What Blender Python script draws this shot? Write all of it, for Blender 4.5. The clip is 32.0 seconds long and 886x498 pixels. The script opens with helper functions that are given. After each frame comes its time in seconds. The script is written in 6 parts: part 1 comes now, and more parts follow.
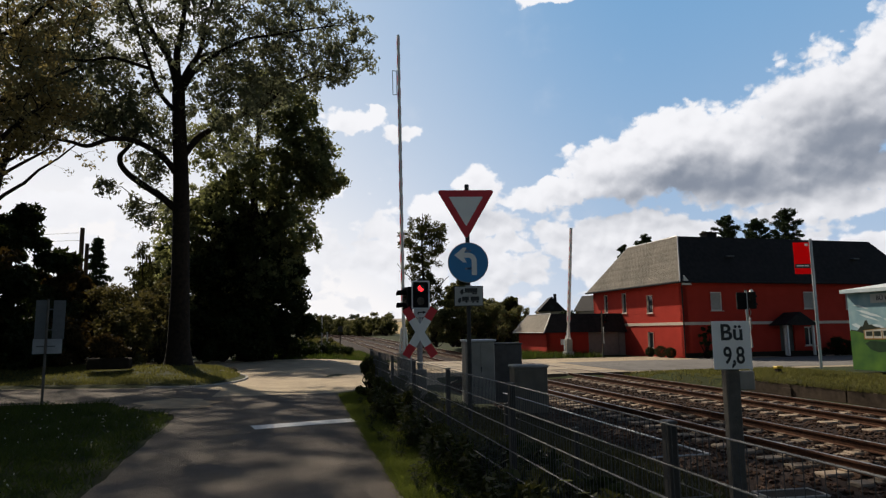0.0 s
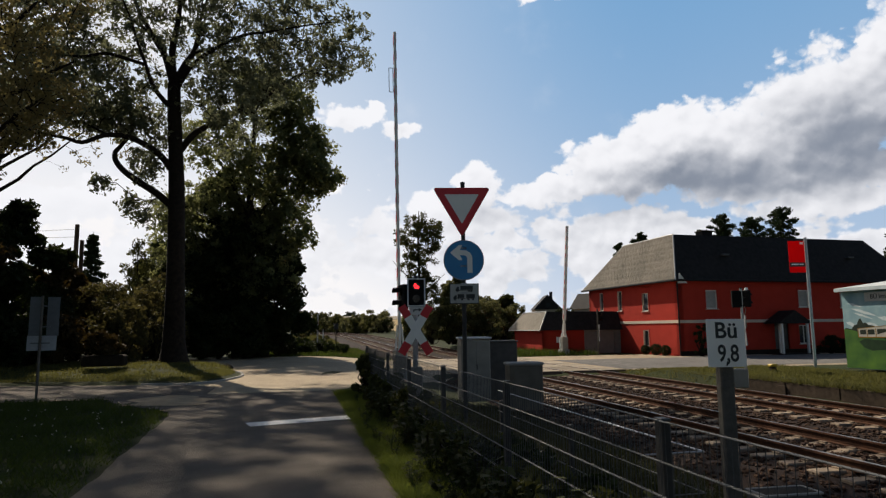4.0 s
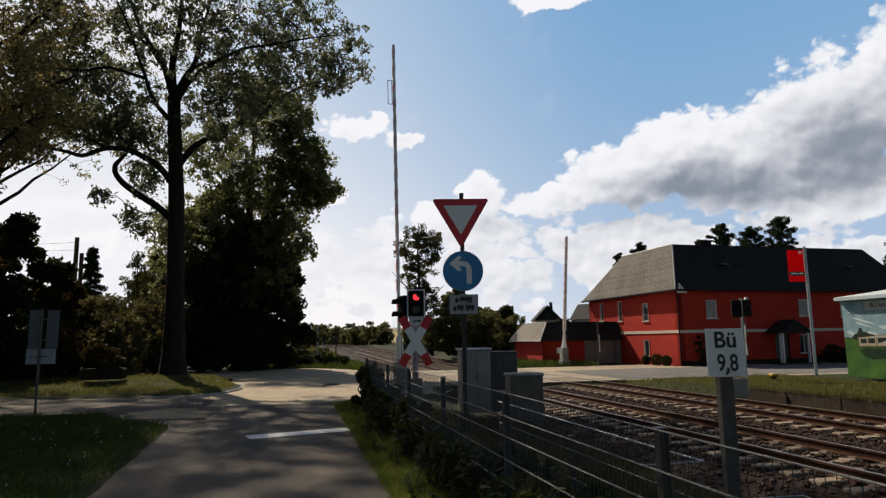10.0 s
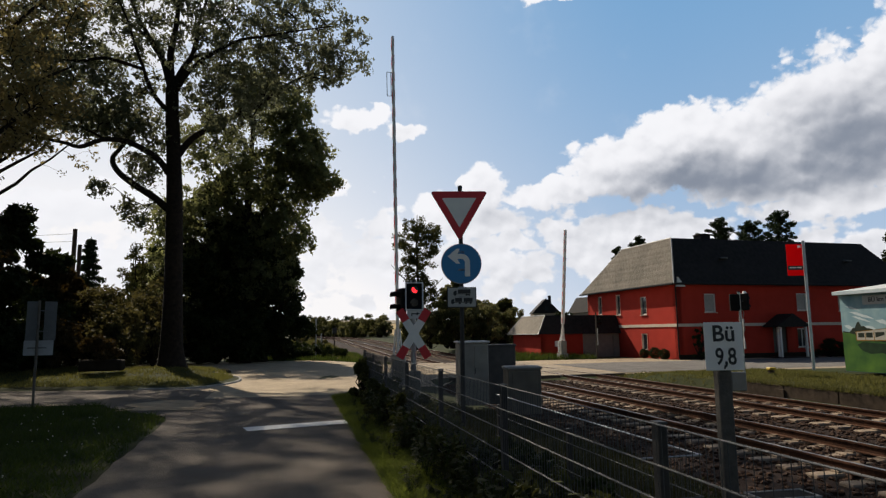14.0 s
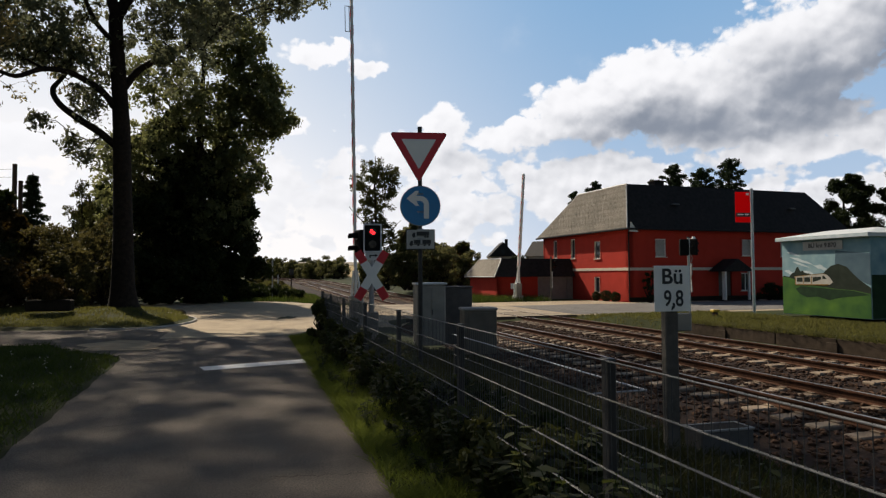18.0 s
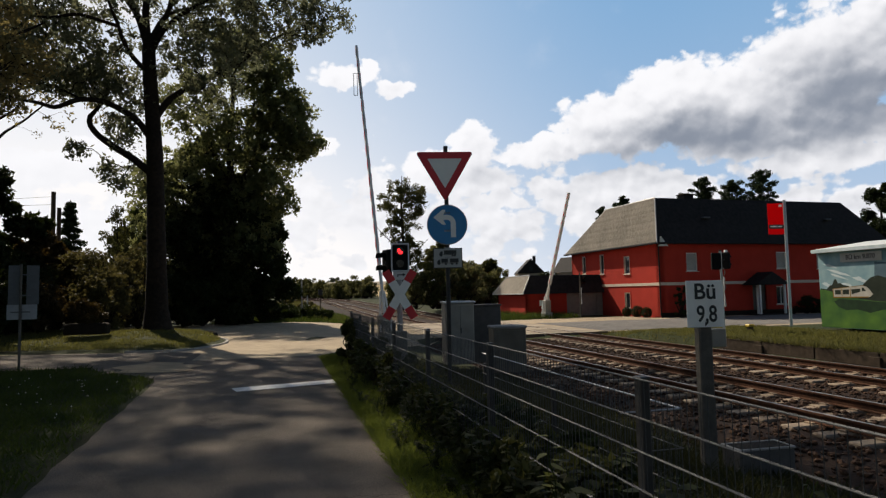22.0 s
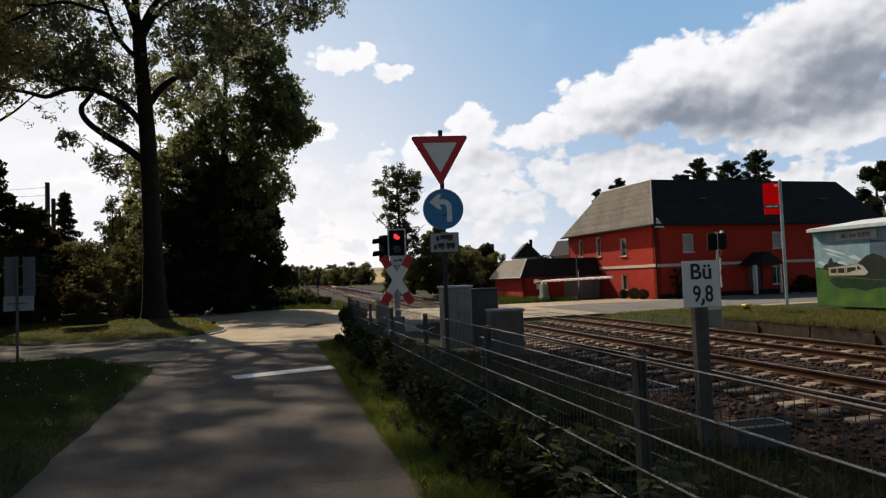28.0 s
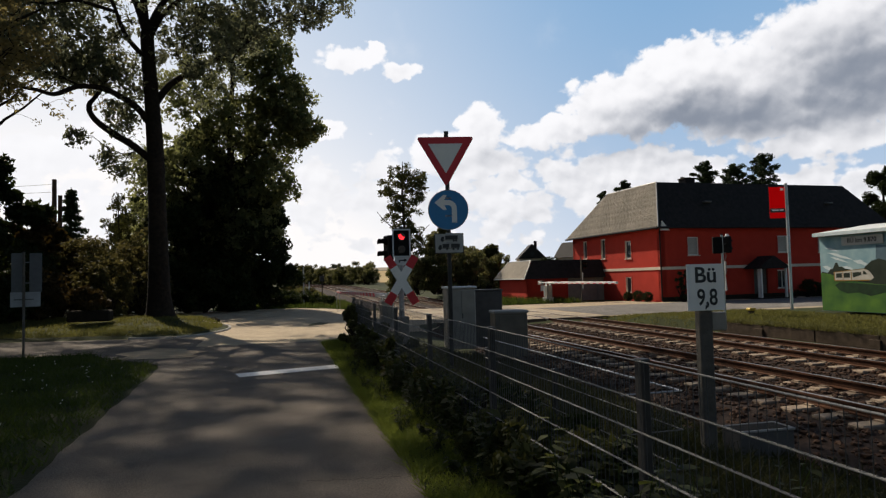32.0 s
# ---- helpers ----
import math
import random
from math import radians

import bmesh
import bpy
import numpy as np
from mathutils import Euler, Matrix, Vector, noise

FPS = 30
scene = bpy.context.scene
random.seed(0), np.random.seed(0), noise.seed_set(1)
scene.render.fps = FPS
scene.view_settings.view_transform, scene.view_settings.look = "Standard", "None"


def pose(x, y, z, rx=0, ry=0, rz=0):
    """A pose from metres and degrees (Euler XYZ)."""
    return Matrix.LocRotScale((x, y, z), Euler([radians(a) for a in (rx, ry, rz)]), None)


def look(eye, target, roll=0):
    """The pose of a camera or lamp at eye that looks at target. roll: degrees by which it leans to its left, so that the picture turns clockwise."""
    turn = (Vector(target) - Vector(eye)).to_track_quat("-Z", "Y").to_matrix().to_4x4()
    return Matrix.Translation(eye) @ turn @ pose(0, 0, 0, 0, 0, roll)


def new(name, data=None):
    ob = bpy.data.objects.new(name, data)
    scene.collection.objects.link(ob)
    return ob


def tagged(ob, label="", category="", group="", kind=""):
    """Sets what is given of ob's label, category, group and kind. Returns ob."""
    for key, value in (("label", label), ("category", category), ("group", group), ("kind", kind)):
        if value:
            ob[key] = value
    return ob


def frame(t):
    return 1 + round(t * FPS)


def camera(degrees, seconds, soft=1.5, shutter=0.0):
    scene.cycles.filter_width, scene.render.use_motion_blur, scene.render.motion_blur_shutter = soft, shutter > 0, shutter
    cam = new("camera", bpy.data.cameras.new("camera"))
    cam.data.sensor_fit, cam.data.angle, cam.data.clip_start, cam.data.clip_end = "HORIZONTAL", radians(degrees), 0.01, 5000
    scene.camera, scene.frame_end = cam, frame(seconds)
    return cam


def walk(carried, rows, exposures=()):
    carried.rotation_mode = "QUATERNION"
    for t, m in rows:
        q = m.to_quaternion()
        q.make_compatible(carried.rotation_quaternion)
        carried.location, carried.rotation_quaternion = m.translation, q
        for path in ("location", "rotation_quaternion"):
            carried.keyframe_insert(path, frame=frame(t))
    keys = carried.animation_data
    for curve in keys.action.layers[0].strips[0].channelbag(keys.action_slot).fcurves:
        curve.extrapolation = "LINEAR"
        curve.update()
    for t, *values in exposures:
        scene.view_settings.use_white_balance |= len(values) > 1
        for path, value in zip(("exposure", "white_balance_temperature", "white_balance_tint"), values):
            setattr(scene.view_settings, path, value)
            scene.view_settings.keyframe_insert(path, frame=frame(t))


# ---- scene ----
cam = camera(69.9, 32.0, soft=1.3)
PATH = [
    (0, (0.127, 0.265, 1.66), (0.564, 2.2, 1.916), -0.7),
    (0.5, (0.142, 0.279, 1.66), (0.573, 2.215, 1.922), -1.1),
    (1, (0.131, 0.26, 1.662), (0.55, 2.198, 1.925), -1.0),
    (1.5, (0.119, 0.248, 1.662), (0.544, 2.185, 1.928), -0.6),
    (2, (0.124, 0.241, 1.657), (0.566, 2.172, 1.937), -0.6),
    (2.5, (0.128, 0.252, 1.661), (0.565, 2.184, 1.938), -0.7),
    (3, (0.123, 0.246, 1.661), (0.565, 2.177, 1.939), -0.5),
    (3.5, (0.137, 0.269, 1.66), (0.589, 2.2, 1.921), -0.7),
    (5.5, (0.125, 0.243, 1.656), (0.554, 2.181, 1.896), -0.3),
    (6, (0.132, 0.254, 1.656), (0.577, 2.188, 1.908), -0.9),
    (6.5, (0.13, 0.241, 1.654), (0.584, 2.172, 1.91), -0.7),
    (7, (0.126, 0.236, 1.658), (0.577, 2.171, 1.892), -0.7),
    (7.5, (0.129, 0.235, 1.657), (0.571, 2.17, 1.91), -0.6),
    (8, (0.135, 0.244, 1.653), (0.569, 2.18, 1.906), -0.4),
    (8.5, (0.132, 0.239, 1.651), (0.575, 2.172, 1.909), -0.7),
    (9, (0.136, 0.244, 1.652), (0.581, 2.176, 1.914), -1.0),
    (9.5, (0.133, 0.234, 1.658), (0.578, 2.165, 1.929), -1.0),
    (10, (0.138, 0.243, 1.655), (0.587, 2.171, 1.938), -0.9),
    (10.5, (0.137, 0.244, 1.654), (0.605, 2.169, 1.931), -1.2),
    (11, (0.135, 0.241, 1.652), (0.597, 2.167, 1.928), -1.1),
    (11.5, (0.139, 0.25, 1.653), (0.592, 2.179, 1.926), -1.1),
    (12, (0.138, 0.245, 1.653), (0.579, 2.176, 1.926), -0.6),
    (12.5, (0.142, 0.254, 1.652), (0.585, 2.188, 1.906), -1.0),
    (13, (0.141, 0.245, 1.654), (0.59, 2.176, 1.922), -1.0),
    (13.5, (0.141, 0.247, 1.654), (0.594, 2.178, 1.918), -1.1),
    (14, (0.154, 0.272, 1.654), (0.607, 2.203, 1.915), -0.7),
    (14.5, (0.134, 0.247, 1.653), (0.581, 2.178, 1.918), -0.6),
    (16.5, (0.141, 0.26, 1.651), (0.6, 2.192, 1.889), -1.3),
    (17, (0.146, 0.259, 1.652), (0.625, 2.188, 1.877), -1.1),
    (17.5, (0.146, 0.269, 1.648), (0.715, 2.18, 1.802), -0.7),
    (18, (0.137, 0.255, 1.643), (0.72, 2.167, 1.723), -0.3),
    (18.5, (0.131, 0.246, 1.65), (0.687, 2.164, 1.754), -0.6),
    (19, (0.121, 0.225, 1.653), (0.658, 2.149, 1.768), -0.8),
    (19.5, (0.133, 0.241, 1.653), (0.634, 2.172, 1.797), -1.1),
    (20, (0.135, 0.243, 1.652), (0.671, 2.164, 1.81), -1.5),
    (20.5, (0.136, 0.252, 1.646), (0.659, 2.175, 1.815), -1.1),
    (21, (0.128, 0.233, 1.652), (0.632, 2.16, 1.833), -1.7),
    (21.5, (0.136, 0.248, 1.652), (0.651, 2.174, 1.805), -1.6),
    (22, (0.134, 0.254, 1.651), (0.634, 2.186, 1.789), -1.2),
    (22.5, (0.133, 0.252, 1.647), (0.646, 2.18, 1.784), -0.8),
    (23, (0.139, 0.251, 1.648), (0.656, 2.178, 1.785), -1.3),
    (23.5, (0.138, 0.249, 1.647), (0.646, 2.18, 1.768), -1.7),
    (24, (0.149, 0.262, 1.647), (0.65, 2.195, 1.757), -2.0),
    (24.5, (0.146, 0.268, 1.645), (0.655, 2.2, 1.753), -1.9),
    (25, (0.142, 0.257, 1.641), (0.657, 2.187, 1.741), -2.0),
    (25.5, (0.143, 0.254, 1.644), (0.659, 2.184, 1.748), -1.9),
    (27.5, (0.124, 0.237, 1.645), (0.637, 2.167, 1.735), -1.8),
    (28, (0.139, 0.255, 1.641), (0.648, 2.187, 1.732), -2.1),
    (28.5, (0.143, 0.254, 1.645), (0.649, 2.187, 1.736), -2.1),
    (29, (0.143, 0.262, 1.644), (0.65, 2.195, 1.719), -2.2),
    (29.5, (0.141, 0.252, 1.641), (0.655, 2.184, 1.718), -2.3),
    (30, (0.15, 0.259, 1.64), (0.666, 2.189, 1.721), -2.2),
    (30.5, (0.141, 0.249, 1.643), (0.655, 2.18, 1.727), -2.1),
    (31, (0.133, 0.237, 1.644), (0.645, 2.168, 1.741), -2.0),
    (31.5, (0.128, 0.232, 1.645), (0.63, 2.166, 1.735), -1.6),
    (32, (0.128, 0.235, 1.643), (0.624, 2.171, 1.736), -1.5),
]
walk(cam, [(t, look(eye, target, roll)) for t, eye, target, roll in PATH],
     exposures=[(0, 0.08, 7000, 12), (16.8, 0.08, 7000, 12), (18.2, 0.15, 7080, 12), (32, 0.15, 7080, 12)])

# ---------- light ----------
SUN_AZ, SUN_EL = -22.0, 43.0
world = bpy.data.worlds.new("world")
scene.world = world
world.use_nodes = True
wt = world.node_tree
wt.nodes.clear()
w_out = wt.nodes.new("ShaderNodeOutputWorld")
w_bg = wt.nodes.new("ShaderNodeBackground")
w_sky = wt.nodes.new("ShaderNodeTexSky")
w_sky.sky_type = "NISHITA"
w_sky.sun_disc = False
w_sky.sun_elevation = radians(SUN_EL)
w_sky.sun_rotation = radians(SUN_AZ)
w_sky.air_density, w_sky.dust_density, w_sky.ozone_density = 1.0, 0.6, 1.8
w_bg.inputs["Strength"].default_value = 0.055
wt.links.new(w_sky.outputs[0], w_bg.inputs[0])
wt.links.new(w_bg.outputs[0], w_out.inputs[0])

sun_data = bpy.data.lights.new("sun", "SUN")
sun_data.energy, sun_data.angle, sun_data.color = 4.8, radians(0.8), (1.0, 0.93, 0.82)
sun = new("sun", sun_data)
sa, se = radians(SUN_AZ), radians(SUN_EL)
SUN_DIR = Vector((math.sin(sa) * math.cos(se), math.cos(sa) * math.cos(se), math.sin(se)))
sun.matrix_world = look(SUN_DIR * 200, (0, 0, 0))
scene.view_settings.exposure = 0.0

rng = np.random.default_rng(7)


# ---------- materials ----------
def nodes_of(name):
    m = bpy.data.materials.new(name)
    m.use_nodes = True
    nt = m.node_tree
    return m, nt, nt.nodes["Principled BSDF"]


def mat(name, a, b=None, rough=0.7, scale=6.0, metal=0.0, bump=0.0, bump_scale=40.0, coarse=0.7, spread=0.0, emit=None, power=0.0, grain=0.0):
    """A surface that wanders between colours a and b at two scales, with fine relief."""
    m, nt, p = nodes_of(name)
    p.inputs["Roughness"].default_value = rough
    p.inputs["Metallic"].default_value = metal
    if rough > 0.72:
        p.inputs["Specular IOR Level"].default_value = 0.12
    b = b or tuple(c * 0.75 for c in a)
    tc = nt.nodes.new("ShaderNodeTexCoord")
    n1 = nt.nodes.new("ShaderNodeTexNoise")
    n1.inputs["Scale"].default_value = scale
    n1.inputs["Detail"].default_value = 8
    n2 = nt.nodes.new("ShaderNodeTexNoise")
    n2.inputs["Scale"].default_value = scale * 0.11
    n2.inputs["Detail"].default_value = 3
    for n in (n1, n2):
        nt.links.new(tc.outputs["Object"], n.inputs["Vector"])
    add = nt.nodes.new("ShaderNodeMath")
    add.operation = "MULTIPLY_ADD"
    add.inputs[1].default_value = coarse
    nt.links.new(n2.outputs[0], add.inputs[0])
    nt.links.new(n1.outputs[0], add.inputs[2])
    last = add
    if spread:
        info = nt.nodes.new("ShaderNodeObjectInfo")
        more = nt.nodes.new("ShaderNodeMath")
        more.operation = "MULTIPLY_ADD"
        more.inputs[1].default_value = spread
        nt.links.new(info.outputs["Random"], more.inputs[0])
        nt.links.new(add.outputs[0], more.inputs[2])
        last = more
    ramp = nt.nodes.new("ShaderNodeValToRGB")
    mid = 0.5 + 0.5 * coarse + 0.5 * spread
    ramp.color_ramp.elements[0].position = max(0.0, (mid - 0.28) / 2)
    ramp.color_ramp.elements[1].position = min(1.0, (mid + 0.28) / 2)
    half = nt.nodes.new("ShaderNodeMath")
    half.operation = "MULTIPLY"
    half.inputs[1].default_value = 0.5
    nt.links.new(last.outputs[0], half.inputs[0])
    ramp.color_ramp.elements[0].color = (*b, 1)
    ramp.color_ramp.elements[1].color = (*a, 1)
    nt.links.new(half.outputs[0], ramp.inputs[0])
    colour = ramp.outputs[0]
    if grain:
        gn = nt.nodes.new("ShaderNodeTexNoise")
        gn.inputs["Scale"].default_value = grain
        gn.inputs["Detail"].default_value = 2
        nt.links.new(tc.outputs["Object"], gn.inputs["Vector"])
        gr = nt.nodes.new("ShaderNodeMapRange")
        gr.inputs["From Min"].default_value, gr.inputs["From Max"].default_value = 0.36, 0.66
        gr.inputs["To Min"].default_value, gr.inputs["To Max"].default_value = 0.66, 1.34
        nt.links.new(gn.outputs[0], gr.inputs["Value"])
        mul = nt.nodes.new("ShaderNodeMix")
        mul.data_type, mul.blend_type = "RGBA", "MULTIPLY"
        mul.inputs["Factor"].default_value = 1.0
        nt.links.new(colour, mul.inputs["A"])
        nt.links.new(gr.outputs[0], mul.inputs["B"])
        colour = mul.outputs["Result"]
    nt.links.new(colour, p.inputs["Base Color"])
    if bump:
        n3 = nt.nodes.new("ShaderNodeTexNoise")
        n3.inputs["Scale"].default_value = bump_scale
        n3.inputs["Detail"].default_value = 6
        nt.links.new(tc.outputs["Object"], n3.inputs["Vector"])
        bp = nt.nodes.new("ShaderNodeBump")
        bp.inputs["Strength"].default_value = bump
        bp.inputs["Distance"].default_value = 0.02
        nt.links.new(n3.outputs[0], bp.inputs["Height"])
        nt.links.new(bp.outputs[0], p.inputs["Normal"])
    if emit:
        p.inputs["Emission Color"].default_value = (*emit, 1)
        p.inputs["Emission Strength"].default_value = power
    return m


def leaf_mat(name, a, b, through_col, share=0.35):
    """Leaves: each one takes its own green, and lets some light through."""
    m, nt, p = nodes_of(name)
    p.inputs["Roughness"].default_value = 0.65
    p.inputs["Specular IOR Level"].default_value = 0.1
    g = nt.nodes.new("ShaderNodeNewGeometry")
    ramp = nt.nodes.new("ShaderNodeValToRGB")
    ramp.color_ramp.elements[0].color = (*a, 1)
    ramp.color_ramp.elements[1].color = (*b, 1)
    nt.links.new(g.outputs["Random Per Island"], ramp.inputs[0])
    nt.links.new(ramp.outputs[0], p.inputs["Base Color"])
    tr = nt.nodes.new("ShaderNodeBsdfTranslucent")
    tr.inputs[0].default_value = (*through_col, 1)
    mix = nt.nodes.new("ShaderNodeMixShader")
    mix.inputs[0].default_value = share
    out = nt.nodes["Material Output"]
    nt.links.new(p.outputs[0], mix.inputs[1])
    nt.links.new(tr.outputs[0], mix.inputs[2])
    nt.links.new(mix.outputs[0], out.inputs[0])
    return m


M = {}
M["asphalt"] = mat("asphalt", (0.11, 0.10, 0.09), (0.06, 0.055, 0.05), 0.85, 3.0, bump=0.5, bump_scale=160)
M["path"] = mat("path_asphalt", (0.170, 0.140, 0.113), (0.102, 0.086, 0.070), 0.85, 2.2, bump=0.9, bump_scale=110, grain=75)
M["road_light"] = mat("worn_asphalt", (0.43, 0.345, 0.235), (0.28, 0.225, 0.16), 0.9, 1.5, bump=0.4, bump_scale=120, grain=24)
M["asphalt_worn"] = mat("grey_worn_asphalt", (0.19, 0.178, 0.162), (0.115, 0.108, 0.098), 0.9, 1.2, bump=0.4, bump_scale=120, grain=24)
M["sand"] = mat("sandy_edge", (0.48, 0.36, 0.23), (0.24, 0.18, 0.12), 0.95, 3.0, bump=0.6, bump_scale=60)
M["ground"] = mat("meadow_soil", (0.036, 0.046, 0.013), (0.022, 0.024, 0.010), 0.95, 0.8, bump=0.8, bump_scale=25)
M["pale_field"] = mat("pale_far_field", (0.28, 0.235, 0.18), (0.21, 0.185, 0.14), 0.95, 0.04)
M["stubble"] = mat("stubble_field", (0.38, 0.28, 0.14), (0.28, 0.21, 0.10), 0.95, 0.05)
M["ballast"] = mat("ballast", (0.036, 0.021, 0.014), (0.010, 0.006, 0.004), 0.9, 14, bump=1.0, bump_scale=22, coarse=0.3)
M["stone"] = mat("ballast_stone", (0.085, 0.044, 0.024), (0.016, 0.009, 0.006), 0.75, 9)
M["rail_side"] = mat("rusty_rail", (0.085, 0.036, 0.018), (0.030, 0.014, 0.008), 0.8, 12, bump=0.3)
M["rail_top"] = mat("polished_rail", (0.62, 0.58, 0.52), (0.09, 0.052, 0.034), 0.30, 1.6, metal=0.9, coarse=0.9)
M["sleeper"] = mat("concrete_sleeper", (0.33, 0.255, 0.18), (0.13, 0.095, 0.068), 0.75, 9, spread=0.35, bump=0.3)
M["concrete"] = mat("concrete", (0.38, 0.36, 0.33), (0.24, 0.23, 0.21), 0.85, 5, bump=0.3)
M["concrete_dark"] = mat("stained_concrete", (0.030, 0.023, 0.016), (0.014, 0.011, 0.008), 0.9, 3, bump=0.4)
M["plate_concrete"] = mat("crossing_slab_concrete", (0.40, 0.335, 0.25), (0.17, 0.14, 0.10), 0.9, 4, spread=0.35, bump=0.3)
M["white_line"] = mat("road_marking", (0.80, 0.78, 0.73), (0.55, 0.53, 0.49), 0.7, 9)
M["galv"] = mat("galvanised_steel", (0.36, 0.37, 0.38), (0.24, 0.25, 0.26), 0.45, 14, metal=0.75)
M["fence"] = mat("zinc_wire", (0.13, 0.13, 0.128), (0.07, 0.072, 0.07), 0.6, 30, metal=0.3)
M["fence_dark"] = mat("weathered_wire", (0.055, 0.055, 0.052), (0.030, 0.030, 0.028), 0.7, 30)
M["post"] = mat("weathered_post", (0.060, 0.057, 0.052), (0.036, 0.034, 0.031), 0.8, 14)
M["sign_back"] = mat("grey_sign_back", (0.30, 0.31, 0.32), (0.22, 0.23, 0.24), 0.5, 9, metal=0.3)
M["white"] = mat("white_sheet", (0.90, 0.86, 0.78), (0.82, 0.78, 0.71), 0.45, 5)
M["arm_white"] = mat("weathered_white_beam", (0.78, 0.76, 0.72), (0.62, 0.60, 0.56), 0.5, 7)
M["red"] = mat("signal_red", (0.68, 0.016, 0.026), (0.56, 0.013, 0.02), 0.45, 5)
M["blue"] = mat("traffic_blue", (0.001, 0.215, 0.47), (0.001, 0.185, 0.41), 0.4, 5)
M["signal_black"] = mat("matt_black_housing", (0.012, 0.012, 0.012), (0.007, 0.007, 0.007), 0.85, 8)
M["black"] = mat("black_paint", (0.014, 0.014, 0.015), (0.008, 0.008, 0.009), 0.45, 8)
M["cabinet"] = mat("cabinet_grey", (0.33, 0.30, 0.25), (0.20, 0.18, 0.15), 0.6, 3, bump=0.15)
M["cabinet_small"] = mat("stained_cabinet", (0.19, 0.165, 0.13), (0.11, 0.097, 0.078), 0.75, 3, bump=0.2)
M["cabinet_top"] = mat("cabinet_roof", (0.66, 0.65, 0.62), (0.52, 0.51, 0.49), 0.5, 4)
M["cabinet_dark"] = mat("cabinet_concrete", (0.13, 0.12, 0.11), (0.08, 0.075, 0.07), 0.8, 4, bump=0.3)
M["red_wall"] = mat("red_render", (0.43, 0.040, 0.025), (0.34, 0.031, 0.019), 0.9, 1.2, bump=0.25, bump_scale=90)
M["band"] = mat("cream_band", (0.62, 0.52, 0.42), (0.52, 0.43, 0.34), 0.85, 4)
M["slate"] = mat("slate_roof", (0.030, 0.027, 0.026), (0.014, 0.013, 0.013), 0.75, 4, bump=0.3, coarse=0.4)
# Shingle paler than the slate: sunlight on the slopes is put into its colour.
M["tile_sunlit"] = mat("sunlit_roof_shingle", (0.25, 0.22, 0.175), (0.13, 0.115, 0.09), 0.75, 5, spread=0.25)
M["zinc"] = mat("zinc_sheet", (0.50, 0.49, 0.47), (0.38, 0.37, 0.35), 0.4, 6, metal=0.6)
M["frame_white"] = mat("window_frame_white", (0.72, 0.70, 0.66), (0.60, 0.58, 0.54), 0.5, 8)
M["blind"] = mat("pale_blind", (0.36, 0.34, 0.31), (0.28, 0.27, 0.25), 0.7, 6)
M["door"] = mat("dark_door", (0.06, 0.055, 0.05), (0.035, 0.03, 0.03), 0.5, 6)
M["garage"] = mat("grey_plaster", (0.25, 0.215, 0.19), (0.19, 0.165, 0.145), 0.9, 3)
M["bark"] = mat("bark", (0.030, 0.022, 0.016), (0.010, 0.008, 0.006), 0.95, 7, bump=1.0, bump_scale=14)
M["wood"] = mat("weathered_wood", (0.10, 0.075, 0.055), (0.05, 0.038, 0.03), 0.9, 9, bump=0.5)
M["soil"] = mat("dark_soil", (0.05, 0.038, 0.026), (0.025, 0.02, 0.014), 1.0, 4, bump=0.8)
M["panel_red"] = leaf_mat("lit_through_red_panel", (0.55, 0.008, 0.012), (0.55, 0.008, 0.012), (0.75, 0.01, 0.02), 0.5)
# Darker copy of sign_back: the left sign's backlit shade is in its colour.
M["sign_dark"] = mat("backlit_sign_back", (0.10, 0.105, 0.11), (0.07, 0.073, 0.076), 0.6, 9)
M["leaf_ash"] = leaf_mat("ash_leaf", (0.042, 0.052, 0.040), (0.115, 0.128, 0.086), (0.20, 0.21, 0.115), 0.46)
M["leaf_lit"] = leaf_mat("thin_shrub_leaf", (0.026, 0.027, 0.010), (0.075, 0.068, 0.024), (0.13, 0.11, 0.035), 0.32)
M["leaf_maple"] = leaf_mat("maple_leaf", (0.036, 0.048, 0.026), (0.12, 0.130, 0.064), (0.26, 0.27, 0.10), 0.48)
M["leaf_warm"] = leaf_mat("turning_ash_leaf", (0.055, 0.050, 0.026), (0.15, 0.125, 0.058), (0.30, 0.24, 0.09), 0.48)
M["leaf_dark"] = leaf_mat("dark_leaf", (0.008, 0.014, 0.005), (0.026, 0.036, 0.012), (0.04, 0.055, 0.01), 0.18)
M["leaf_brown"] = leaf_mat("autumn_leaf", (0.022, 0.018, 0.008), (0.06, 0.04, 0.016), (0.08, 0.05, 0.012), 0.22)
M["leaf_bush"] = leaf_mat("bush_leaf", (0.022, 0.027, 0.009), (0.065, 0.068, 0.022), (0.10, 0.10, 0.025), 0.28)
M["leaf_olive"] = leaf_mat("olive_scrub_leaf", (0.055, 0.060, 0.028), (0.14, 0.138, 0.062), (0.20, 0.19, 0.07), 0.40)
M["needle"] = leaf_mat("needle", (0.016, 0.028, 0.012), (0.035, 0.055, 0.02), (0.03, 0.045, 0.012), 0.15)
# Verge green is raised in place of sun patches that miss the strip.
M["grass_sunlit"] = leaf_mat("sunlit_grass_blade", (0.024, 0.032, 0.009), (0.092, 0.118, 0.024), (0.22, 0.26, 0.04), 0.42)
M["grass"] = leaf_mat("grass_blade", (0.010, 0.019, 0.006), (0.038, 0.058, 0.014), (0.09, 0.125, 0.02), 0.32)
M["grass_rough"] = leaf_mat("rough_grass_blade", (0.014, 0.015, 0.006), (0.042, 0.041, 0.016), (0.07, 0.07, 0.02), 0.28)
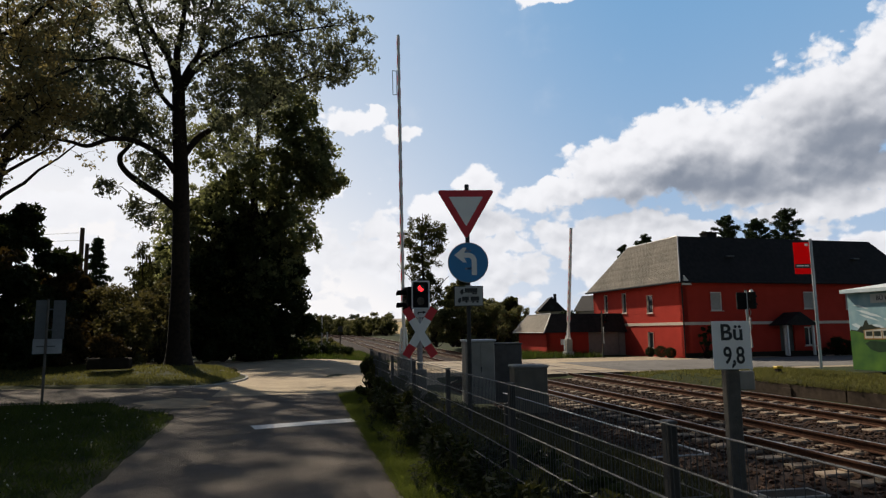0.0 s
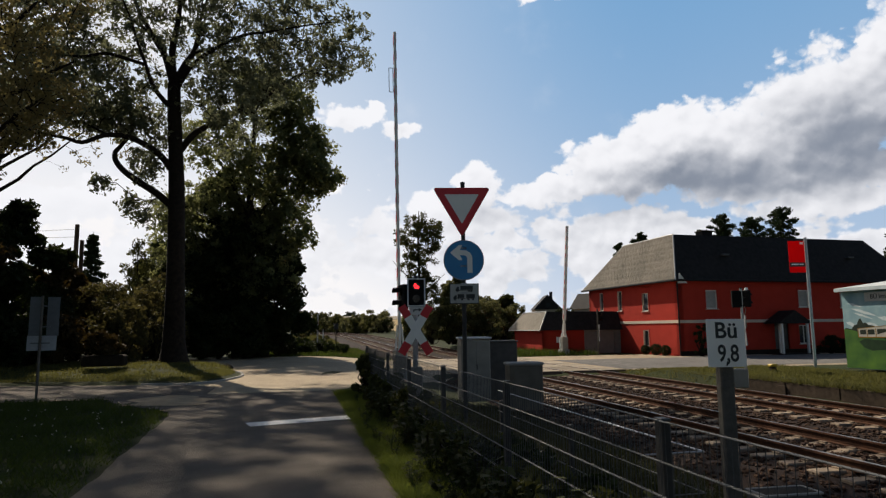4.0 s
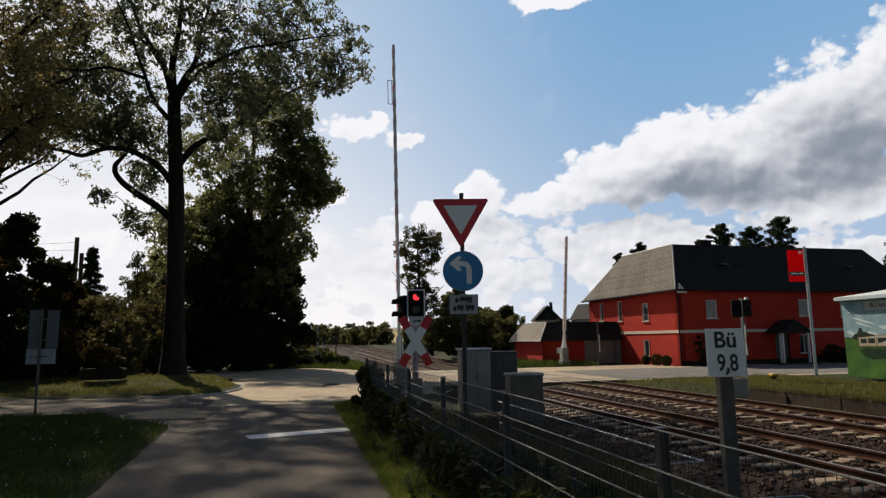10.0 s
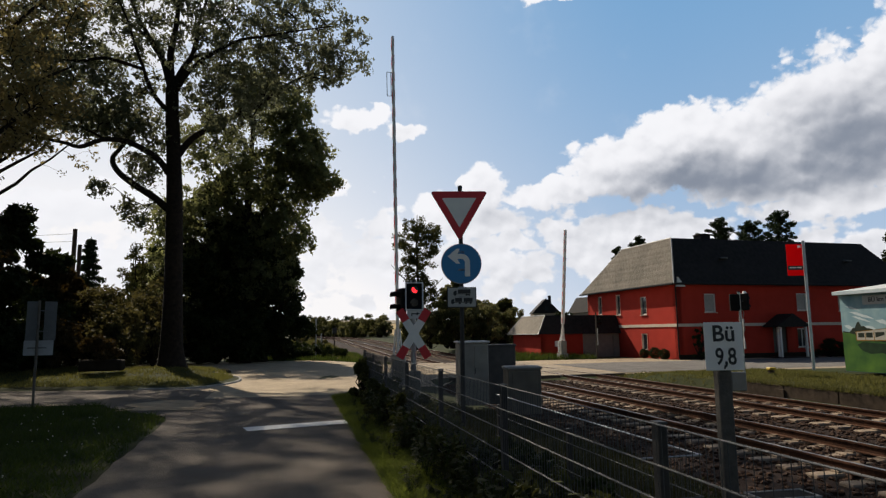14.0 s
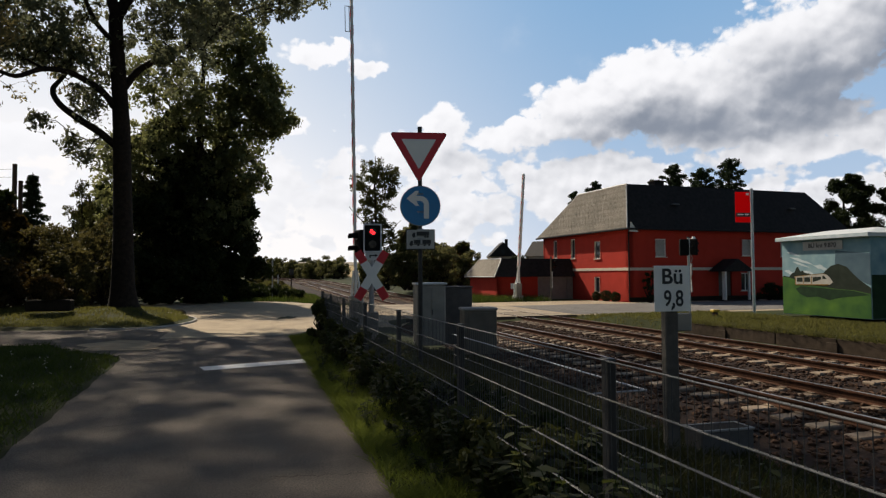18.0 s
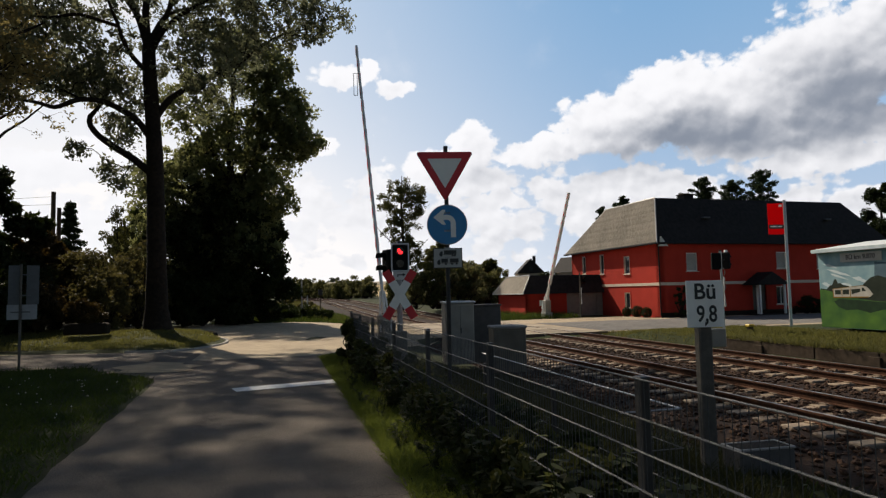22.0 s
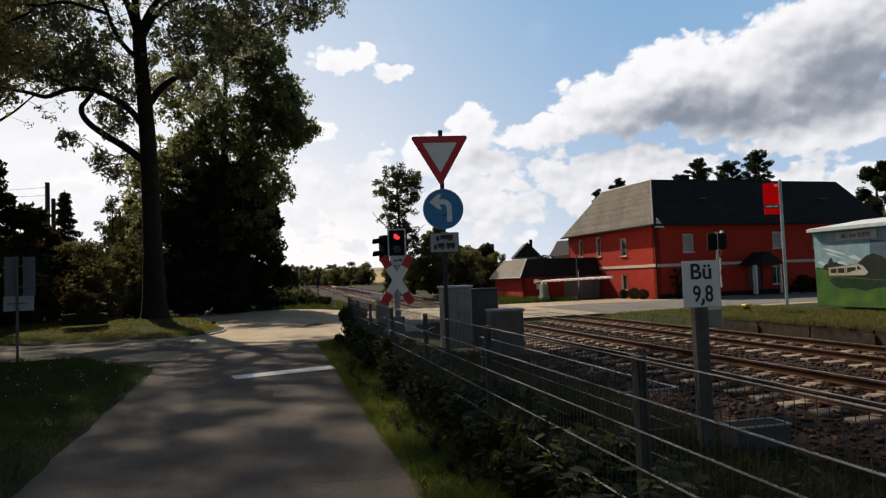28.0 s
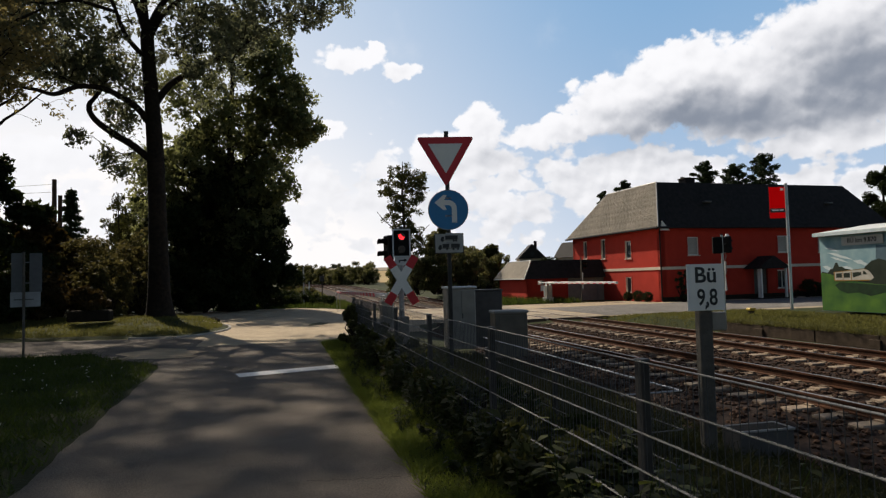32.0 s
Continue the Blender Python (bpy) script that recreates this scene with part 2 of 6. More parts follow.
M["grass_dry"] = leaf_mat("dry_grass_blade", (0.045, 0.046, 0.014), (0.13, 0.115, 0.036), (0.20, 0.19, 0.05), 0.34)
M["grass_olive"] = leaf_mat("olive_grass_blade", (0.035, 0.038, 0.012), (0.10, 0.095, 0.032), (0.16, 0.15, 0.04), 0.3)
M["flower"] = leaf_mat("tiny_flower", (0.45, 0.45, 0.38), (0.6, 0.6, 0.5), (0.5, 0.5, 0.4), 0.3)
M["weed"] = leaf_mat("weed_leaf", (0.011, 0.014, 0.005), (0.040, 0.045, 0.013), (0.09, 0.105, 0.02), 0.3)
# Far leaves: grey haze of distance is mixed into the green.
M["leaf_far"] = leaf_mat("hazy_distant_leaf", (0.07, 0.08, 0.055), (0.11, 0.12, 0.085), (0.1, 0.11, 0.06), 0.2)
M["platform_concrete"] = mat("mossy_platform_concrete", (0.080, 0.058, 0.040), (0.026, 0.020, 0.014), 0.95, 5, bump=0.6)
M["weed_pale"] = leaf_mat("pale_weed_leaf", (0.035, 0.042, 0.014), (0.12, 0.125, 0.04), (0.16, 0.17, 0.04), 0.35)
M["lamp_red"] = mat("lit_red_lamp", (0.6, 0.02, 0.02), (0.6, 0.02, 0.02), 0.4, 5, emit=(1.0, 0.02, 0.03), power=3.0)
M["glass_dark"] = mat("dark_lens", (0.02, 0.012, 0.012), (0.012, 0.01, 0.01), 0.15, 8)
M["pane"] = mat("window_glass", (0.035, 0.04, 0.045), (0.025, 0.028, 0.03), 0.06, 3)
M["ochre"] = mat("mural_ochre", (0.30, 0.17, 0.03), (0.20, 0.12, 0.03), 0.8, 8)
M["yellow"] = mat("yellow_paint", (0.62, 0.42, 0.03), (0.5, 0.33, 0.03), 0.5, 6)
M["mural_sky"] = mat("mural_sky_blue", (0.34, 0.46, 0.47), (0.12, 0.25, 0.30), 0.8, 1.6, coarse=0.9)
M["mural_grey"] = mat("mural_grey_blue", (0.10, 0.16, 0.19), (0.06, 0.10, 0.13), 0.8, 2)
M["mural_cloud"] = mat("mural_cloud_white", (0.62, 0.68, 0.68), (0.40, 0.50, 0.52), 0.8, 4)
M["mural_hill"] = mat("mural_dark_hill", (0.03, 0.04, 0.028), (0.014, 0.02, 0.014), 0.8, 3)
M["mural_green"] = mat("mural_meadow", (0.10, 0.20, 0.03), (0.020, 0.075, 0.026), 0.8, 1.4, coarse=0.9)
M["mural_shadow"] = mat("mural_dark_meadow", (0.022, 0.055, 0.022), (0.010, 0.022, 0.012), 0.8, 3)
M["mural_train"] = mat("mural_train_white", (0.50, 0.48, 0.42), (0.38, 0.35, 0.30), 0.8, 4)
M["board"] = mat("dull_white_board", (0.46, 0.45, 0.41), (0.36, 0.35, 0.32), 0.6, 6)
M["rim_pale"] = mat("pale_signal_rim", (0.66, 0.67, 0.67), (0.52, 0.53, 0.53), 0.5, 8)
M["post_concrete"] = mat("weathered_concrete_post", (0.135, 0.12, 0.10), (0.075, 0.067, 0.056), 0.9, 9, bump=0.4)
M["hut_roof"] = mat("pale_metal_roof", (0.60, 0.62, 0.60), (0.48, 0.50, 0.48), 0.5, 4)
M["far_wall"] = mat("far_house_wall", (0.42, 0.36, 0.30), (0.32, 0.27, 0.22), 0.9, 2)


# ---------- building helpers ----------
def thing(name, m=None, label="", category="", group="", kind=""):
    ob = new(name)
    ob.empty_display_size = 0.2
    ob.matrix_world = m if m is not None else Matrix.Identity(4)
    return tagged(ob, label, category, group, kind)


def part(name, bm, material, parent=None, label="", smooth=False):
    me = bpy.data.meshes.new(name)
    bm.to_mesh(me)
    bm.free()
    return link(name, me, material, parent, label, smooth)


def link(name, me, material, parent=None, label="", smooth=False):
    if material and not me.materials:
        for x in material if isinstance(material, (list, tuple)) else (material,):
            me.materials.append(x)
    if smooth:
        me.polygons.foreach_set("use_smooth", [True] * len(me.polygons))
    ob = new(name, me)
    if parent is not None:
        ob.parent = parent
    if label:
        ob["label"] = label
    return ob


def BM():
    return bmesh.new()


def box(bm, c, s, bevel=0.0, m=None):
    """A box by its centre and size."""
    r = bmesh.ops.create_cube(bm, size=1.0)
    t = Matrix.Translation(c) @ Matrix.Diagonal((*s, 1))
    bmesh.ops.transform(bm, matrix=(m @ t) if m is not None else t, verts=r["verts"])
    if bevel:
        edges = list({e for v in r["verts"] for e in v.link_edges})
        bmesh.ops.bevel(bm, geom=edges, offset=bevel, segments=1, affect="EDGES")
    return bm


def rod(bm, a, b, r0, r1=None, n=10, caps=True):
    """A round bar from a to b."""
    a, b = Vector(a), Vector(b)
    r1 = r0 if r1 is None else r1
    d = b - a
    m = Matrix.Translation((a + b) / 2) @ d.to_track_quat("Z", "Y").to_matrix().to_4x4()
    bmesh.ops.create_cone(bm, cap_ends=caps, segments=n, radius1=r0, radius2=r1, depth=d.length, matrix=m)
    return bm


def prism(bm, pts, depth, m=None):
    """A flat shape in the xz plane, facing -y, from y=0 back to y=depth."""
    front = [bm.verts.new((x, 0, z)) for x, z in pts]
    back = [bm.verts.new((x, depth, z)) for x, z in pts]
    n = len(pts)
    bm.faces.new(front)
    bm.faces.new(back[::-1])
    for i in range(n):
        bm.faces.new((front[(i + 1) % n], front[i], back[i], back[(i + 1) % n]))
    if m is not None:
        bmesh.ops.transform(bm, matrix=m, verts=front + back)
    bmesh.ops.recalc_face_normals(bm, faces=bm.faces[:])
    return bm


def quads(name, verts, faces, material, parent=None, label="", smooth=False):
    me = bpy.data.meshes.new(name)
    me.from_pydata([tuple(map(float, v)) for v in verts], [], [tuple(map(int, f)) for f in faces])
    me.update()
    return link(name, me, material, parent, label, smooth)


def big_mesh(name, verts, per, material, parent=None, label=""):
    """Many loose faces of the same number of corners, quickly."""
    verts = np.asarray(verts, dtype=np.float32).reshape(-1, 3)
    nv, nf = len(verts), len(verts) // per
    me = bpy.data.meshes.new(name)
    me.vertices.add(nv)
    me.vertices.foreach_set("co", verts.ravel())
    me.loops.add(nv)
    me.loops.foreach_set("vertex_index", np.arange(nv, dtype=np.int32))
    me.polygons.add(nf)
    me.polygons.foreach_set("loop_start", np.arange(0, nv, per, dtype=np.int32))
    me.polygons.foreach_set("loop_total", np.full(nf, per, dtype=np.int32))
    me.update(calc_edges=True)
    return link(name, me, material, parent, label)


def round_disc(n, r, cx=0.0, cz=0.0):
    return [(cx + r * math.cos(2 * math.pi * i / n), cz + r * math.sin(2 * math.pi * i / n)) for i in range(n)]


def lettering(name, text, size, material, parent, m, align="CENTER", bold=0.0):
    """Writing in the built-in font, facing -y, turned into a mesh."""
    cu = bpy.data.curves.new(name, "FONT")
    cu.body, cu.size, cu.align_x, cu.align_y, cu.extrude = text, size, align, "CENTER", 0.001
    cu.offset = bold
    tmp = new(name, cu)
    bpy.context.view_layer.update()
    me = bpy.data.meshes.new_from_object(tmp.evaluated_get(bpy.context.evaluated_depsgraph_get()))
    bpy.data.objects.remove(tmp)
    ob = link(name, me, material, parent)
    ob.matrix_basis = m @ pose(0, 0, 0, 90, 0, 0)
    return ob


def smooth(a, b, x):
    t = np.clip((np.asarray(x, dtype=float) - a) / (b - a), 0, 1)
    return t * t * (3 - 2 * t)


# ---------- the lie of the land ----------
def land(x, y):
    """Height of the bare ground."""
    x, y = np.asarray(x, dtype=float), np.asarray(y, dtype=float)
    road = smooth(25.5, 27.5, y) * (1 - smooth(41, 44, y))
    bed = -0.45 * smooth(2.3, 5.6, x) - 0.30 * smooth(5.4, 6.4, x)
    bed = bed + (0.63 * smooth(14.4, 14.75, x) * (1 - smooth(24.0, 27.0, y)) + 0.42 * smooth(14.4, 16.0, x) * smooth(24.0, 27.0, y))
    ramp = -0.33 * smooth(0.5, 7.0, x)
    z = bed * (1 - road) + ramp * road
    z = z + 0.0125 * np.maximum(0, y - 45) * (1 - 0.6 * smooth(150, 600, y))
    z = z + 11.5 * smooth(290, 640, y) * (1 - smooth(40, 400, np.abs(x - 60)) * 0.4)
    return z


def sheet(name, xs, ys, z_of, material, parent=None, label="", mask=None):
    X, Y = np.meshgrid(xs, ys)
    Z = z_of(X, Y)
    nx, ny = len(xs), len(ys)
    v = np.stack([X, Y, Z], -1).reshape(-1, 3)
    f = [(j * nx + i, j * nx + i + 1, (j + 1) * nx + i + 1, (j + 1) * nx + i)
         for j in range(ny - 1) for i in range(nx - 1)
         if mask is None or mask((xs[i] + xs[i + 1]) / 2, (ys[j] + ys[j + 1]) / 2)]
    return quads(name, v, f, material, parent, label, smooth=True)


def strip(name, edge_a, edge_b, z_of, material, lift=0.0, thick=0.0, parent=None, label="", kind="structure"):
    """A surface between two lines of equal count, draped over the land."""
    n, k = len(edge_a), 9
    v, f = [], []
    for (ax, ay), (bx, by) in zip(edge_a, edge_b):
        for j in range(k):
            t = j / (k - 1)
            x, y = ax + (bx - ax) * t, ay + (by - ay) * t
            v.append((x, y, float(z_of(x, y)) + lift))
    for i in range(n - 1):
        for j in range(k - 1):
            f.append((i * k + j, i * k + j + 1, (i + 1) * k + j + 1, (i + 1) * k + j))
    ob = quads(name, v, f, material, parent, label, smooth=True)
    if kind:
        ob["kind"] = kind
    return ob


far = np.array([300, 420, 560, 720, 1000, 1500, 2200, 3000.0])
gx = np.concatenate([-far[::-1], np.linspace(-220, -40, 19), np.linspace(-36, -8, 15), np.linspace(-6, 18, 61), np.linspace(20, 60, 21), np.linspace(70, 220, 16), far])
gy = np.concatenate([-far[::-1][:5], np.linspace(-120, -10, 12), np.linspace(-8, 50, 59), np.linspace(53, 200, 40), np.linspace(210, 700, 36), far[4:]])
ground = tagged(sheet("ground", gx, gy, lambda x, y: land(x, y) - 0.02 + 0.025 * np.sin(x * 1.7 + 1.3 * np.sin(y * 0.9)) * (np.abs(x) < 60), [M["ground"]]),
                "mown and rough grass land with bare soil", "ground", kind="structure")

# the path that the camera stands on
py = np.concatenate([np.linspace(-40, -4, 7), np.linspace(0, 18.2, 110)])
left_edge = lambda y: -1.75 - 0.036 * np.clip(y, 0, 20) - 1.9 * smooth(13.9, 17.5, y)
path_ob = strip("path", [(float(left_edge(y)) + .018 * math.sin(y * 3.1) + .012 * math.sin(y * 8.3), y) for y in py], [(1.20 + .018 * math.sin(y * 2.3) + .012 * math.sin(y * 7.1 + 1) + .008 * math.sin(y * 17.3), y) for y in py], land, M["path"], 0.012)
tagged(path_ob, "grey asphalt path in dappled shade", "path")
for ax, ay, bx_, by in ((.3, 5.62, 1.28, 5.45), (-1.4, 7.9, -.5, 8.3), (-.4, 9.6, .9, 9.9)):
    k = 26
    line = [(ax + (bx_ - ax) * i / k, ay + (by - ay) * i / k + .035 * math.sin(i * 1.7 + ax) * math.cos(i * .6)) for i in range(k + 1)]
    crack = strip("path_crack", line, [(x, y + .004 + .006 * abs(math.sin(i * .9))) for i, (x, y) in enumerate(line)], land, M["soil"], 0.0155)
    tagged(crack, "fine dark crack in the asphalt path", "crack")

# road through the junction and over the railway
rx = np.concatenate([np.linspace(-70, -4, 23), np.linspace(-3, 16, 39), np.linspace(18, 90, 25)])


def near_side(x):
    if x < -2.6:
        return 17.6 + 0.2 * math.sin(x * 0.8)
    if x < 1.2:
        return 17.4
    if x < 7:
        return 17.4 + 9.9 * ((x - 1.2) / 5.8) ** 0.75
    return 27.3 - 0.03 * (x - 14) * (x > 14)


road = strip("road", [(x, near_side(x)) for x in rx], [(x, 41.5) for x in rx], land, M["road_light"], 0.008)
def island_front(x):
    return min(24.4, 21.45 + .25 * max(0.0, -3.0 - x)) - 1.1 * float(smooth(-3.0, -2.1, x))


side = strip("side_road", [(x, near_side(x) + .02) for x in np.linspace(-30, -2.1, 60)], [(x, island_front(x) - .12) for x in np.linspace(-30, -2.1, 60)], land, M["path"], 0.014)
tagged(side, "dark asphalt side road along the island", "road")
tagged(road, "sunlit worn asphalt road over the level crossing", "road")

# ---------- railway ----------
RAIL_TOP = -0.29
TRACKS = (8.83, 12.78)
GAUGE = 1.5


def grade(y):
    return 0.0125 * max(0.0, y - 45)


def drift(y):
    """How far the line bends to the left beyond the crossing."""
    return -0.0042 * np.maximum(0.0, np.asarray(y, dtype=float) - 112) ** 2


def ballast_z(x, y):
    x = np.asarray(x, dtype=float)
    e = np.minimum(smooth(5.6, 6.9, x), 1 - smooth(14.3, 14.6, x))
    hump = -0.035 * np.cos((x - TRACKS[0]) * 2 * math.pi / (TRACKS[1] - TRACKS[0]))
    return -0.625 + 0.12 * e - hump * e * 0.3 + 0.0125 * np.maximum(0, np.asarray(y) - 45) + 0.02 * np.sin(x * 9 + y * 5) * e


bx = np.linspace(5.6, 14.58, 46)
bed = tagged(sheet("track_bed", bx, np.linspace(-14, 27.25, 150), ballast_z, M["ballast"]), "brown rusty ballast of the two railway tracks", "ballast", kind="structure")
bed_far = sheet("track_bed", bx, np.concatenate([np.linspace(40.6, 80, 40), np.linspace(83, 270, 64)]), ballast_z, M["ballast"])
for v in bed_far.data.vertices:
    v.co.x += float(drift(v.co.y))
bed_far = tagged(bed_far,
                 "brown ballast of the tracks beyond the crossing", "ballast", kind="structure")


def stones(name, n, x0, x1, y0, y1, r0, r1, z_of, material, label, parent=None):
    """Loose angular stones, joined."""
    ico = bmesh.new()
    bmesh.ops.create_icosphere(ico, subdivisions=1, radius=1.0)
    base = np.array([v.co[:] for v in ico.verts])
    tri = np.array([[v.index for v in f.verts] for f in ico.faces])
    ico.free()
    c = np.stack([rng.uniform(x0, x1, n), rng.uniform(y0, y1, n)], -1)
    z = z_of(c[:, 0], c[:, 1])
    r = rng.uniform(r0, r1, n)
    jit = base[None] * (1 + rng.uniform(-0.35, 0.35, (n, len(base), 1))) * r[:, None, None] * np.array([1.2, 1.0, 0.75])
    a = rng.uniform(0, 6.28, n)
    ca, sn = np.cos(a)[:, None], np.sin(a)[:, None]
    px = jit[..., 0] * ca - jit[..., 1] * sn + c[:, :1]
    pyy = jit[..., 0] * sn + jit[..., 1] * ca + c[:, 1:]
    pz = jit[..., 2] + z[:, None] + r[:, None] * 0.3
    v = np.stack([px, pyy, pz], -1)[:, tri]
    ob = big_mesh(name, v, 3, material, parent)
    return tagged(ob, label, "stones", kind="stuff")


stones("ballast_stones", 15000, 5.9, 14.5, 4.0, 27.2, 0.022, 0.05, ballast_z, M["stone"], "loose brown ballast stones between the rails")


def rail_profile(y0, y1, n):
    """Rail lengths as a swept section: foot, web, head."""
    ys = np.linspace(y0, y1, n)
    sec = [(-0.062, -0.165), (-0.062, -0.15), (-0.012, -0.135), (-0.012, -0.045), (-0.036, -0.035), (-0.036, -0.012), (-0.028, 0.0),
           (0.028, 0.0), (0.036, -0.012), (0.036, -0.035), (0.012, -0.045), (0.012, -0.135), (0.062, -0.15), (0.062, -0.165)]
    k = len(sec)
    v = [(x + float(drift(y)), y, z + grade(y)) for y in ys for x, z in sec]
    f = [(i * k + j, (i + 1) * k + j, (i + 1) * k + (j + 1) % k, i * k + (j + 1) % k) for i in range(len(ys) - 1) for j in range(k)]
    f += [tuple(range(k)), tuple(range((len(ys) - 1) * k, len(ys) * k))[::-1]]
    return v, f, k


def track(xc):
    t = thing("railway_track", pose(xc, 0, RAIL_TOP), "straight rusty railway track with polished rail heads on concrete sleepers", "track", "railway tracks")
    for s in (-1, 1):
        v, f, k = rail_profile(-14, 270, 110)
        ob = quads("rail", v, f, [M["rail_side"], M["rail_top"]], t)
        for p in ob.data.polygons:
            if abs(p.normal.z) > 0.9 and p.center.z > -0.03 + grade(p.center.y):
                p.material_index = 1
        ob.location.x = s * GAUGE / 2
    return t


tracks = [track(x) for x in TRACKS]


def sleeper_mesh():
    bm = BM()
    for s in (-1, 1):
        box(bm, (s * 0.86, 0, -0.225), (0.88, 0.26, 0.12), 0.02)
        for d in (-0.12, 0.12):
            box(bm, (s * 0.75 + d, 0, -0.155), (0.07, 0.15, 0.03))
    box(bm, (0, 0, -0.245), (0.9, 0.2, 0.10))
    me = bpy.data.meshes.new("sleeper")
    bm.to_mesh(me)
    bm.free()
    return me


SLEEPER = sleeper_mesh()
for t in tracks:
    for i in range(60):
        y = -8.4 + 0.6 * i
        if y < 27.0:
            s = link("sleeper", SLEEPER, M["sleeper"], t)
            s.location = (rng.uniform(-0.02, 0.02), y + rng.uniform(-0.02, 0.02), 0)
    bm = BM()
    for i in range(170):
        y = 41.2 + 0.6 * i
        box(bm, (float(drift(y)), y, -0.235 + grade(y)), (2.55, 0.26, 0.12))
    tagged(part("sleeper_run", bm, M["sleeper"], t), kind="stuff")

# slabs of the level crossing, between and beside the rails
crossing = thing("level_crossing_deck", pose(0, 0, RAIL_TOP - 0.008), "pale concrete slabs between the rails of the level crossing", "crossing deck", kind="structure")


def slab_mesh(w):
    bm = box(BM(), (0, 0, -0.07), (w, 1.48, 0.14), 0.012)
    me = bpy.data.meshes.new("slab")
    bm.to_mesh(me)
    bm.free()
    return me


for w, xs in ((1.40, (TRACKS[0], TRACKS[1])), (1.10, (TRACKS[0] - 1.36, TRACKS[1] + 1.36)), (1.12, (TRACKS[0] + 1.40, TRACKS[1] - 1.40))):
    me = slab_mesh(w)
    for x in xs:
        for i in range(9):
            s = link("slab", me, M["plate_concrete"], crossing)
            s.location = (x, 28.0 + i * 1.5, rng.uniform(-0.008, 0.004))

for x, w in ((TRACKS[0], 1.36), (TRACKS[1], 1.36), (TRACKS[0] + 1.97, 1.9), (TRACKS[0] - 1.5, 1.3), (TRACKS[1] + 1.5, 1.3)):
    bm = prism(BM(), [(0, -.26), (.42, -.26), (.42, .0), (.30, .0)], w, pose(x + w / 2, 26.85, 0, 0, 0, 90))
    part("end_ramp", bm, M["concrete_dark"], crossing)
grey = strip("grey_road", [(x, 27.75) for x in np.linspace(15.2, 90, 60)], [(x, 36.6 + .2 * math.sin(x)) for x in np.linspace(15.2, 90, 60)], land, M["asphalt_worn"], 0.02)
tagged(grey, "grey asphalt road and forecourt before the station house", "road")

# platform edge and its turf
edge = thing("platform_edge", None, "low stained concrete platform edge along the tracks", "platform edge", kind="structure")
for i in range(14):
    y0 = -9 + i * 2.0
    bm = box(BM(), (14.72, y0 + 1.0, -0.31), (0.22, 1.97, 0.48), 0.012)
    part("edge_block", bm, M["platform_concrete"], edge)
    if i % 2:
        part("buttress", box(BM(), (14.585, y0 + 0.1, -0.36), (0.07, 0.32, 0.36), 0.01), M["platform_concrete"], edge)

# ---------- tree island, kerb, verge ----------
ISLAND = [(-1.72, 24.9), (-1.8, 23.9), (-2.1, 22.8), (-2.55, 21.95), (-3.1, 21.5), (-4.5, 21.85), (-7, 22.45), (-10, 23.2), (-16, 24.5), (-16, 31.5), (-10, 33), (-5.6, 33.6), (-4.3, 32.2), (-3.2, 30.0), (-2.35, 27.8), (-1.85, 26.2)]


def island_z(x, y):
    return 0.10 + 0.28 * np.exp(-(((x + 5.2) / 2.6) ** 2 + ((y - 28.6) / 2.2) ** 2)) + 0.35 * smooth(-6, -12, x) * smooth(25, 29, y)


bm = BM()
ring = [bm.verts.new((x, y, 0.06)) for x, y in ISLAND]
bm.faces.new(ring)
bmesh.ops.triangulate(bm, faces=bm.faces[:])
bmesh.ops.subdivide_edges(bm, edges=bm.edges[:], cuts=6, use_grid_fill=True)
for v in bm.verts:
    rim = 9.0
    for (ax, ay), (bx_, by) in zip(ISLAND, ISLAND[1:] + ISLAND[:1]):
        ex, ey = bx_ - ax, by - ay
        f = min(1, max(0, ((v.co.x - ax) * ex + (v.co.y - ay) * ey) / (ex * ex + ey * ey)))
        rim = min(rim, math.hypot(v.co.x - ax - f * ex, v.co.y - ay - f * ey))
    v.co.z = float(island_z(v.co.x, v.co.y)) * min(1.0, 0.02 + rim / 0.35) + 0.005
island = tagged(part("island_turf", bm, M["ground"], None, smooth=True), "grassy traffic island under the old tree", "verge", kind="structure")
kerb = thing("island_kerb", None, "pale stone kerb round the grassy island", "kerb", kind="structure")
for (ax, ay), (bx_, by) in zip(ISLAND, ISLAND[1:] + ISLAND[:1]):
    if min(ax, bx_) < -4.6 or min(ay, by) > 31:
        continue
    n = max(1, int(math.hypot(bx_ - ax, by - ay) / 0.8))
    for i in range(n):
        a, b = i / n, (i + 1) / n
        p, q = Vector((ax + (bx_ - ax) * a, ay + (by - ay) * a, 0)), Vector((ax + (bx_ - ax) * b, ay + (by - ay) * b, 0))
        d = q - p
        bm = box(BM(), (0, 0, 0), (d.length - 0.012, 0.09, 0.20), 0.012)
        s = part("kerb_stone", bm, M["concrete"], kerb)
        s.matrix_basis = Matrix.Translation((p + q) / 2 + Vector((0, 0, -0.035))) @ pose(0, 0, 0, 0, 0, math.degrees(math.atan2(d.y, d.x)))

# white line across the path, sandy patch at the corner
bm = prism(BM(), [(-0.64, 0), (1.24, 0), (1.24, 0.48), (-0.64, 0.48)], 0.004, Matrix.Translation((0.03, 12.06, 0.021)) @ pose(0, 0, 0, 0, 0, 13.7) @ pose(0, 0, 0, -90, 0, 0))
line_ob = tagged(part("stop_line", bm, M["white_line"]), "worn white line across the asphalt path", "road marking", kind="structure")
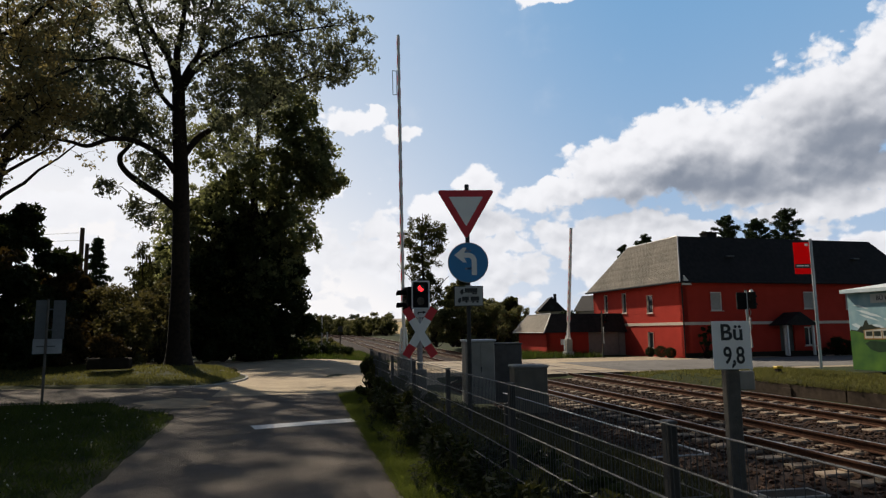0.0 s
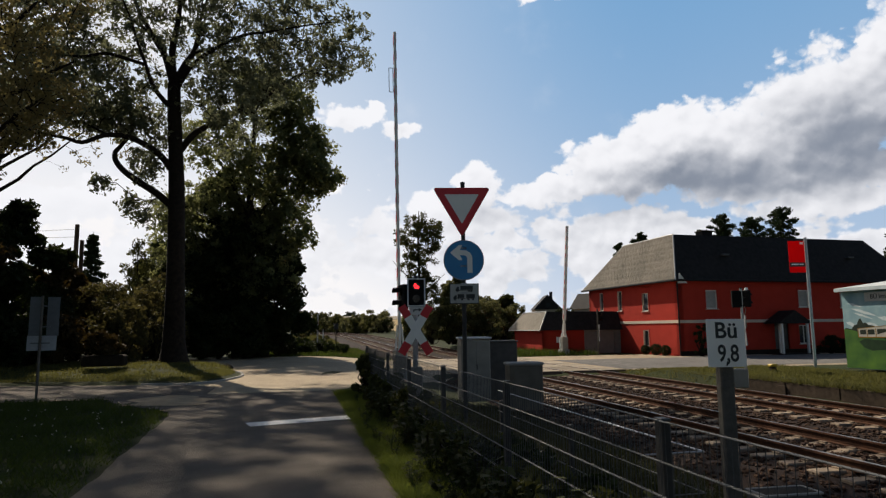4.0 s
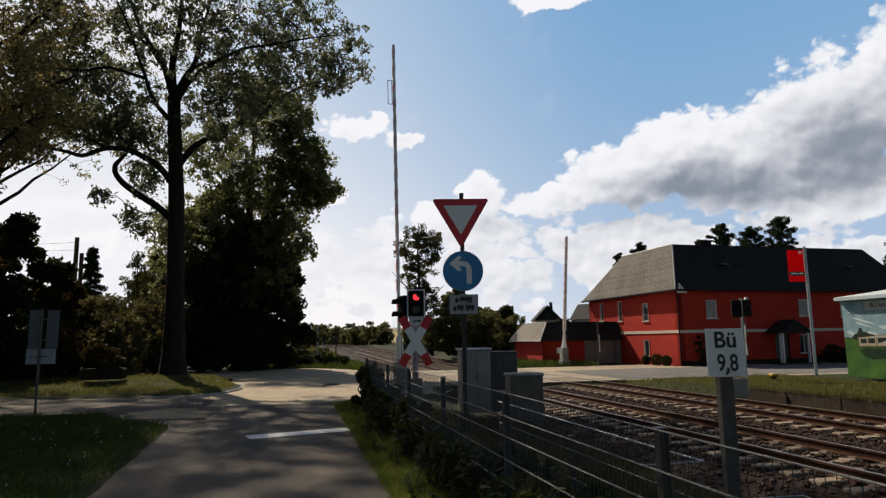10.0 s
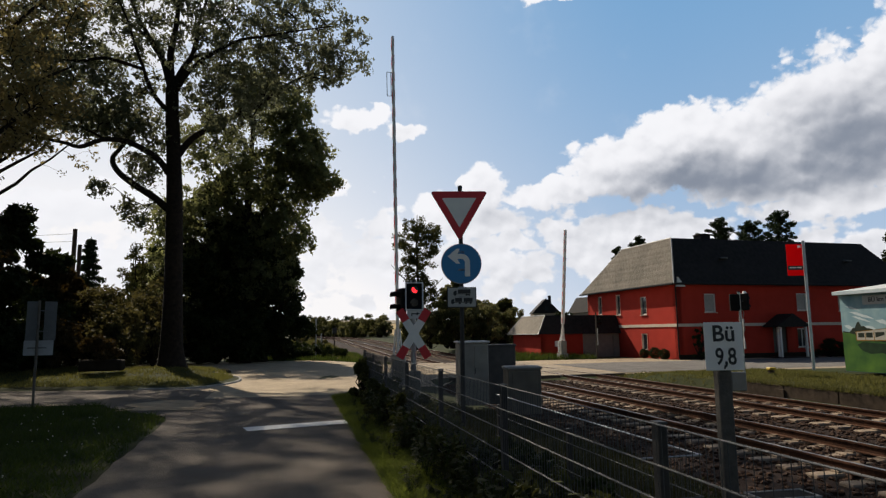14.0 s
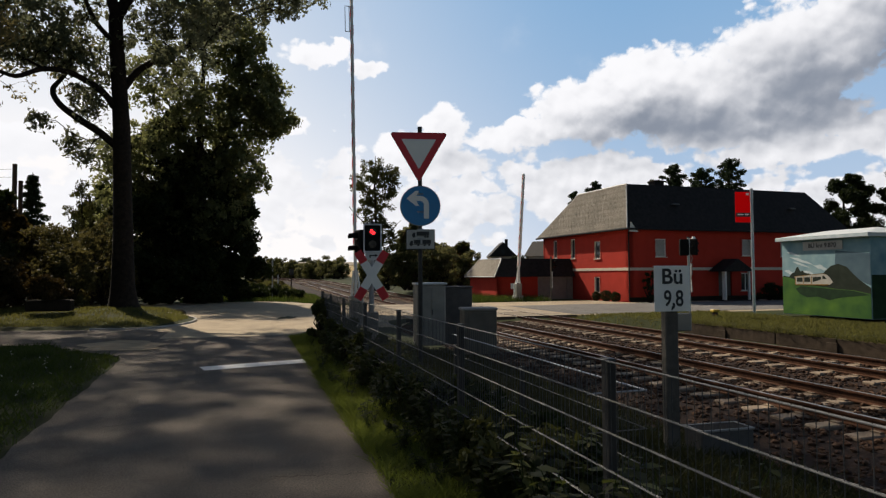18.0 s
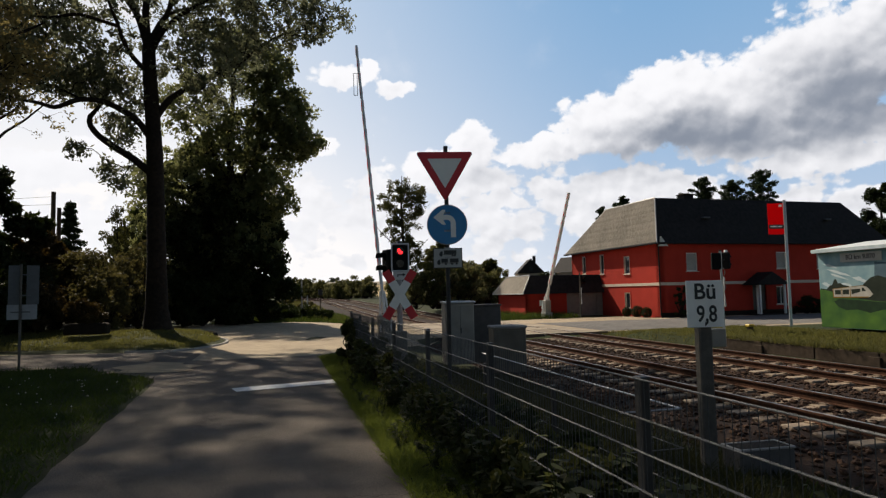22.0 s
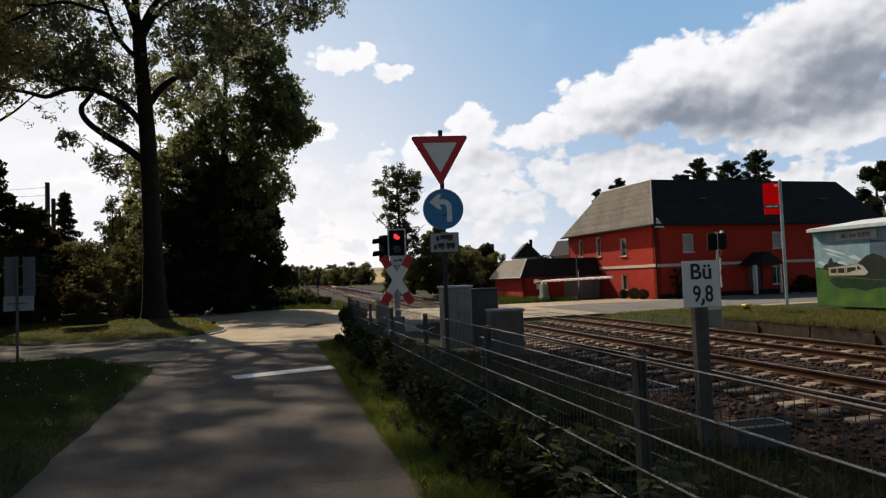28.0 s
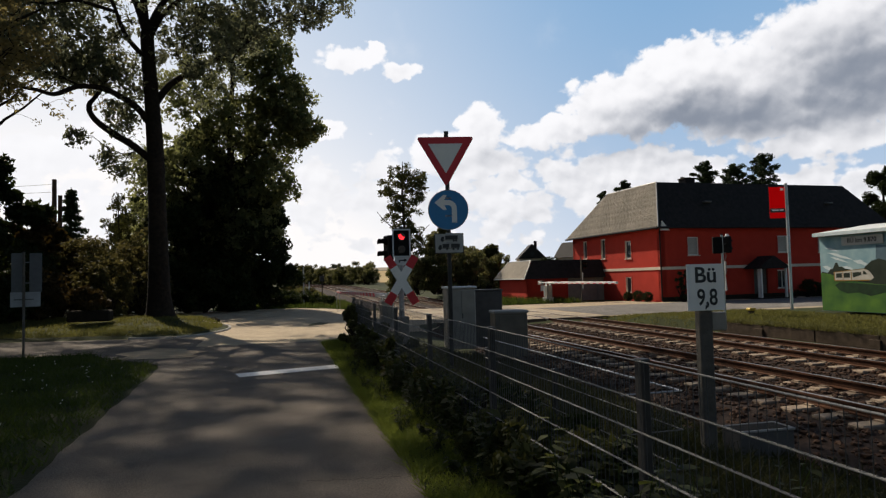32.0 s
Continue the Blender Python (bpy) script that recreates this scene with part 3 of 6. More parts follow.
sand = strip("sandy_corner", [(-3.7 + 0.3 * math.sin(i * 1.1) + .05 * i, 15.9 + i * 0.3) for i in range(10)], [(-1.75 + 0.16 * math.sin(i * 1.9) - 0.035 * (i - 3) ** 2, 15.5 + i * 0.3) for i in range(10)], land, M["sand"], 0.024)
tagged(sand, "sandy worn corner beside the asphalt path", "road edge")

# ---------- fence along the path ----------
FX, FZ = 1.93, 1.19


def fence_panel(parent, x0, y0, x1, y1, base, heights, top, wire_r=0.0023, bar_r=0.0033, step=0.05, top_bar=None):
    """One panel of double-bar mesh between two posts."""
    p = Vector((x0, y0, 0))
    d = Vector((x1 - x0, y1 - y0, 0))
    n = Vector((-d.y, d.x, 0)).normalized()
    for h in heights:
        bm = BM()
        for s in (-1, 1):
            rod(bm, p + n * 0.006 * s + Vector((0, 0, h)), p + d + n * 0.006 * s + Vector((0, 0, h)), bar_r if h == heights[0] else min(bar_r, .0033), n=6)
        part("double_bar", bm, top_bar if top_bar and h == heights[0] else M["fence"], parent)
    cnt = int(d.length / step)
    v = []
    for i in range(1, cnt):
        c = p + d * (i / cnt)
        t = d.normalized() * wire_r
        k = n * wire_r
        cs = [c + t, c + k, c - t, c - k]
        for j in range(4):
            a, b = cs[j], cs[(j + 1) % 4]
            v += [(a.x, a.y, base), (b.x, b.y, base), (b.x, b.y, top), (a.x, a.y, top)]
    ob = big_mesh("wire_mesh", v, 4, M["fence_dark"], parent)
    ob["kind"] = "stuff"


def fence_post(parent, x, y, z0, z1, label="", cap="flat"):
    bm = box(BM(), (x, y, (z0 + z1) / 2), (0.05, 0.07, z1 - z0), 0.006)
    if cap == "round":
        rod(bm, (x - 0.03, y, z1), (x + 0.03, y, z1), 0.045, n=14)
    ob = part("fence_post", bm, M["post"], parent, label)
    c = part("post_cap", box(BM(), (x, y, z1 + 0.008), (0.058, 0.078, 0.016), 0.004), M["fence_dark"], parent)
    return ob


fence = thing("mesh_fence", None, "galvanised double-bar mesh fence beside the path, overgrown", "fence")
posts_y = [-1.73, 0.77, 3.27, 5.77, 8.27, 10.77, 13.27, 15.4, 17.15]
for y in posts_y:
    fence_post(fence, FX + 0.05, y, -0.1, 1.175, cap="round" if y > 17 else "flat")
for a, b in zip(posts_y, posts_y[1:]):
    fence_panel(fence, FX, a, FX, b, 0.08, [1.185, .985, .815, .62, .42, .22], FZ)

low = thing("low_mesh_fence", None, "low galvanised mesh fence with a gap, between path fence and tracks", "fence")
fence_panel(low, 3.14, 4.62, 3.14, 7.1, -0.2, [0.72, 0.42, 0.12, -0.15], 0.74, bar_r=0.006, top_bar=M["galv"])
fence_panel(low, 3.14, 7.1, 3.14, 9.6, -0.2, [0.72, 0.42, 0.12, -0.15], 0.74, bar_r=0.006, top_bar=M["galv"])
fence_panel(low, 2.62, 4.62, 3.14, 4.62, -0.2, [0.72, 0.42, 0.12], 0.74, bar_r=0.006, top_bar=M["galv"])
for x, y in ((3.14, 7.1), (3.14, 9.6)):
    fence_post(low, x + 0.04, y, -0.4, 0.55)

trough = thing("cable_trough", pose(5.45, 6.55, -.50, 0, 0, -3), "low grey concrete cable trough with a pale rim beside the tracks", "cable trough")
part("trough_body", box(BM(), (0, 0, .1), (.70, .34, .42), .015), M["cabinet_dark"], trough)
for c, d in (((0, .16, .325), (.72, .03, .025)), ((0, -.16, .325), (.72, .03, .025)), ((.345, 0, .326), (.03, .29, .025)), ((-.345, 0, .326), (.03, .29, .025))):
    part("rim", box(BM(), c, d, .006), M["concrete"], trough)
part("cover_plate", box(BM(), (0, 0, .322), (.65, .28, .02), .004), M["concrete_dark"], trough)

# ---------- signs and signals ----------
def arrow_left():
    """The curved arrow of the blue disc."""
    inner, outer = [], []
    for i in range(9):
        a = math.radians(i * 90 / 8)
        inner.append((0.00 + 0.055 * math.cos(a), 0.02 + 0.055 * math.sin(a)))
        outer.append((0.00 + 0.135 * math.cos(a), 0.02 + 0.135 * math.sin(a)))
    shaft = [(0.055, -0.20), (0.135, -0.20)] + outer + [(-0.06, 0.155), (-0.02, 0.235), (-0.075, 0.235), (-0.215, 0.115), (-0.075, 0.0), (-0.02, 0.0), (-0.06, 0.075)] + inner[::-1]
    return shaft


def sign_group():
    t = thing("traffic_sign", pose(2.66, 9.80, 0, 0, 0, -11), "grey post with yield triangle, blue arrow disc and white plate", "traffic sign")
    part("post", rod(BM(), (0.02, 0.06, -0.2), (0.02, 0.06, 3.94), 0.034, n=14), M["post"], t, smooth=False)
    part("post_cap", rod(BM(), (0.02, 0.06, 3.94), (0.02, 0.06, 3.97), 0.037, n=14), M["black"], t)

    def tri(r, z, round_r, y):
        pts = []
        for k in range(3):
            a = math.radians(-90 + 120 * k)
            cx, cz = (r - 2 * round_r) * math.cos(a), z + (r - 2 * round_r) * math.sin(a)
            for j in range(5):
                b = a + math.radians(-60 + 30 * j)
                pts.append((cx + round_r * math.cos(b), cz + round_r * math.sin(b)))
        return prism(BM(), pts, 0.004, pose(0, y, 0))
    zc = 3.10 + 0.505
    plate = part("yield_plate", tri(0.525, zc, 0.03, 0.0), M["red"], t, "white triangle with a broad red border")
    part("white_field", tri(0.315, zc, 0.008, -0.004), M["white"], plate)
    part("sign_rim", tri(0.532, zc, 0.032, 0.005), M["sign_back"], plate)
    disc = part("arrow_disc", prism(BM(), round_disc(40, 0.305, 0.02, 2.715), 0.004), M["blue"], t, "round blue disc with white arrow")
    part("arrow", prism(BM(), arrow_left(), 0.003, pose(0.02, -0.004, 2.715)), M["white"], disc)
    part("disc_rim", prism(BM(), round_disc(40, 0.318, 0.02, 2.715), 0.006, pose(0, 0.005, 0)), M["sign_back"], disc)
    plt = part("extra_plate", box(BM(), (0.02, 0.002, 2.19), (0.43, 0.004, 0.29), 0.0), M["board"], t, "white plate with two black lorry symbols")
    part("plate_frame", box(BM(), (0.02, 0.01, 2.19), (0.455, 0.008, 0.315)), M["black"], plt)
    for zz, x0, loads, wheels in ((2.262, -0.135, ((-0.06, 0.135),), (-0.105, 0.075, 0.112)), (2.132, -0.172, ((-0.105, 0.0), (0.03, 0.165)), (-0.145, -0.035, 0.065, 0.135))):
        bm = BM()
        prism(bm, [(x0, -0.028), (x0 + 0.055, -0.028), (x0 + 0.055, 0.034), (x0 + 0.026, 0.034), (x0 + 0.004, 0.006)], 0.003, pose(0.02, -0.004, zz))
        for a, b in loads:
            prism(bm, [(a, -0.012), (b, -0.012), (b, 0.05), (a, 0.05)], 0.003, pose(0.02, -0.004, zz))
        box(bm, (0.02 + (x0 + loads[-1][1]) / 2, -0.0025, zz - 0.02), (loads[-1][1] - x0 - 0.02, 0.003, 0.008))
        for cx in wheels:
            prism(bm, round_disc(10, 0.018, cx, -0.03), 0.003, pose(0.02, -0.0045, zz))
        part("lorry_symbol", bm, M["black"], plt)
    for z in (3.45, 3.75, 2.62, 2.9, 2.2, 2.34):
        part("clamp", box(BM(), (0.02, 0.05, z), (0.1, 0.10, 0.03)), M["galv"], t)
    return t


sign_group()


def crossbuck(parent, zc, y):
    """Two crossed arms, white with red ends, a third of each arm red."""
    for s in (-1, 1):
        L, w = 0.70, 0.105
        bm = prism(BM(), [(-w, -L * 0.55), (w, -L * 0.55), (w, L * 0.55), (-w, L * 0.55)], 0.012)
        arm = part("cross_arm", bm, M["white"], parent, "white arm with red ends")
        arm.matrix_basis = pose(0, y + 0.012 * s, zc, 0, 31 * s, 0)
        for e in (-1, 1):
            part("red_end", prism(BM(), [(-w, min(e * L * 0.55, e * L)), (w, min(e * L * 0.55, e * L)), (w, max(e * L * 0.55, e * L)), (-w, max(e * L * 0.55, e * L))], 0.012), M["red"], arm)


def lamp_hood(parent, x, z, y, r=0.11):
    bm = BM()
    n = 12
    v0, v1 = [], []
    for i in range(n + 1):
        a = math.radians(-10 + 200 * i / n)
        v0.append(bm.verts.new((x + r * math.cos(a), y, z + r * math.sin(a))))
        v1.append(bm.verts.new((x + r * math.cos(a), y - 0.20, z + r * math.sin(a) - 0.02)))
    for i in range(n):
        bm.faces.new((v0[i], v0[i + 1], v1[i + 1], v1[i]))
    bmesh.ops.solidify(bm, geom=bm.faces[:], thickness=0.006)
    return part("hood", bm, M["signal_black"], parent)


def signal_head(parent, m, lit, rim=True):
    """Two-lamp road signal: board with pale rim, upper red lamp, lower yellow lamp that is dark."""
    body = part("signal_head", box(BM(), (0, 0.06, 0), (0.40, 0.14, 0.68), 0.03), M["signal_black"], parent, "black signal board with pale rim")
    body.matrix_basis = m
    if rim:
        bm = BM()
        for c, s in (((0, 0, 0.345), (0.46, 0.03, 0.035)), ((0, 0, -0.345), (0.46, 0.03, 0.035)), ((-0.215, 0, 0), (0.035, 0.03, 0.70)), ((0.215, 0, 0), (0.035, 0.03, 0.70))):
            box(bm, c, s, 0.01)
        part("rim", bm, M["rim_pale"], body)
        part("top_knob", rod(BM(), (0, 0.04, 0.36), (0, 0.04, 0.43), 0.06, 0.05, n=12), M["black"], body)
    for z, on in ((0.16, lit), (-0.16, False)):
        lens = part("lamp", prism(BM(), round_disc(24, 0.10, 0, z), 0.012, pose(0, -0.022, 0)), M["glass_dark"], body)
        if on:
            bm = BM()
            for x, zz in ((-0.045, 0.04), (-0.05, 0.0), (-0.03, -0.035), (0.0, -0.055), (0.04, -0.05), (0.055, -0.02), (0.02, -0.01), (0.0, 0.015), (-0.02, 0.05), (0.03, -0.035)):
                prism(bm, round_disc(10, 0.019, x, z + zz), 0.006, pose(0, -0.03, 0))
            part("lit_diodes", bm, M["lamp_red"], body, "glowing red diodes")
        if not lit:
            lamp_hood(body, 0, z, -0.02)
    return body


def crossing_signal():
    t = thing("crossing_signal", pose(3.12, 16.30, -0.1, 0, 0, -8), "crossing signal with lit red lamp above a crossbuck", "crossing signal")
    part("mast", rod(BM(), (0, 0.12, -0.2), (0, 0.12, 3.1), 0.07, n=16), M["galv"], t)
    part("mast_base", box(BM(), (0, 0.12, 0.35), (0.34, 0.30, 0.9), 0.02), M["cabinet"], t)
    signal_head(t, pose(0.02, -0.04, 2.68), True)
    side = signal_head(t, pose(-0.36, 0.20, 2.56, 0, 0, -68), False, rim=False)
    part("bracket", box(BM(), (-0.18, 0.14, 2.56), (0.34, 0.05, 0.05)), M["black"], t)
    plate = part("arrow_plate", box(BM(), (0.04, -0.02, 2.22), (0.42, 0.02, 0.22), 0.004), M["cabinet_top"], t, "small grey plate with a black arrow")
    part("small_arrow", prism(BM(), [(-0.1, -0.04), (-0.07, -0.04), (-0.07, 0.0), (0.04, 0.0), (0.04, -0.03), (0.12, 0.02), (0.04, 0.06), (0.04, 0.03), (-0.1, 0.03)], 0.003, pose(0.04, -0.035, 2.22)), M["black"], plate)
    crossbuck(t, 1.73, -0.05)
    return t


crossing_signal()


def bu_post():
    t = thing("kilometre_post", pose(4.55, 6.16, 0, 0, 0, -12), "weathered post with a white plate lettered in black", "railway sign")
    part("post", box(BM(), (0.01, 0.10, 0.28), (0.145, 0.13, 1.96), 0.015), M["post_concrete"], t)
    plate = part("plate", box(BM(), (0, 0, 1.475), (0.405, 0.012, 0.50), 0.003), M["white"], t, "white plate with black letters")
    lettering("lettering", "Bü", 0.235, M["black"], plate, pose(0.0, -0.010, 1.60), bold=0.0045)
    lettering("figure", "9,8", 0.245, M["black"], plate, pose(0.012, -0.010, 1.36) @ Matrix.Diagonal((0.76, 1, 1, 1)), bold=0.004)
    part("comma_tail", prism(BM(), [(-0.012, 0.0), (0.012, 0.0), (-0.006, -0.045), (-0.022, -0.045)], 0.003, pose(0.004, -0.012, 1.285)), M["black"], plate)
    part("clamp", box(BM(), (0.01, 0.03, 1.28), (0.17, 0.05, 0.05), 0.004), M["galv"], t)
    part("junction_box", box(BM(), (0.17, 0.12, 1.10), (0.17, 0.10, 0.20), 0.012), M["cabinet"], t, "small grey box behind the post")
    return t


bu_post()


def cabinet():
    t = thing("relay_cabinet", pose(4.85, 16.75, -0.15, 0, 0, -6), "tall grey relay cabinet with a pale lid behind the fence", "cabinet")
    part("body", box(BM(), (-0.08, 0, 0.72), (0.76, 0.75, 1.60), 0.015), M["cabinet"], t)
    part("lid", box(BM(), (-0.08, 0, 1.545), (0.84, 0.83, 0.055), 0.015), M["cabinet_top"], t)
    part("door_left", box(BM(), (-0.26, -0.385, 0.76), (0.35, 0.02, 1.40), 0.006), M["cabinet"], t)
    part("door_right", box(BM(), (0.10, -0.385, 0.76), (0.35, 0.02, 1.40), 0.006), M["cabinet"], t)
    part("handle", box(BM(), (-0.06, -0.40, 0.8), (0.02, 0.02, 0.14), 0.004), M["black"], t)
    s = thing("concrete_cabinet", pose(5.69, 17.6, -0.2, 0, 0, -6), "stained concrete switch cabinet beside the relay cabinet", "cabinet")
    part("body", box(BM(), (0, 0, 0.68), (0.97, 0.9, 1.56), 0.02), M["cabinet_dark"], s)
    part("lid", box(BM(), (0, 0, 1.48), (1.02, 0.95, 0.05), 0.015), M["cabinet_dark"], s)
    k = thing("small_cabinet", pose(5.49, 14.9, -0.25, 0, 0, -6), "small grey cabinet with a rounded lid", "cabinet")
    part("body", box(BM(), (0, 0, 0.5), (0.80, 0.55, 1.05), 0.02), M["cabinet_small"], k)
    part("lid", box(BM(), (0, 0, 1.05), (0.86, 0.61, 0.07), 0.025), M["concrete"], k)
    part("door", box(BM(), (0.0, -0.285, 0.52), (0.6, 0.02, 0.9), 0.006), M["cabinet_small"], k)


cabinet()


# ---------- barriers ----------
def barrier(m, length, label, stripes=10, low=1.0, slim=1.0, hoop=True):
    """A crossing barrier; the arm turns about the pivot and points along +x when closed."""
    t = thing("crossing_barrier", m, label, "barrier", "barriers of the level crossing")
    part("machine_box", box(BM(), (0, 0, 0.42), (0.42, 0.46, 0.95), 0.03), M["cabinet"], t)
    part("plinth", box(BM(), (0, 0, -0.22), (0.6, 0.6, 0.5), 0.02), M["concrete"], t)
    for s in (-1, 1):
        part("cheek", prism(BM(), [(-0.13, 0.85), (0.13, 0.85), (0.06, 1.16), (-0.06, 1.16)], 0.03, pose(0, 0.16 * s - 0.015, 0)), M["cabinet_top"], t)
    part("access_hatch", box(BM(), (-0.14, -0.24, 0.45), (0.1, 0.02, 0.7), 0.004), M["cabinet_top"], t)
    arm = part("arm", box(BM(), (length * 0.06, 0, 0), (length * 0.16, 0.10, 0.14), 0.01), M["arm_white"], t, "red and white striped arm")
    bm = BM()
    for f0, f1, w0 in ((0.13, 0.42, 0.168), (0.42, 0.72, 0.158), (0.72, 1.0, 0.145)):
        box(bm, (length * (f0 + f1) / 2, 0, 0), (length * (f1 - f0), w0 * 1.25 * slim, w0 * 0.98), 0.012)
    part("beam", bm, M["arm_white"], arm, "long white beam")
    seg = (length * 0.98 - length * 0.14) / stripes
    for i in range(stripes):
        x0 = length * 0.14 + i * seg
        w0 = 0.17 - 0.03 * i / stripes
        k = .44
        if i % 2 == 0:
            part("stripe", prism(BM(), [(x0, -w0 * k), (x0 + seg, -w0 * k), (x0 + seg * (1 + .5 * low), w0 * k * (2 * low - 1)), (x0 + seg * .5 * low, w0 * k * (2 * low - 1))], w0 * 1.25 * slim + 0.016, pose(0, -w0 * 0.625 * slim - 0.008, 0)), M["red"], arm)
    part("counterweight", box(BM(), (-0.95, 0, 0.0), (0.55, 0.24, 0.28), 0.02), M["cabinet"], arm)
    for s in (-1, 1):
        part("tail_bar", rod(BM(), (0.75, 0.08 * s, 0), (-0.85, 0.22 * s, 0), 0.035, n=8), M["arm_white"], arm)
    if not hoop:
        return t, arm, None
    bm = BM()
    for y in (.09, .25):
        rod(bm, (0, y, 0), (0, y, -.98), .014, n=6)
    rod(bm, (0, .0, 0), (0, .25, 0), .014, n=6)
    rod(bm, (0, .09, -.98), (0, .25, -.98), .014, n=6)
    leg = part("drop_support", bm, M["galv"], arm, "hinged grey support hoop that hangs from the arm")
    return t, arm, leg


NEAR_LEN, FAR_LEN = 12.3, 7.8
near_barrier, near_arm, near_leg = barrier(pose(4.01, 24.28, -0.03, 0, -1.2, 0) @ pose(0, 0, 0, 0, 0, 93.8), NEAR_LEN, "striped crossing barrier with grey machine box on the near side", 29, 1.0, 0.5)
far_barrier, far_arm, _none = barrier(pose(18.81, 42.9, 0.06, 0, 1.5, 0) @ pose(0, 0, 0, 0, 0, -81.5), FAR_LEN, "white crossing barrier with grey machine box on the far side", 21, 0.35, hoop=False)

# ---------- station house ----------
def wall_with_holes(parent, name, length, height, holes, thick, material, m, label=""):
    """A wall in the xz plane (outside at y=0) with openings that go through it."""
    xs = sorted({0.0, length, *[v for h in holes for v in (h[0], h[1])]})
    zs = sorted({0.0, height, *[v for h in holes for v in (h[2], h[3])]})
    bm = BM()
    for x0, x1 in zip(xs, xs[1:]):
        for z0, z1 in zip(zs, zs[1:]):
            cx, cz = (x0 + x1) / 2, (z0 + z1) / 2
            if not any(h[0] < cx < h[1] and h[2] < cz < h[3] for h in holes):
                box(bm, (cx, thick / 2, cz), (x1 - x0, thick, z1 - z0))
    bmesh.ops.remove_doubles(bm, verts=bm.verts[:], dist=1e-4)
    ob = part(name, bm, material, parent, label)
    ob.matrix_basis = m
    return ob


def window(parent, m, w, h, blind=False, bars=True, reveal=None):
    fr = BM()
    for c, s in (((0, 0.08, h / 2 - 0.03), (w, 0.06, 0.06)), ((0, 0.08, -h / 2 + 0.03), (w, 0.06, 0.06)), ((-w / 2 + 0.03, 0.08, 0), (0.06, 0.06, h - 0.12)), ((w / 2 - 0.03, 0.08, 0), (0.06, 0.06, h - 0.12))):
        box(fr, c, s)
    if bars:
        box(fr, (0, 0.08, 0), (0.05, 0.05, h - 0.12))
    wd = part("window", fr, M["frame_white"], parent, "white framed window")
    wd.matrix_basis = m
    part("blind" if blind else "pane", box(BM(), (0, 0.10, 0), (w - 0.12, 0.012, h - 0.12)), M["blind"] if blind else M["pane"], wd)
    part("sill", box(BM(), (0, 0.0, -h / 2 - 0.03), (w + 0.14, 0.16, 0.05), 0.006), M["band"], wd)
    rv = BM()
    for c, s in (((-w / 2 - 0.05, -0.008, 0), (0.10, 0.02, h + 0.1)), ((w / 2 + 0.05, -0.008, 0), (0.10, 0.02, h + 0.1)), ((0, -0.008, h / 2 + 0.05), (w + 0.2, 0.02, 0.10))):
        box(rv, c, s)
    part("surround", rv, M["red_wall"], wd)
    # Cream jambs: the sun on the window reveals is put into their colour.
    if reveal:
        for e in (-1, 1):
            part("sunlit_jamb", box(BM(), (e * (w / 2 - 0.014), 0.02, 0), (0.028, 0.09, h)), reveal, wd, "window jamb coloured cream as sunlit")
    return wd


HL, HW, HH = 20.0, 12.3, 5.25
HOUSE = pose(24.93, 37.97, -0.36, 0, 0, 2.0)


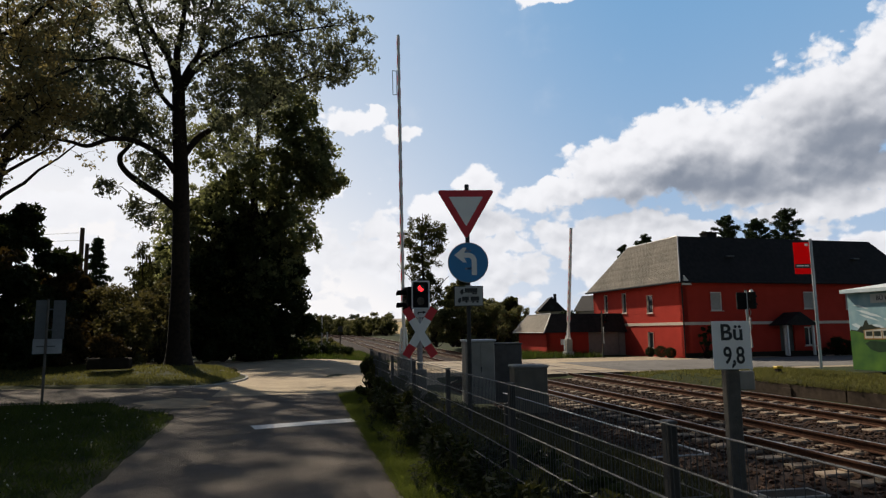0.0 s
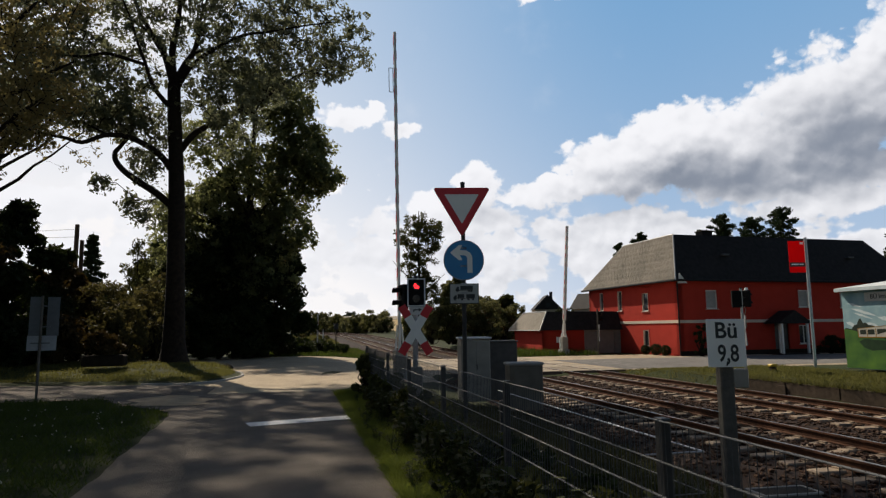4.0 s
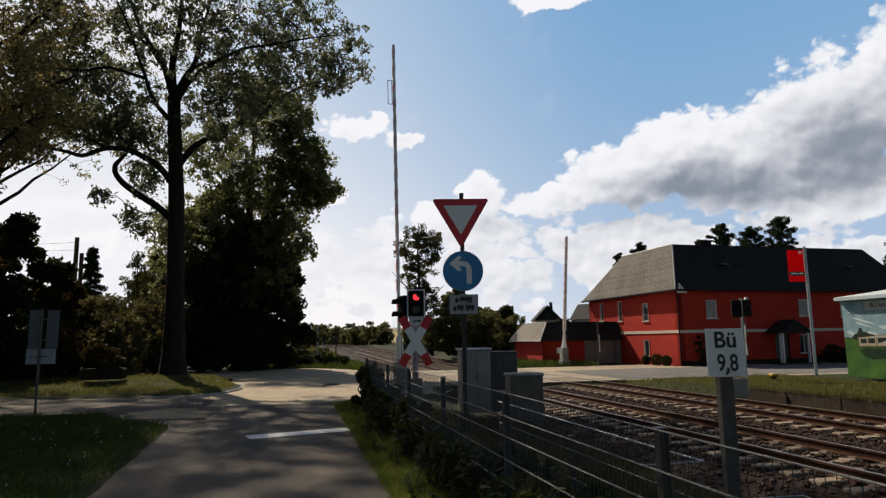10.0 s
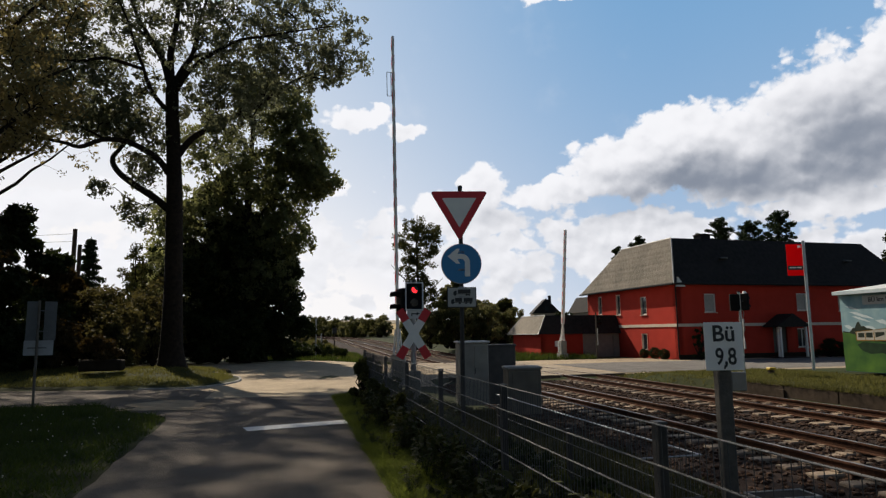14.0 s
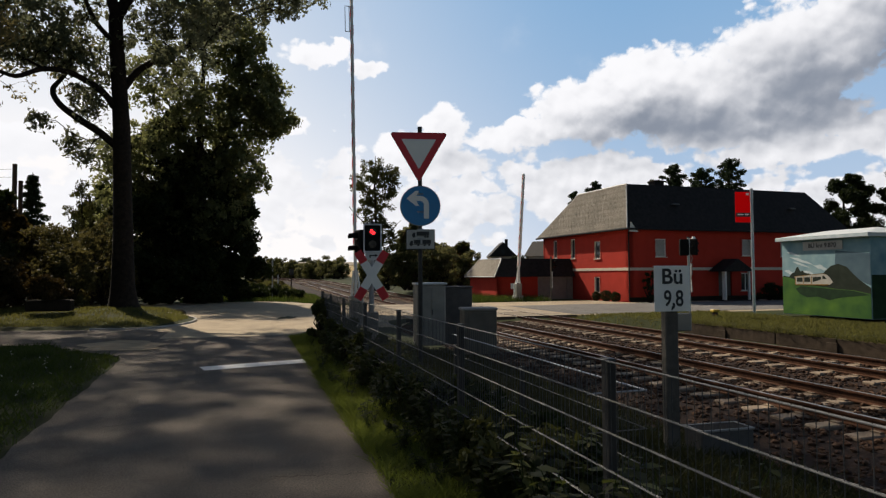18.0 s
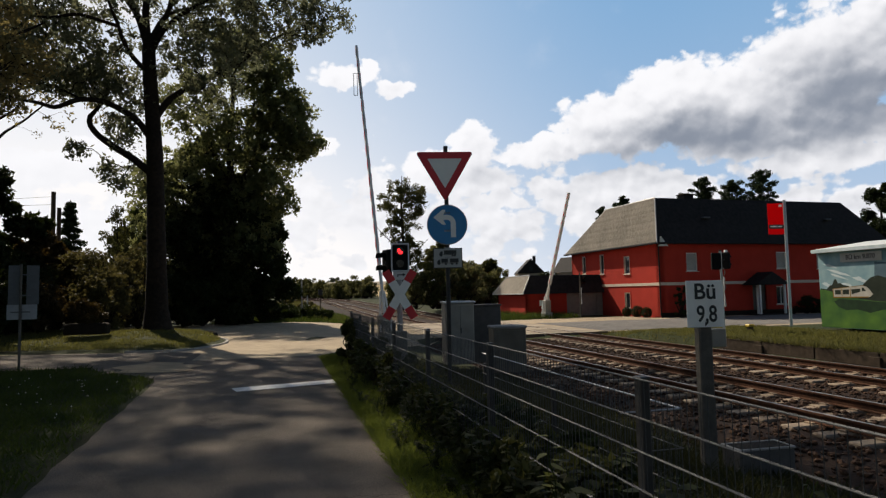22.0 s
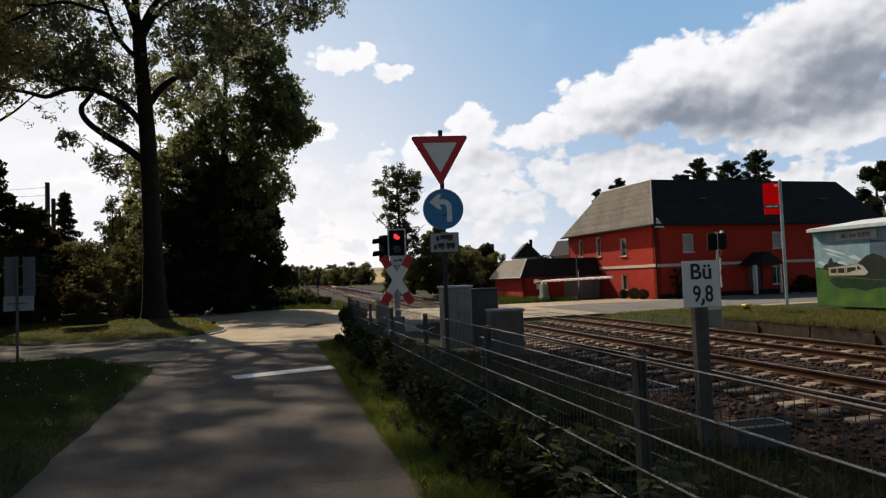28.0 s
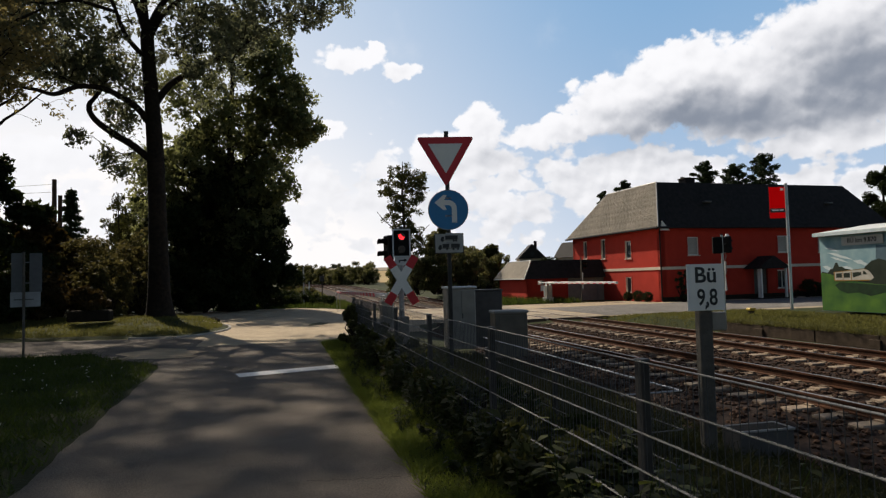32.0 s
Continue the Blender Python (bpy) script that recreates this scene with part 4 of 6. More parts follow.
def house():
    t = thing("station_house", HOUSE, "two-storey red rendered station house with dark hipped slate roof", "house")
    side_w = [(1.9, 2.65, 3.1, 4.4), (5.45, 6.05, 3.2, 4.75), (8.3, 8.85, 3.3, 4.75), (2.0, 2.7, 0.6, 1.75)]
    # the side wall runs along +y: its local x goes backwards from the far end
    ml = pose(0, HW, 0, 0, 0, -90)
    holes = [(HW - b, HW - a, z0, z1) for a, b, z0, z1 in [(y0 + 1.6, y1 + 1.6, z0, z1) for y0, y1, z0, z1 in side_w]]
    wall_with_holes(t, "wall_side", HW, HH, holes, 0.35, M["red_wall"], ml)
    for x0, x1, z0, z1 in holes:
        window(t, ml @ pose((x0 + x1) / 2, 0, (z0 + z1) / 2), x1 - x0, z1 - z0, bars=False, reveal=M["band"])
    front = [(2.15, 3.05, 3.15, 4.4), (9.75, 10.65, 3.25, 4.45), (13.4, 14.3, 3.2, 4.4), (16.5, 17.4, 3.2, 4.4), (9.6, 10.5, 0.7, 2.0), (2.2, 3.1, 0.8, 2.0), (7.55, 8.75, 0.05, 2.15)]
    mf = Matrix.Identity(4)
    wall_with_holes(t, "wall_front", HL, HH, front, 0.35, M["red_wall"], mf)
    for i, (x0, x1, z0, z1) in enumerate(front[:-1]):
        window(t, pose((x0 + x1) / 2, 0, (z0 + z1) / 2), x1 - x0, z1 - z0, blind=i in (0, 1, 2), bars=i > 2)
    wall_with_holes(t, "wall_back", HL, HH, [], 0.35, M["red_wall"], pose(HL, HW, 0, 0, 0, 180))
    wall_with_holes(t, "wall_east", HW, HH, [], 0.35, M["red_wall"], pose(HL, 0, 0, 0, 0, 90))
    part("band_side", box(BM(), (-0.02, HW / 2, 2.30), (0.06, HW + 0.04, 0.20), 0.006), M["band"], t, "cream band between the storeys")
    part("band_front", box(BM(), (HL / 2, -0.02, 2.30), (HL, 0.06, 0.20), 0.006), M["band"], t, "cream band between the storeys")
    part("plinth", box(BM(), (HL / 2, -0.02, 0.18), (HL, 0.06, 0.36)), M["concrete_dark"], t)
    part("floor_slab", box(BM(), (HL / 2, HW / 2, 0.03), (HL - 0.72, HW - 0.72, 0.06)), M["concrete_dark"], t)
    # roof: steep lower part to a break, flatter cap above
    o, z0, z1, z2 = 0.42, HH - 0.22, 8.35, 8.95
    A = [(-o, -o, z0), (HL + o, -o, z0), (HL + o, HW + o, z0), (-o, HW + o, z0)]
    B = [(0.75, 1.25, z1), (HL - 2.6, 1.25, z1), (HL - 2.6, HW - 4.6, z1), (0.75, HW - 4.6, z1)]
    C = [(3.0, HW / 2 - 0.6, z2), (HL - 5.0, HW / 2 - 0.6, z2)]
    n = "roof_slope"
    quads(n, [A[0], A[1], B[1], B[0]], [(0, 1, 2, 3)], M["slate"], t, "dark slate roof slope")
    quads(n, [A[1], A[2], B[2], B[1]], [(0, 1, 2, 3)], M["slate"], t, "dark slate roof slope")
    quads(n, [A[2], A[3], B[3], B[2]], [(0, 1, 2, 3)], M["slate"], t, "dark slate roof slope")
    quads("roof_slope", [A[3], A[0], B[0], B[3]], [(0, 1, 2, 3)], M["slate"], t, "shingled roof slope coloured pale for sunlight")
    quads("roof_cap", B + C, [(0, 1, 5, 4), (1, 2, 5), (2, 3, 4, 5), (3, 0, 4)], M["slate"], t, "dark slate roof cap")
    quads("soffit", A, [(3, 2, 1, 0)], M["frame_white"], t)
    # courses of shingles whose pale colour paints in the sunlight on this slope
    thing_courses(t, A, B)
    for a, b in ((A[0], B[0]), (A[3], B[3]), (B[3], B[0])):
        part("ridge_flashing", rod(BM(), a, b, 0.05, n=8), M["zinc"], t)
    part("gutter_side", rod(BM(), (-o - 0.05, -o, z0), (-o - 0.05, HW + o, z0), 0.075, n=10), M["slate"], t)
    part("gutter_front", rod(BM(), (-o, -o - 0.05, z0), (HL + o, -o - 0.05, z0), 0.075, n=10), M["slate"], t)
    part("downpipe", rod(BM(), (-0.07, -0.07, 0.1), (-0.07, -0.07, z0 - 0.1), 0.045, n=10), M["slate"], t)
    part("eave_return", prism(BM(), [(-0.35, -0.3), (0.35, -0.3), (-0.2, 0.35)], 0.12, pose(0.1, -o - 0.04, z0 + 0.1)), M["zinc"], t, "pale flashing at the eave corner")
    ch = part("chimney", box(BM(), (5.6, 4.2, 8.5), (0.85, 0.75, 1.2), 0.03), M["slate"], t)
    part("chimney_cap", box(BM(), (5.6, 4.2, 9.12), (1.1, 0.9, 0.1), 0.02), M["concrete_dark"], ch)
    for x in (4.2, 10.2, 15.0):
        part("roof_light", box(BM(), (x, 0.35, 6.9), (0.55, 0.30, 0.10), 0.02, None), M["sign_dark"], t)
    # porch with gable and pale posts
    p = part("porch_roof", prism(BM(), [(-1.35, 2.1), (1.35, 2.1), (1.3, 2.2), (0.0, 3.0), (-1.3, 2.2)], 1.5, pose(8.0, -1.45, 0)), M["slate"], t, "dark gabled porch roof")
    for x in (6.95, 9.05):
        part("porch_post", box(BM(), (x, -1.3, 1.1), (0.14, 0.14, 2.3), 0.01), M["frame_white"], t)
    part("front_door", box(BM(), (8.15, 0.15, 1.1), (1.2, 0.08, 2.1), 0.01), M["door"], t)
    part("porch_step", box(BM(), (8.15, -0.75, 0.02), (3.2, 1.5, 0.16), 0.02), M["concrete_dark"], t)
    part("inner_pillar", box(BM(), (7.55, -0.5, 1.1), (0.25, 0.1, 2.2), 0.01), M["frame_white"], t)
    return t


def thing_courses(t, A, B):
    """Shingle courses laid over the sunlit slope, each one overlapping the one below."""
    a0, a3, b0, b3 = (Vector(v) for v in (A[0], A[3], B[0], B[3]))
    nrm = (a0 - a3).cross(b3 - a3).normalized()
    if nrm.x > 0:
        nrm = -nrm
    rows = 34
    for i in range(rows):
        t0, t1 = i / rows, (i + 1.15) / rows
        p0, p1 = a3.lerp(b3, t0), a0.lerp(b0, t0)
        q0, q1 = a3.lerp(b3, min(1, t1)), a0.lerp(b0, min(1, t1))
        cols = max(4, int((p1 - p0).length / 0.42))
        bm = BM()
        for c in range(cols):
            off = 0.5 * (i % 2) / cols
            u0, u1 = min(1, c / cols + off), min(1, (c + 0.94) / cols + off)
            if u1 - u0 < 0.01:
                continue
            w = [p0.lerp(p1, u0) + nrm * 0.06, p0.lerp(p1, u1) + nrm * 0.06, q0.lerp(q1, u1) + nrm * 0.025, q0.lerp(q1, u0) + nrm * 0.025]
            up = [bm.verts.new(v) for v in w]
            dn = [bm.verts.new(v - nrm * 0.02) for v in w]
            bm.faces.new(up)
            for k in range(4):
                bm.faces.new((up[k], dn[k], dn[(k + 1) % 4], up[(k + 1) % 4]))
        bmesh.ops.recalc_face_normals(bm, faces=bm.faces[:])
        part("shingle_course", bm, M["tile_sunlit"], t)


house()


def outbuildings():
    g = thing("garage", pose(18.2, 45.35, -0.44, 0, 0, .8), "low red and grey garage with a hipped roof beside the house", "garage")
    W, Dp, h = 6.68, 6.0, 1.95
    wall_with_holes(g, "wall_side", Dp, h, [], 0.25, M["red_wall"], pose(0, Dp, 0, 0, 0, -90))
    wall_with_holes(g, "wall_front", 3.4, h, [], 0.25, M["red_wall"], Matrix.Identity(4))
    part("notice_board", box(BM(), (1.35, -0.02, 1.15), (0.5, 0.03, 0.42), 0.004), M["white"], g, "small white board on the garage wall")
    wall_with_holes(g, "wall_grey", W - 3.4, h, [(0.25, 2.55, 0.0, 1.75)], 0.25, M["garage"], pose(3.4, 0, 0))
    d = part("garage_door", box(BM(), (4.8, 0.10, 0.87), (2.3, 0.05, 1.75), 0.01), M["garage"], g)
    for i in range(5):
        part("door_board", box(BM(), (4.8, 0.066, 0.18 + 0.35 * i), (2.26, 0.02, 0.32), 0.004), M["garage"], d)
    part("wall_back", box(BM(), (W / 2, Dp - 0.12, h / 2), (W, 0.25, h)), M["red_wall"], g)
    o, z0, z1 = 0.38, 1.86, 3.28
    A = [(-o, -o, z0), (W + .05, -o, z0), (W + .05, Dp + o, z0), (-o, Dp + o, z0)]
    B = [(0.5, 0.30, z1), (W + .05, 0.30, z1), (W + .05, Dp - 0.75, z1), (0.5, Dp - 0.75, z1)]
    quads("roof_slope", [A[0], A[1], B[1], B[0]], [(0, 1, 2, 3)], M["slate"], g, "dark roof slope")
    quads("roof_slope", [A[2], A[3], B[3], B[2]], [(0, 1, 2, 3)], M["slate"], g, "dark roof slope")
    # The left slope takes the paler shingle as painted sunlight.
    quads("roof_slope", [A[3], A[0], B[0], B[3]], [(0, 1, 2, 3)], M["tile_sunlit"], g, "garage roof slope coloured pale for sunlight")
    quads("roof_top", B, [(0, 1, 2, 3)], M["slate"], g)
    quads("soffit", A, [(3, 2, 1, 0)], M["slate"], g)
    for a, b in ((A[0], B[0]), (A[3], B[3]), (A[3], A[0]), (B[3], B[0])):
        part("roof_edge", rod(BM(), a, b, 0.04, n=8), M["zinc"], g)


outbuildings()


def far_house(m, w, d, h, r, label):
    t = thing("far_house", m, label, "house", "houses behind the crossing")
    part("wall", box(BM(), (0, 0, h / 2), (w, d, h)), M["far_wall"], t)
    quads("roof", [(-w / 2 - .4, -d / 2 - .4, h), (w / 2 + .4, -d / 2 - .4, h), (w / 2 + .4, d / 2 + .4, h), (-w / 2 - .4, d / 2 + .4, h), (0, -d / 2 - .4, h + r), (0, d / 2 + .4, h + r)],
          [(0, 1, 4), (1, 2, 5, 4), (2, 3, 5), (3, 0, 4, 5), (3, 2, 1, 0)], M["slate"], t, "dark gabled roof")
    part("chimney", box(BM(), (w * 0.22, 0, h + r * 0.8), (0.7, 0.7, r * 0.9)), M["slate"], t)
    part("window", box(BM(), (0, -d / 2 - 0.42, h + r * 0.3), (0.9, 0.04, 1.0)), M["pane"], t)


far_house(pose(73.5, 150, 1.2, 0, 0, 25), 6.4, 7.5, 5.0, 4.0, "pale gabled house with dark roof far beyond the crossing")
far_house(pose(61.2, 150, 1.0, 0, 0, -15), 6.2, 8, 5.0, 3.6, "gabled house with dark roof far beyond the crossing")


# ---------- switch house with painted wall ----------
def hut():
    t = thing("switch_house", pose(21.1, 21.15, -0.03, 0, 0, -90), "small switch house with a painted landscape and train on its wall", "hut")
    L, D, H = 3.9, 3.0, 3.02
    part("wall", box(BM(), (L / 2, D / 2, H / 2), (L, D, H), 0.01), M["mural_sky"], t, "wall painted as pale blue sky")
    quads("roof", [(-0.10, -0.22, H - 0.08), (L + 0.10, -0.22, H - 0.08), (L + 0.10, D + 0.22, H - 0.08), (-0.10, D + 0.22, H - 0.08),
                   (-0.10, -0.22, H + 0.06), (L + 0.10, -0.22, H + 0.06), (L + 0.10, D + 0.22, H + 0.06), (-0.10, D + 0.22, H + 0.06), (0.9, D / 2, H + 0.34), (L - 0.9, D / 2, H + 0.34)],
          [(0, 1, 5, 4), (1, 2, 6, 5), (2, 3, 7, 6), (3, 0, 4, 7), (4, 5, 9, 8), (5, 6, 9), (6, 7, 8, 9), (7, 4, 8), (3, 2, 1, 0)], M["hut_roof"], t, "pale sheet roof")
    y = -0.004

    def paint(name, pts, material, lift=0.0, label=""):
        return part(name, prism(BM(), pts, 0.004, pose(0, y - lift, 0)), material, t, label)
    for x0, z0, x1, z1, w in ((0.35, 2.30, 1.5, 1.98, .07), (0.5, 2.12, 1.35, 1.86, .05), (0.25, 2.5, 0.9, 2.32, .05), (1.5, 1.95, 2.2, 1.75, .10), (0.12, 1.75, 0.6, 1.62, .09), (0.9, 1.72, 1.6, 1.55, .11)):
        n = 9
        up = [(x0 + (x1 - x0) * i / n, z0 + (z1 - z0) * i / n + w * math.sin(math.pi * i / n) * rng.uniform(.6, 1.2)) for i in range(n + 1)]
        dn = [(x0 + (x1 - x0) * i / n, z0 + (z1 - z0) * i / n - w * .8 * math.sin(math.pi * i / n) * rng.uniform(.5, 1.2) - .003) for i in range(n, -1, -1)]
        paint("painted_cloud", up + dn[1:-1], M["mural_cloud"], 0.0006 + 0.0005 * x0)
    paint("painted_far_sky", [(2.45, 1.8), (3.88, 1.2), (3.88, 2.35), (3.1, 2.42), (2.5, 2.5)], M["mural_grey"], 0.002, "painted grey-blue rain sky")
    paint("painted_hill", [(0.02, 1.1), (0.06, 1.55), (0.35, 1.50), (0.50, 1.66), (0.60, 1.66), (0.72, 1.88), (0.80, 1.90), (0.88, 1.72), (1.0, 1.74), (1.12, 1.66), (1.35, 1.62), (1.55, 1.50), (1.65, 1.42), (1.85, 1.52), (2.05, 1.74), (2.3, 1.92), (2.6, 1.99), (2.95, 1.88), (3.2, 1.62), (3.5, 1.36), (3.88, 1.12), (3.88, 0.85), (0.02, 0.9)], M["mural_hill"], 0.004, "painted dark hills")
    paint("painted_meadow", [(0.02, 0.02), (3.88, 0.02), (3.88, 0.90), (3.2, 1.02), (2.4, 1.06), (0.9, 1.25), (0.62, 1.40), (0.30, 1.48), (0.02, 1.5)], M["mural_green"], 0.008, "painted green meadow")
    paint("painted_shade", [(0.66, 1.02), (0.85, 0.82), (1.2, 0.70), (1.7, 0.74), (2.2, 0.62), (2.7, 0.74), (3.3, 0.80), (3.87, 0.86), (3.2, 1.0), (2.4, 1.04), (0.9, 1.13)], M["mural_shadow"], 0.010, "painted dark grass below the train")
    sq = lambda pts: [(.64 + (x - .62) * .82, z * .82 + .40) for x, z in pts]
    tr = paint("painted_train", sq([(0.66, 0.95), (2.55, 0.97), (2.72, 1.10), (2.58, 1.30), (2.42, 1.44), (2.2, 1.50), (0.60, 1.36)]), M["mural_train"], 0.012, "painted pale railcar")
    for x0, x1 in ((0.74, 1.06), (1.16, 1.50), (1.64, 2.10)):
        part("painted_window", prism(BM(), sq([(x0, 1.10), (x1, 1.10 if x1 < 2 else 1.22), (x1, 1.30 + .04 * x1 - .03), (x0, 1.27 + .04 * x0)]), 0.004, pose(0, y - 0.016, 0)), M["mural_hill"], tr)
    part("painted_windscreen", prism(BM(), sq([(2.18, 1.24), (2.40, 1.24), (2.26, 1.40), (2.18, 1.40)]), 0.004, pose(0, y - 0.016, 0)), M["mural_hill"], tr)
    part("painted_stripe", prism(BM(), sq([(0.6, 1.37), (2.2, 1.51), (2.4, 1.45), (2.2, 1.485), (0.6, 1.345)]), 0.004, pose(0, y - 0.016, 0)), M["ochre"], tr)
    for x0, x1 in ((0.62, 0.66), (1.10, 1.13), (1.55, 1.59)):
        part("painted_door", prism(BM(), sq([(x0, 0.96), (x1, 0.96), (x1, 1.36), (x0, 1.36)]), 0.004, pose(0, y - 0.016, 0)), M["ochre"], tr)
    part("painted_skirt", prism(BM(), sq([(0.66, 0.94), (2.5, 0.96), (2.55, 1.0), (0.66, 0.99)]), 0.004, pose(0, y - 0.017, 0)), M["ochre"], tr)
    # Shade on the end wall is put into this dark green panel.
    part("painted_end", box(BM(), (L + .004, D / 2, .8), (.006, D - .04, 1.56)), M["mural_shadow"], t, "end wall painted green, darkened for its shade")
    part("eave_band", box(BM(), (L / 2, -.226, H - .01), (L + .2, .012, .12)), M["mural_cloud"], t, "pale blue fascia")
    sign = part("name_board", box(BM(), (1.95, -0.03, 2.70), (1.75, 0.02, 0.34), 0.004), M["board"], t, "white board with black letters")
    lettering("letters", "BÜ km 9.870", 0.235, M["black"], sign, pose(1.95, -0.045, 2.70), bold=0.005)


hut()


def station_sign():
    t = thing("station_sign", pose(21.5, 23.15, -0.1), "tall station pole with a red panel and black strip", "station sign")
    part("pole", box(BM(), (0, 0, 2.75), (0.11, 0.10, 5.5), 0.02), M["galv"], t)
    p = part("panel", box(BM(), (-0.42, 0, 4.66), (0.70, 0.02, 1.36), 0.002), M["panel_red"], t, "red panel with a black strip")
    part("strip", box(BM(), (-0.42, -0.014, 4.32), (0.68, 0.006, 0.18)), M["black"], p)
    bm = BM()
    for x0, x1, z in ((-0.68, -0.38, 4.33), (-0.34, -0.16, 4.33)):
        box(bm, ((x0 + x1) / 2, -0.018, z), (x1 - x0, 0.005, 0.05))
    part("name_bar", bm, M["white"], p)
    part("badge", box(BM(), (-0.2, -0.014, 5.24), (0.14, 0.006, 0.10)), M["white"], p)
    return t


station_sign().rotation_euler = (0, 0, radians(-12))


def back_signal(m, label, face=False, lit=False):
    t = thing("crossing_signal", m, label, "crossing signal")
    part("mast", rod(BM(), (0, 0, -0.3), (0, 0, 3.2), 0.05, n=12), M["post_concrete"] if face else M["zinc"], t)
    part("mast_cap", rod(BM(), (0, 0, 3.2), (0, 0, 3.24), 0.055, n=12), M["black"], t)
    if face:
        signal_head(t, pose(0.25, -0.05, 2.7), lit, rim=False)
    else:
        signal_head(t, pose(-0.14, 0.12, 2.80, 0, 0, 165), False, rim=False)
        signal_head(t, pose(0.34, 0.1, 2.82, 0, 0, 110), False, rim=False)
        part("bracket", box(BM(), (0.22, 0.06, 2.85), (0.5, 0.05, 0.05)), M["black"], t)
        bm = BM()
        p = [Vector((.16 + .06 * math.sin(i * 1.3), .05, 2.5 - .12 * i)) for i in range(10)]
        for a, b in zip(p, p[1:]):
            rod(bm, a, b, .014, n=5)
        part("cable", bm, M["cabinet"], t)
        part("top_bell", rod(BM(), (.34, .1, 3.16), (.34, .1, 3.26), .09, .05, n=12), M["white"], t)
    for e in (-1, 1):
        a = part("cross_arm", prism(BM(), [(-0.09, -0.6), (0.09, -0.6), (0.09, 0.6), (-0.09, 0.6)], 0.012), M["sign_back"], t)
        a.matrix_basis = pose(0.12, 0.06, 1.55, 0, 12 * e, 75)
    return t


back_signal(pose(17.45, 22.3, -0.1), "crossing signal seen from behind, on a pale mast")
back_signal(pose(21.2, 42.3, -0.33, 0, 0, 10), "crossing signal with dark hooded lamps beside the garage", face=True, lit=False)


def left_sign():
    t = thing("sign_post", pose(-5.9, 17.6, 0, 0, 0, 12), "grey post with road sign plates seen from behind", "traffic sign")
    part("post", rod(BM(), (0, 0, -0.2), (0, 0, 2.55), 0.03, n=12), M["post_concrete"], t)
    for x, z, w, h in ((-0.13, 2.05, 0.26, 0.95), (0.24, 2.05, 0.26, 0.95)):
        part("plate", box(BM(), (x, 0.05, z), (w, 0.006, h), 0.002), M["sign_dark"], t)
    part("lower_plate", box(BM(), (0.03, 0.05, 1.40), (0.62, 0.006, 0.36), 0.002), M["sign_back"], t, "pale lower plate")
    for z in (1.4, 1.8, 2.3):
        part("clamp", box(BM(), (0.0, 0.03, z), (0.4, 0.03, 0.03)), M["sign_dark"], t)
    return t


left_sign()


def pole():
    t = thing("utility_pole", pose(-13.6, 44.6, 0), "dark wooden utility pole with two wires", "utility pole")
    part("pole", rod(BM(), (0, 0, -0.3), (0, 0, 8.5), 0.17, 0.13, n=12), M["wood"], t)
    part("stub", rod(BM(), (0.3, 0.1, -0.3), (0.3, 0.1, 7.5), 0.14, 0.12, n=10), M["wood"], t)
    for z, dz in ((8.2, 0.5), (7.7, 0.3)):
        bm = BM()
        p = [Vector((-30 * i / 8, 4 * i / 8, z - dz * math.sin(math.pi * i / 8) - 0.2 * i / 8)) for i in range(9)]
        for a, b in zip(p, p[1:]):
            rod(bm, a, b, 0.012, n=5)
        part("wire", bm, M["black"], t)


pole()

# posts and a small signal beside the line beyond the road
for x, y, h, top in ((1.6, 44.6, 2.7, False), (3.3, 52, 1.9, True), (2.2, 50, 1.6, False)):
    t = thing("track_post", pose(x, y, float(land(x, y))), "slim post beside the line" if not top else "small dark lineside post with a box on top", "post")
    part("post", rod(BM(), (0, 0, -0.2), (0, 0, h), 0.05, n=10), M["galv"] if not top else M["wood"], t)
    if top:
        part("box", box(BM(), (0, 0, h), (0.35, 0.2, 0.45), 0.02), M["black"], t)

# small yellow hydrant cap on the platform turf and a pale kerb piece
t = thing("yellow_marker", pose(18.6, 22.2, -0.12), "small yellow marker on the platform turf", "marker")
part("foot", box(BM(), (0, 0, 0.06), (0.2, 0.18, 0.14), 0.02), M["wood"], t)
part("cap", box(BM(), (0, 0, 0.19), (0.28, 0.25, 0.10), 0.02), M["yellow"], t)

# ---------- trees, bushes, grass ----------
def leaves(centers, radii, per, size, flat=0.8, hang=0.0):
    """Rhombic leaves scattered in clumps: corners as one array."""
    c = np.repeat(np.asarray(centers, dtype=float), per, axis=0)
    r = np.repeat(np.asarray(radii, dtype=float).reshape(-1, 1), per, axis=0)
    n = len(c)
    d = rng.normal(size=(n, 3))
    d /= np.linalg.norm(d, axis=1, keepdims=True)
    d *= (rng.uniform(0, 1, (n, 1)) ** 0.45)
    d[:, 2] *= flat
    p = c + d * r
    a = rng.normal(size=(n, 3))
    a[:, 2] -= hang
    a /= np.linalg.norm(a, axis=1, keepdims=True)
    b = np.cross(a, rng.normal(size=(n, 3)))
    b /= np.linalg.norm(b, axis=1, keepdims=True) + 1e-9
    s = size * rng.uniform(0.6, 1.3, (n, 1))
    return np.stack([p - a * s, p + b * s * 0.5 + a * s * .12, p + a * s, p - b * s * 0.5 + a * s * .12], 1).reshape(-1, 3)


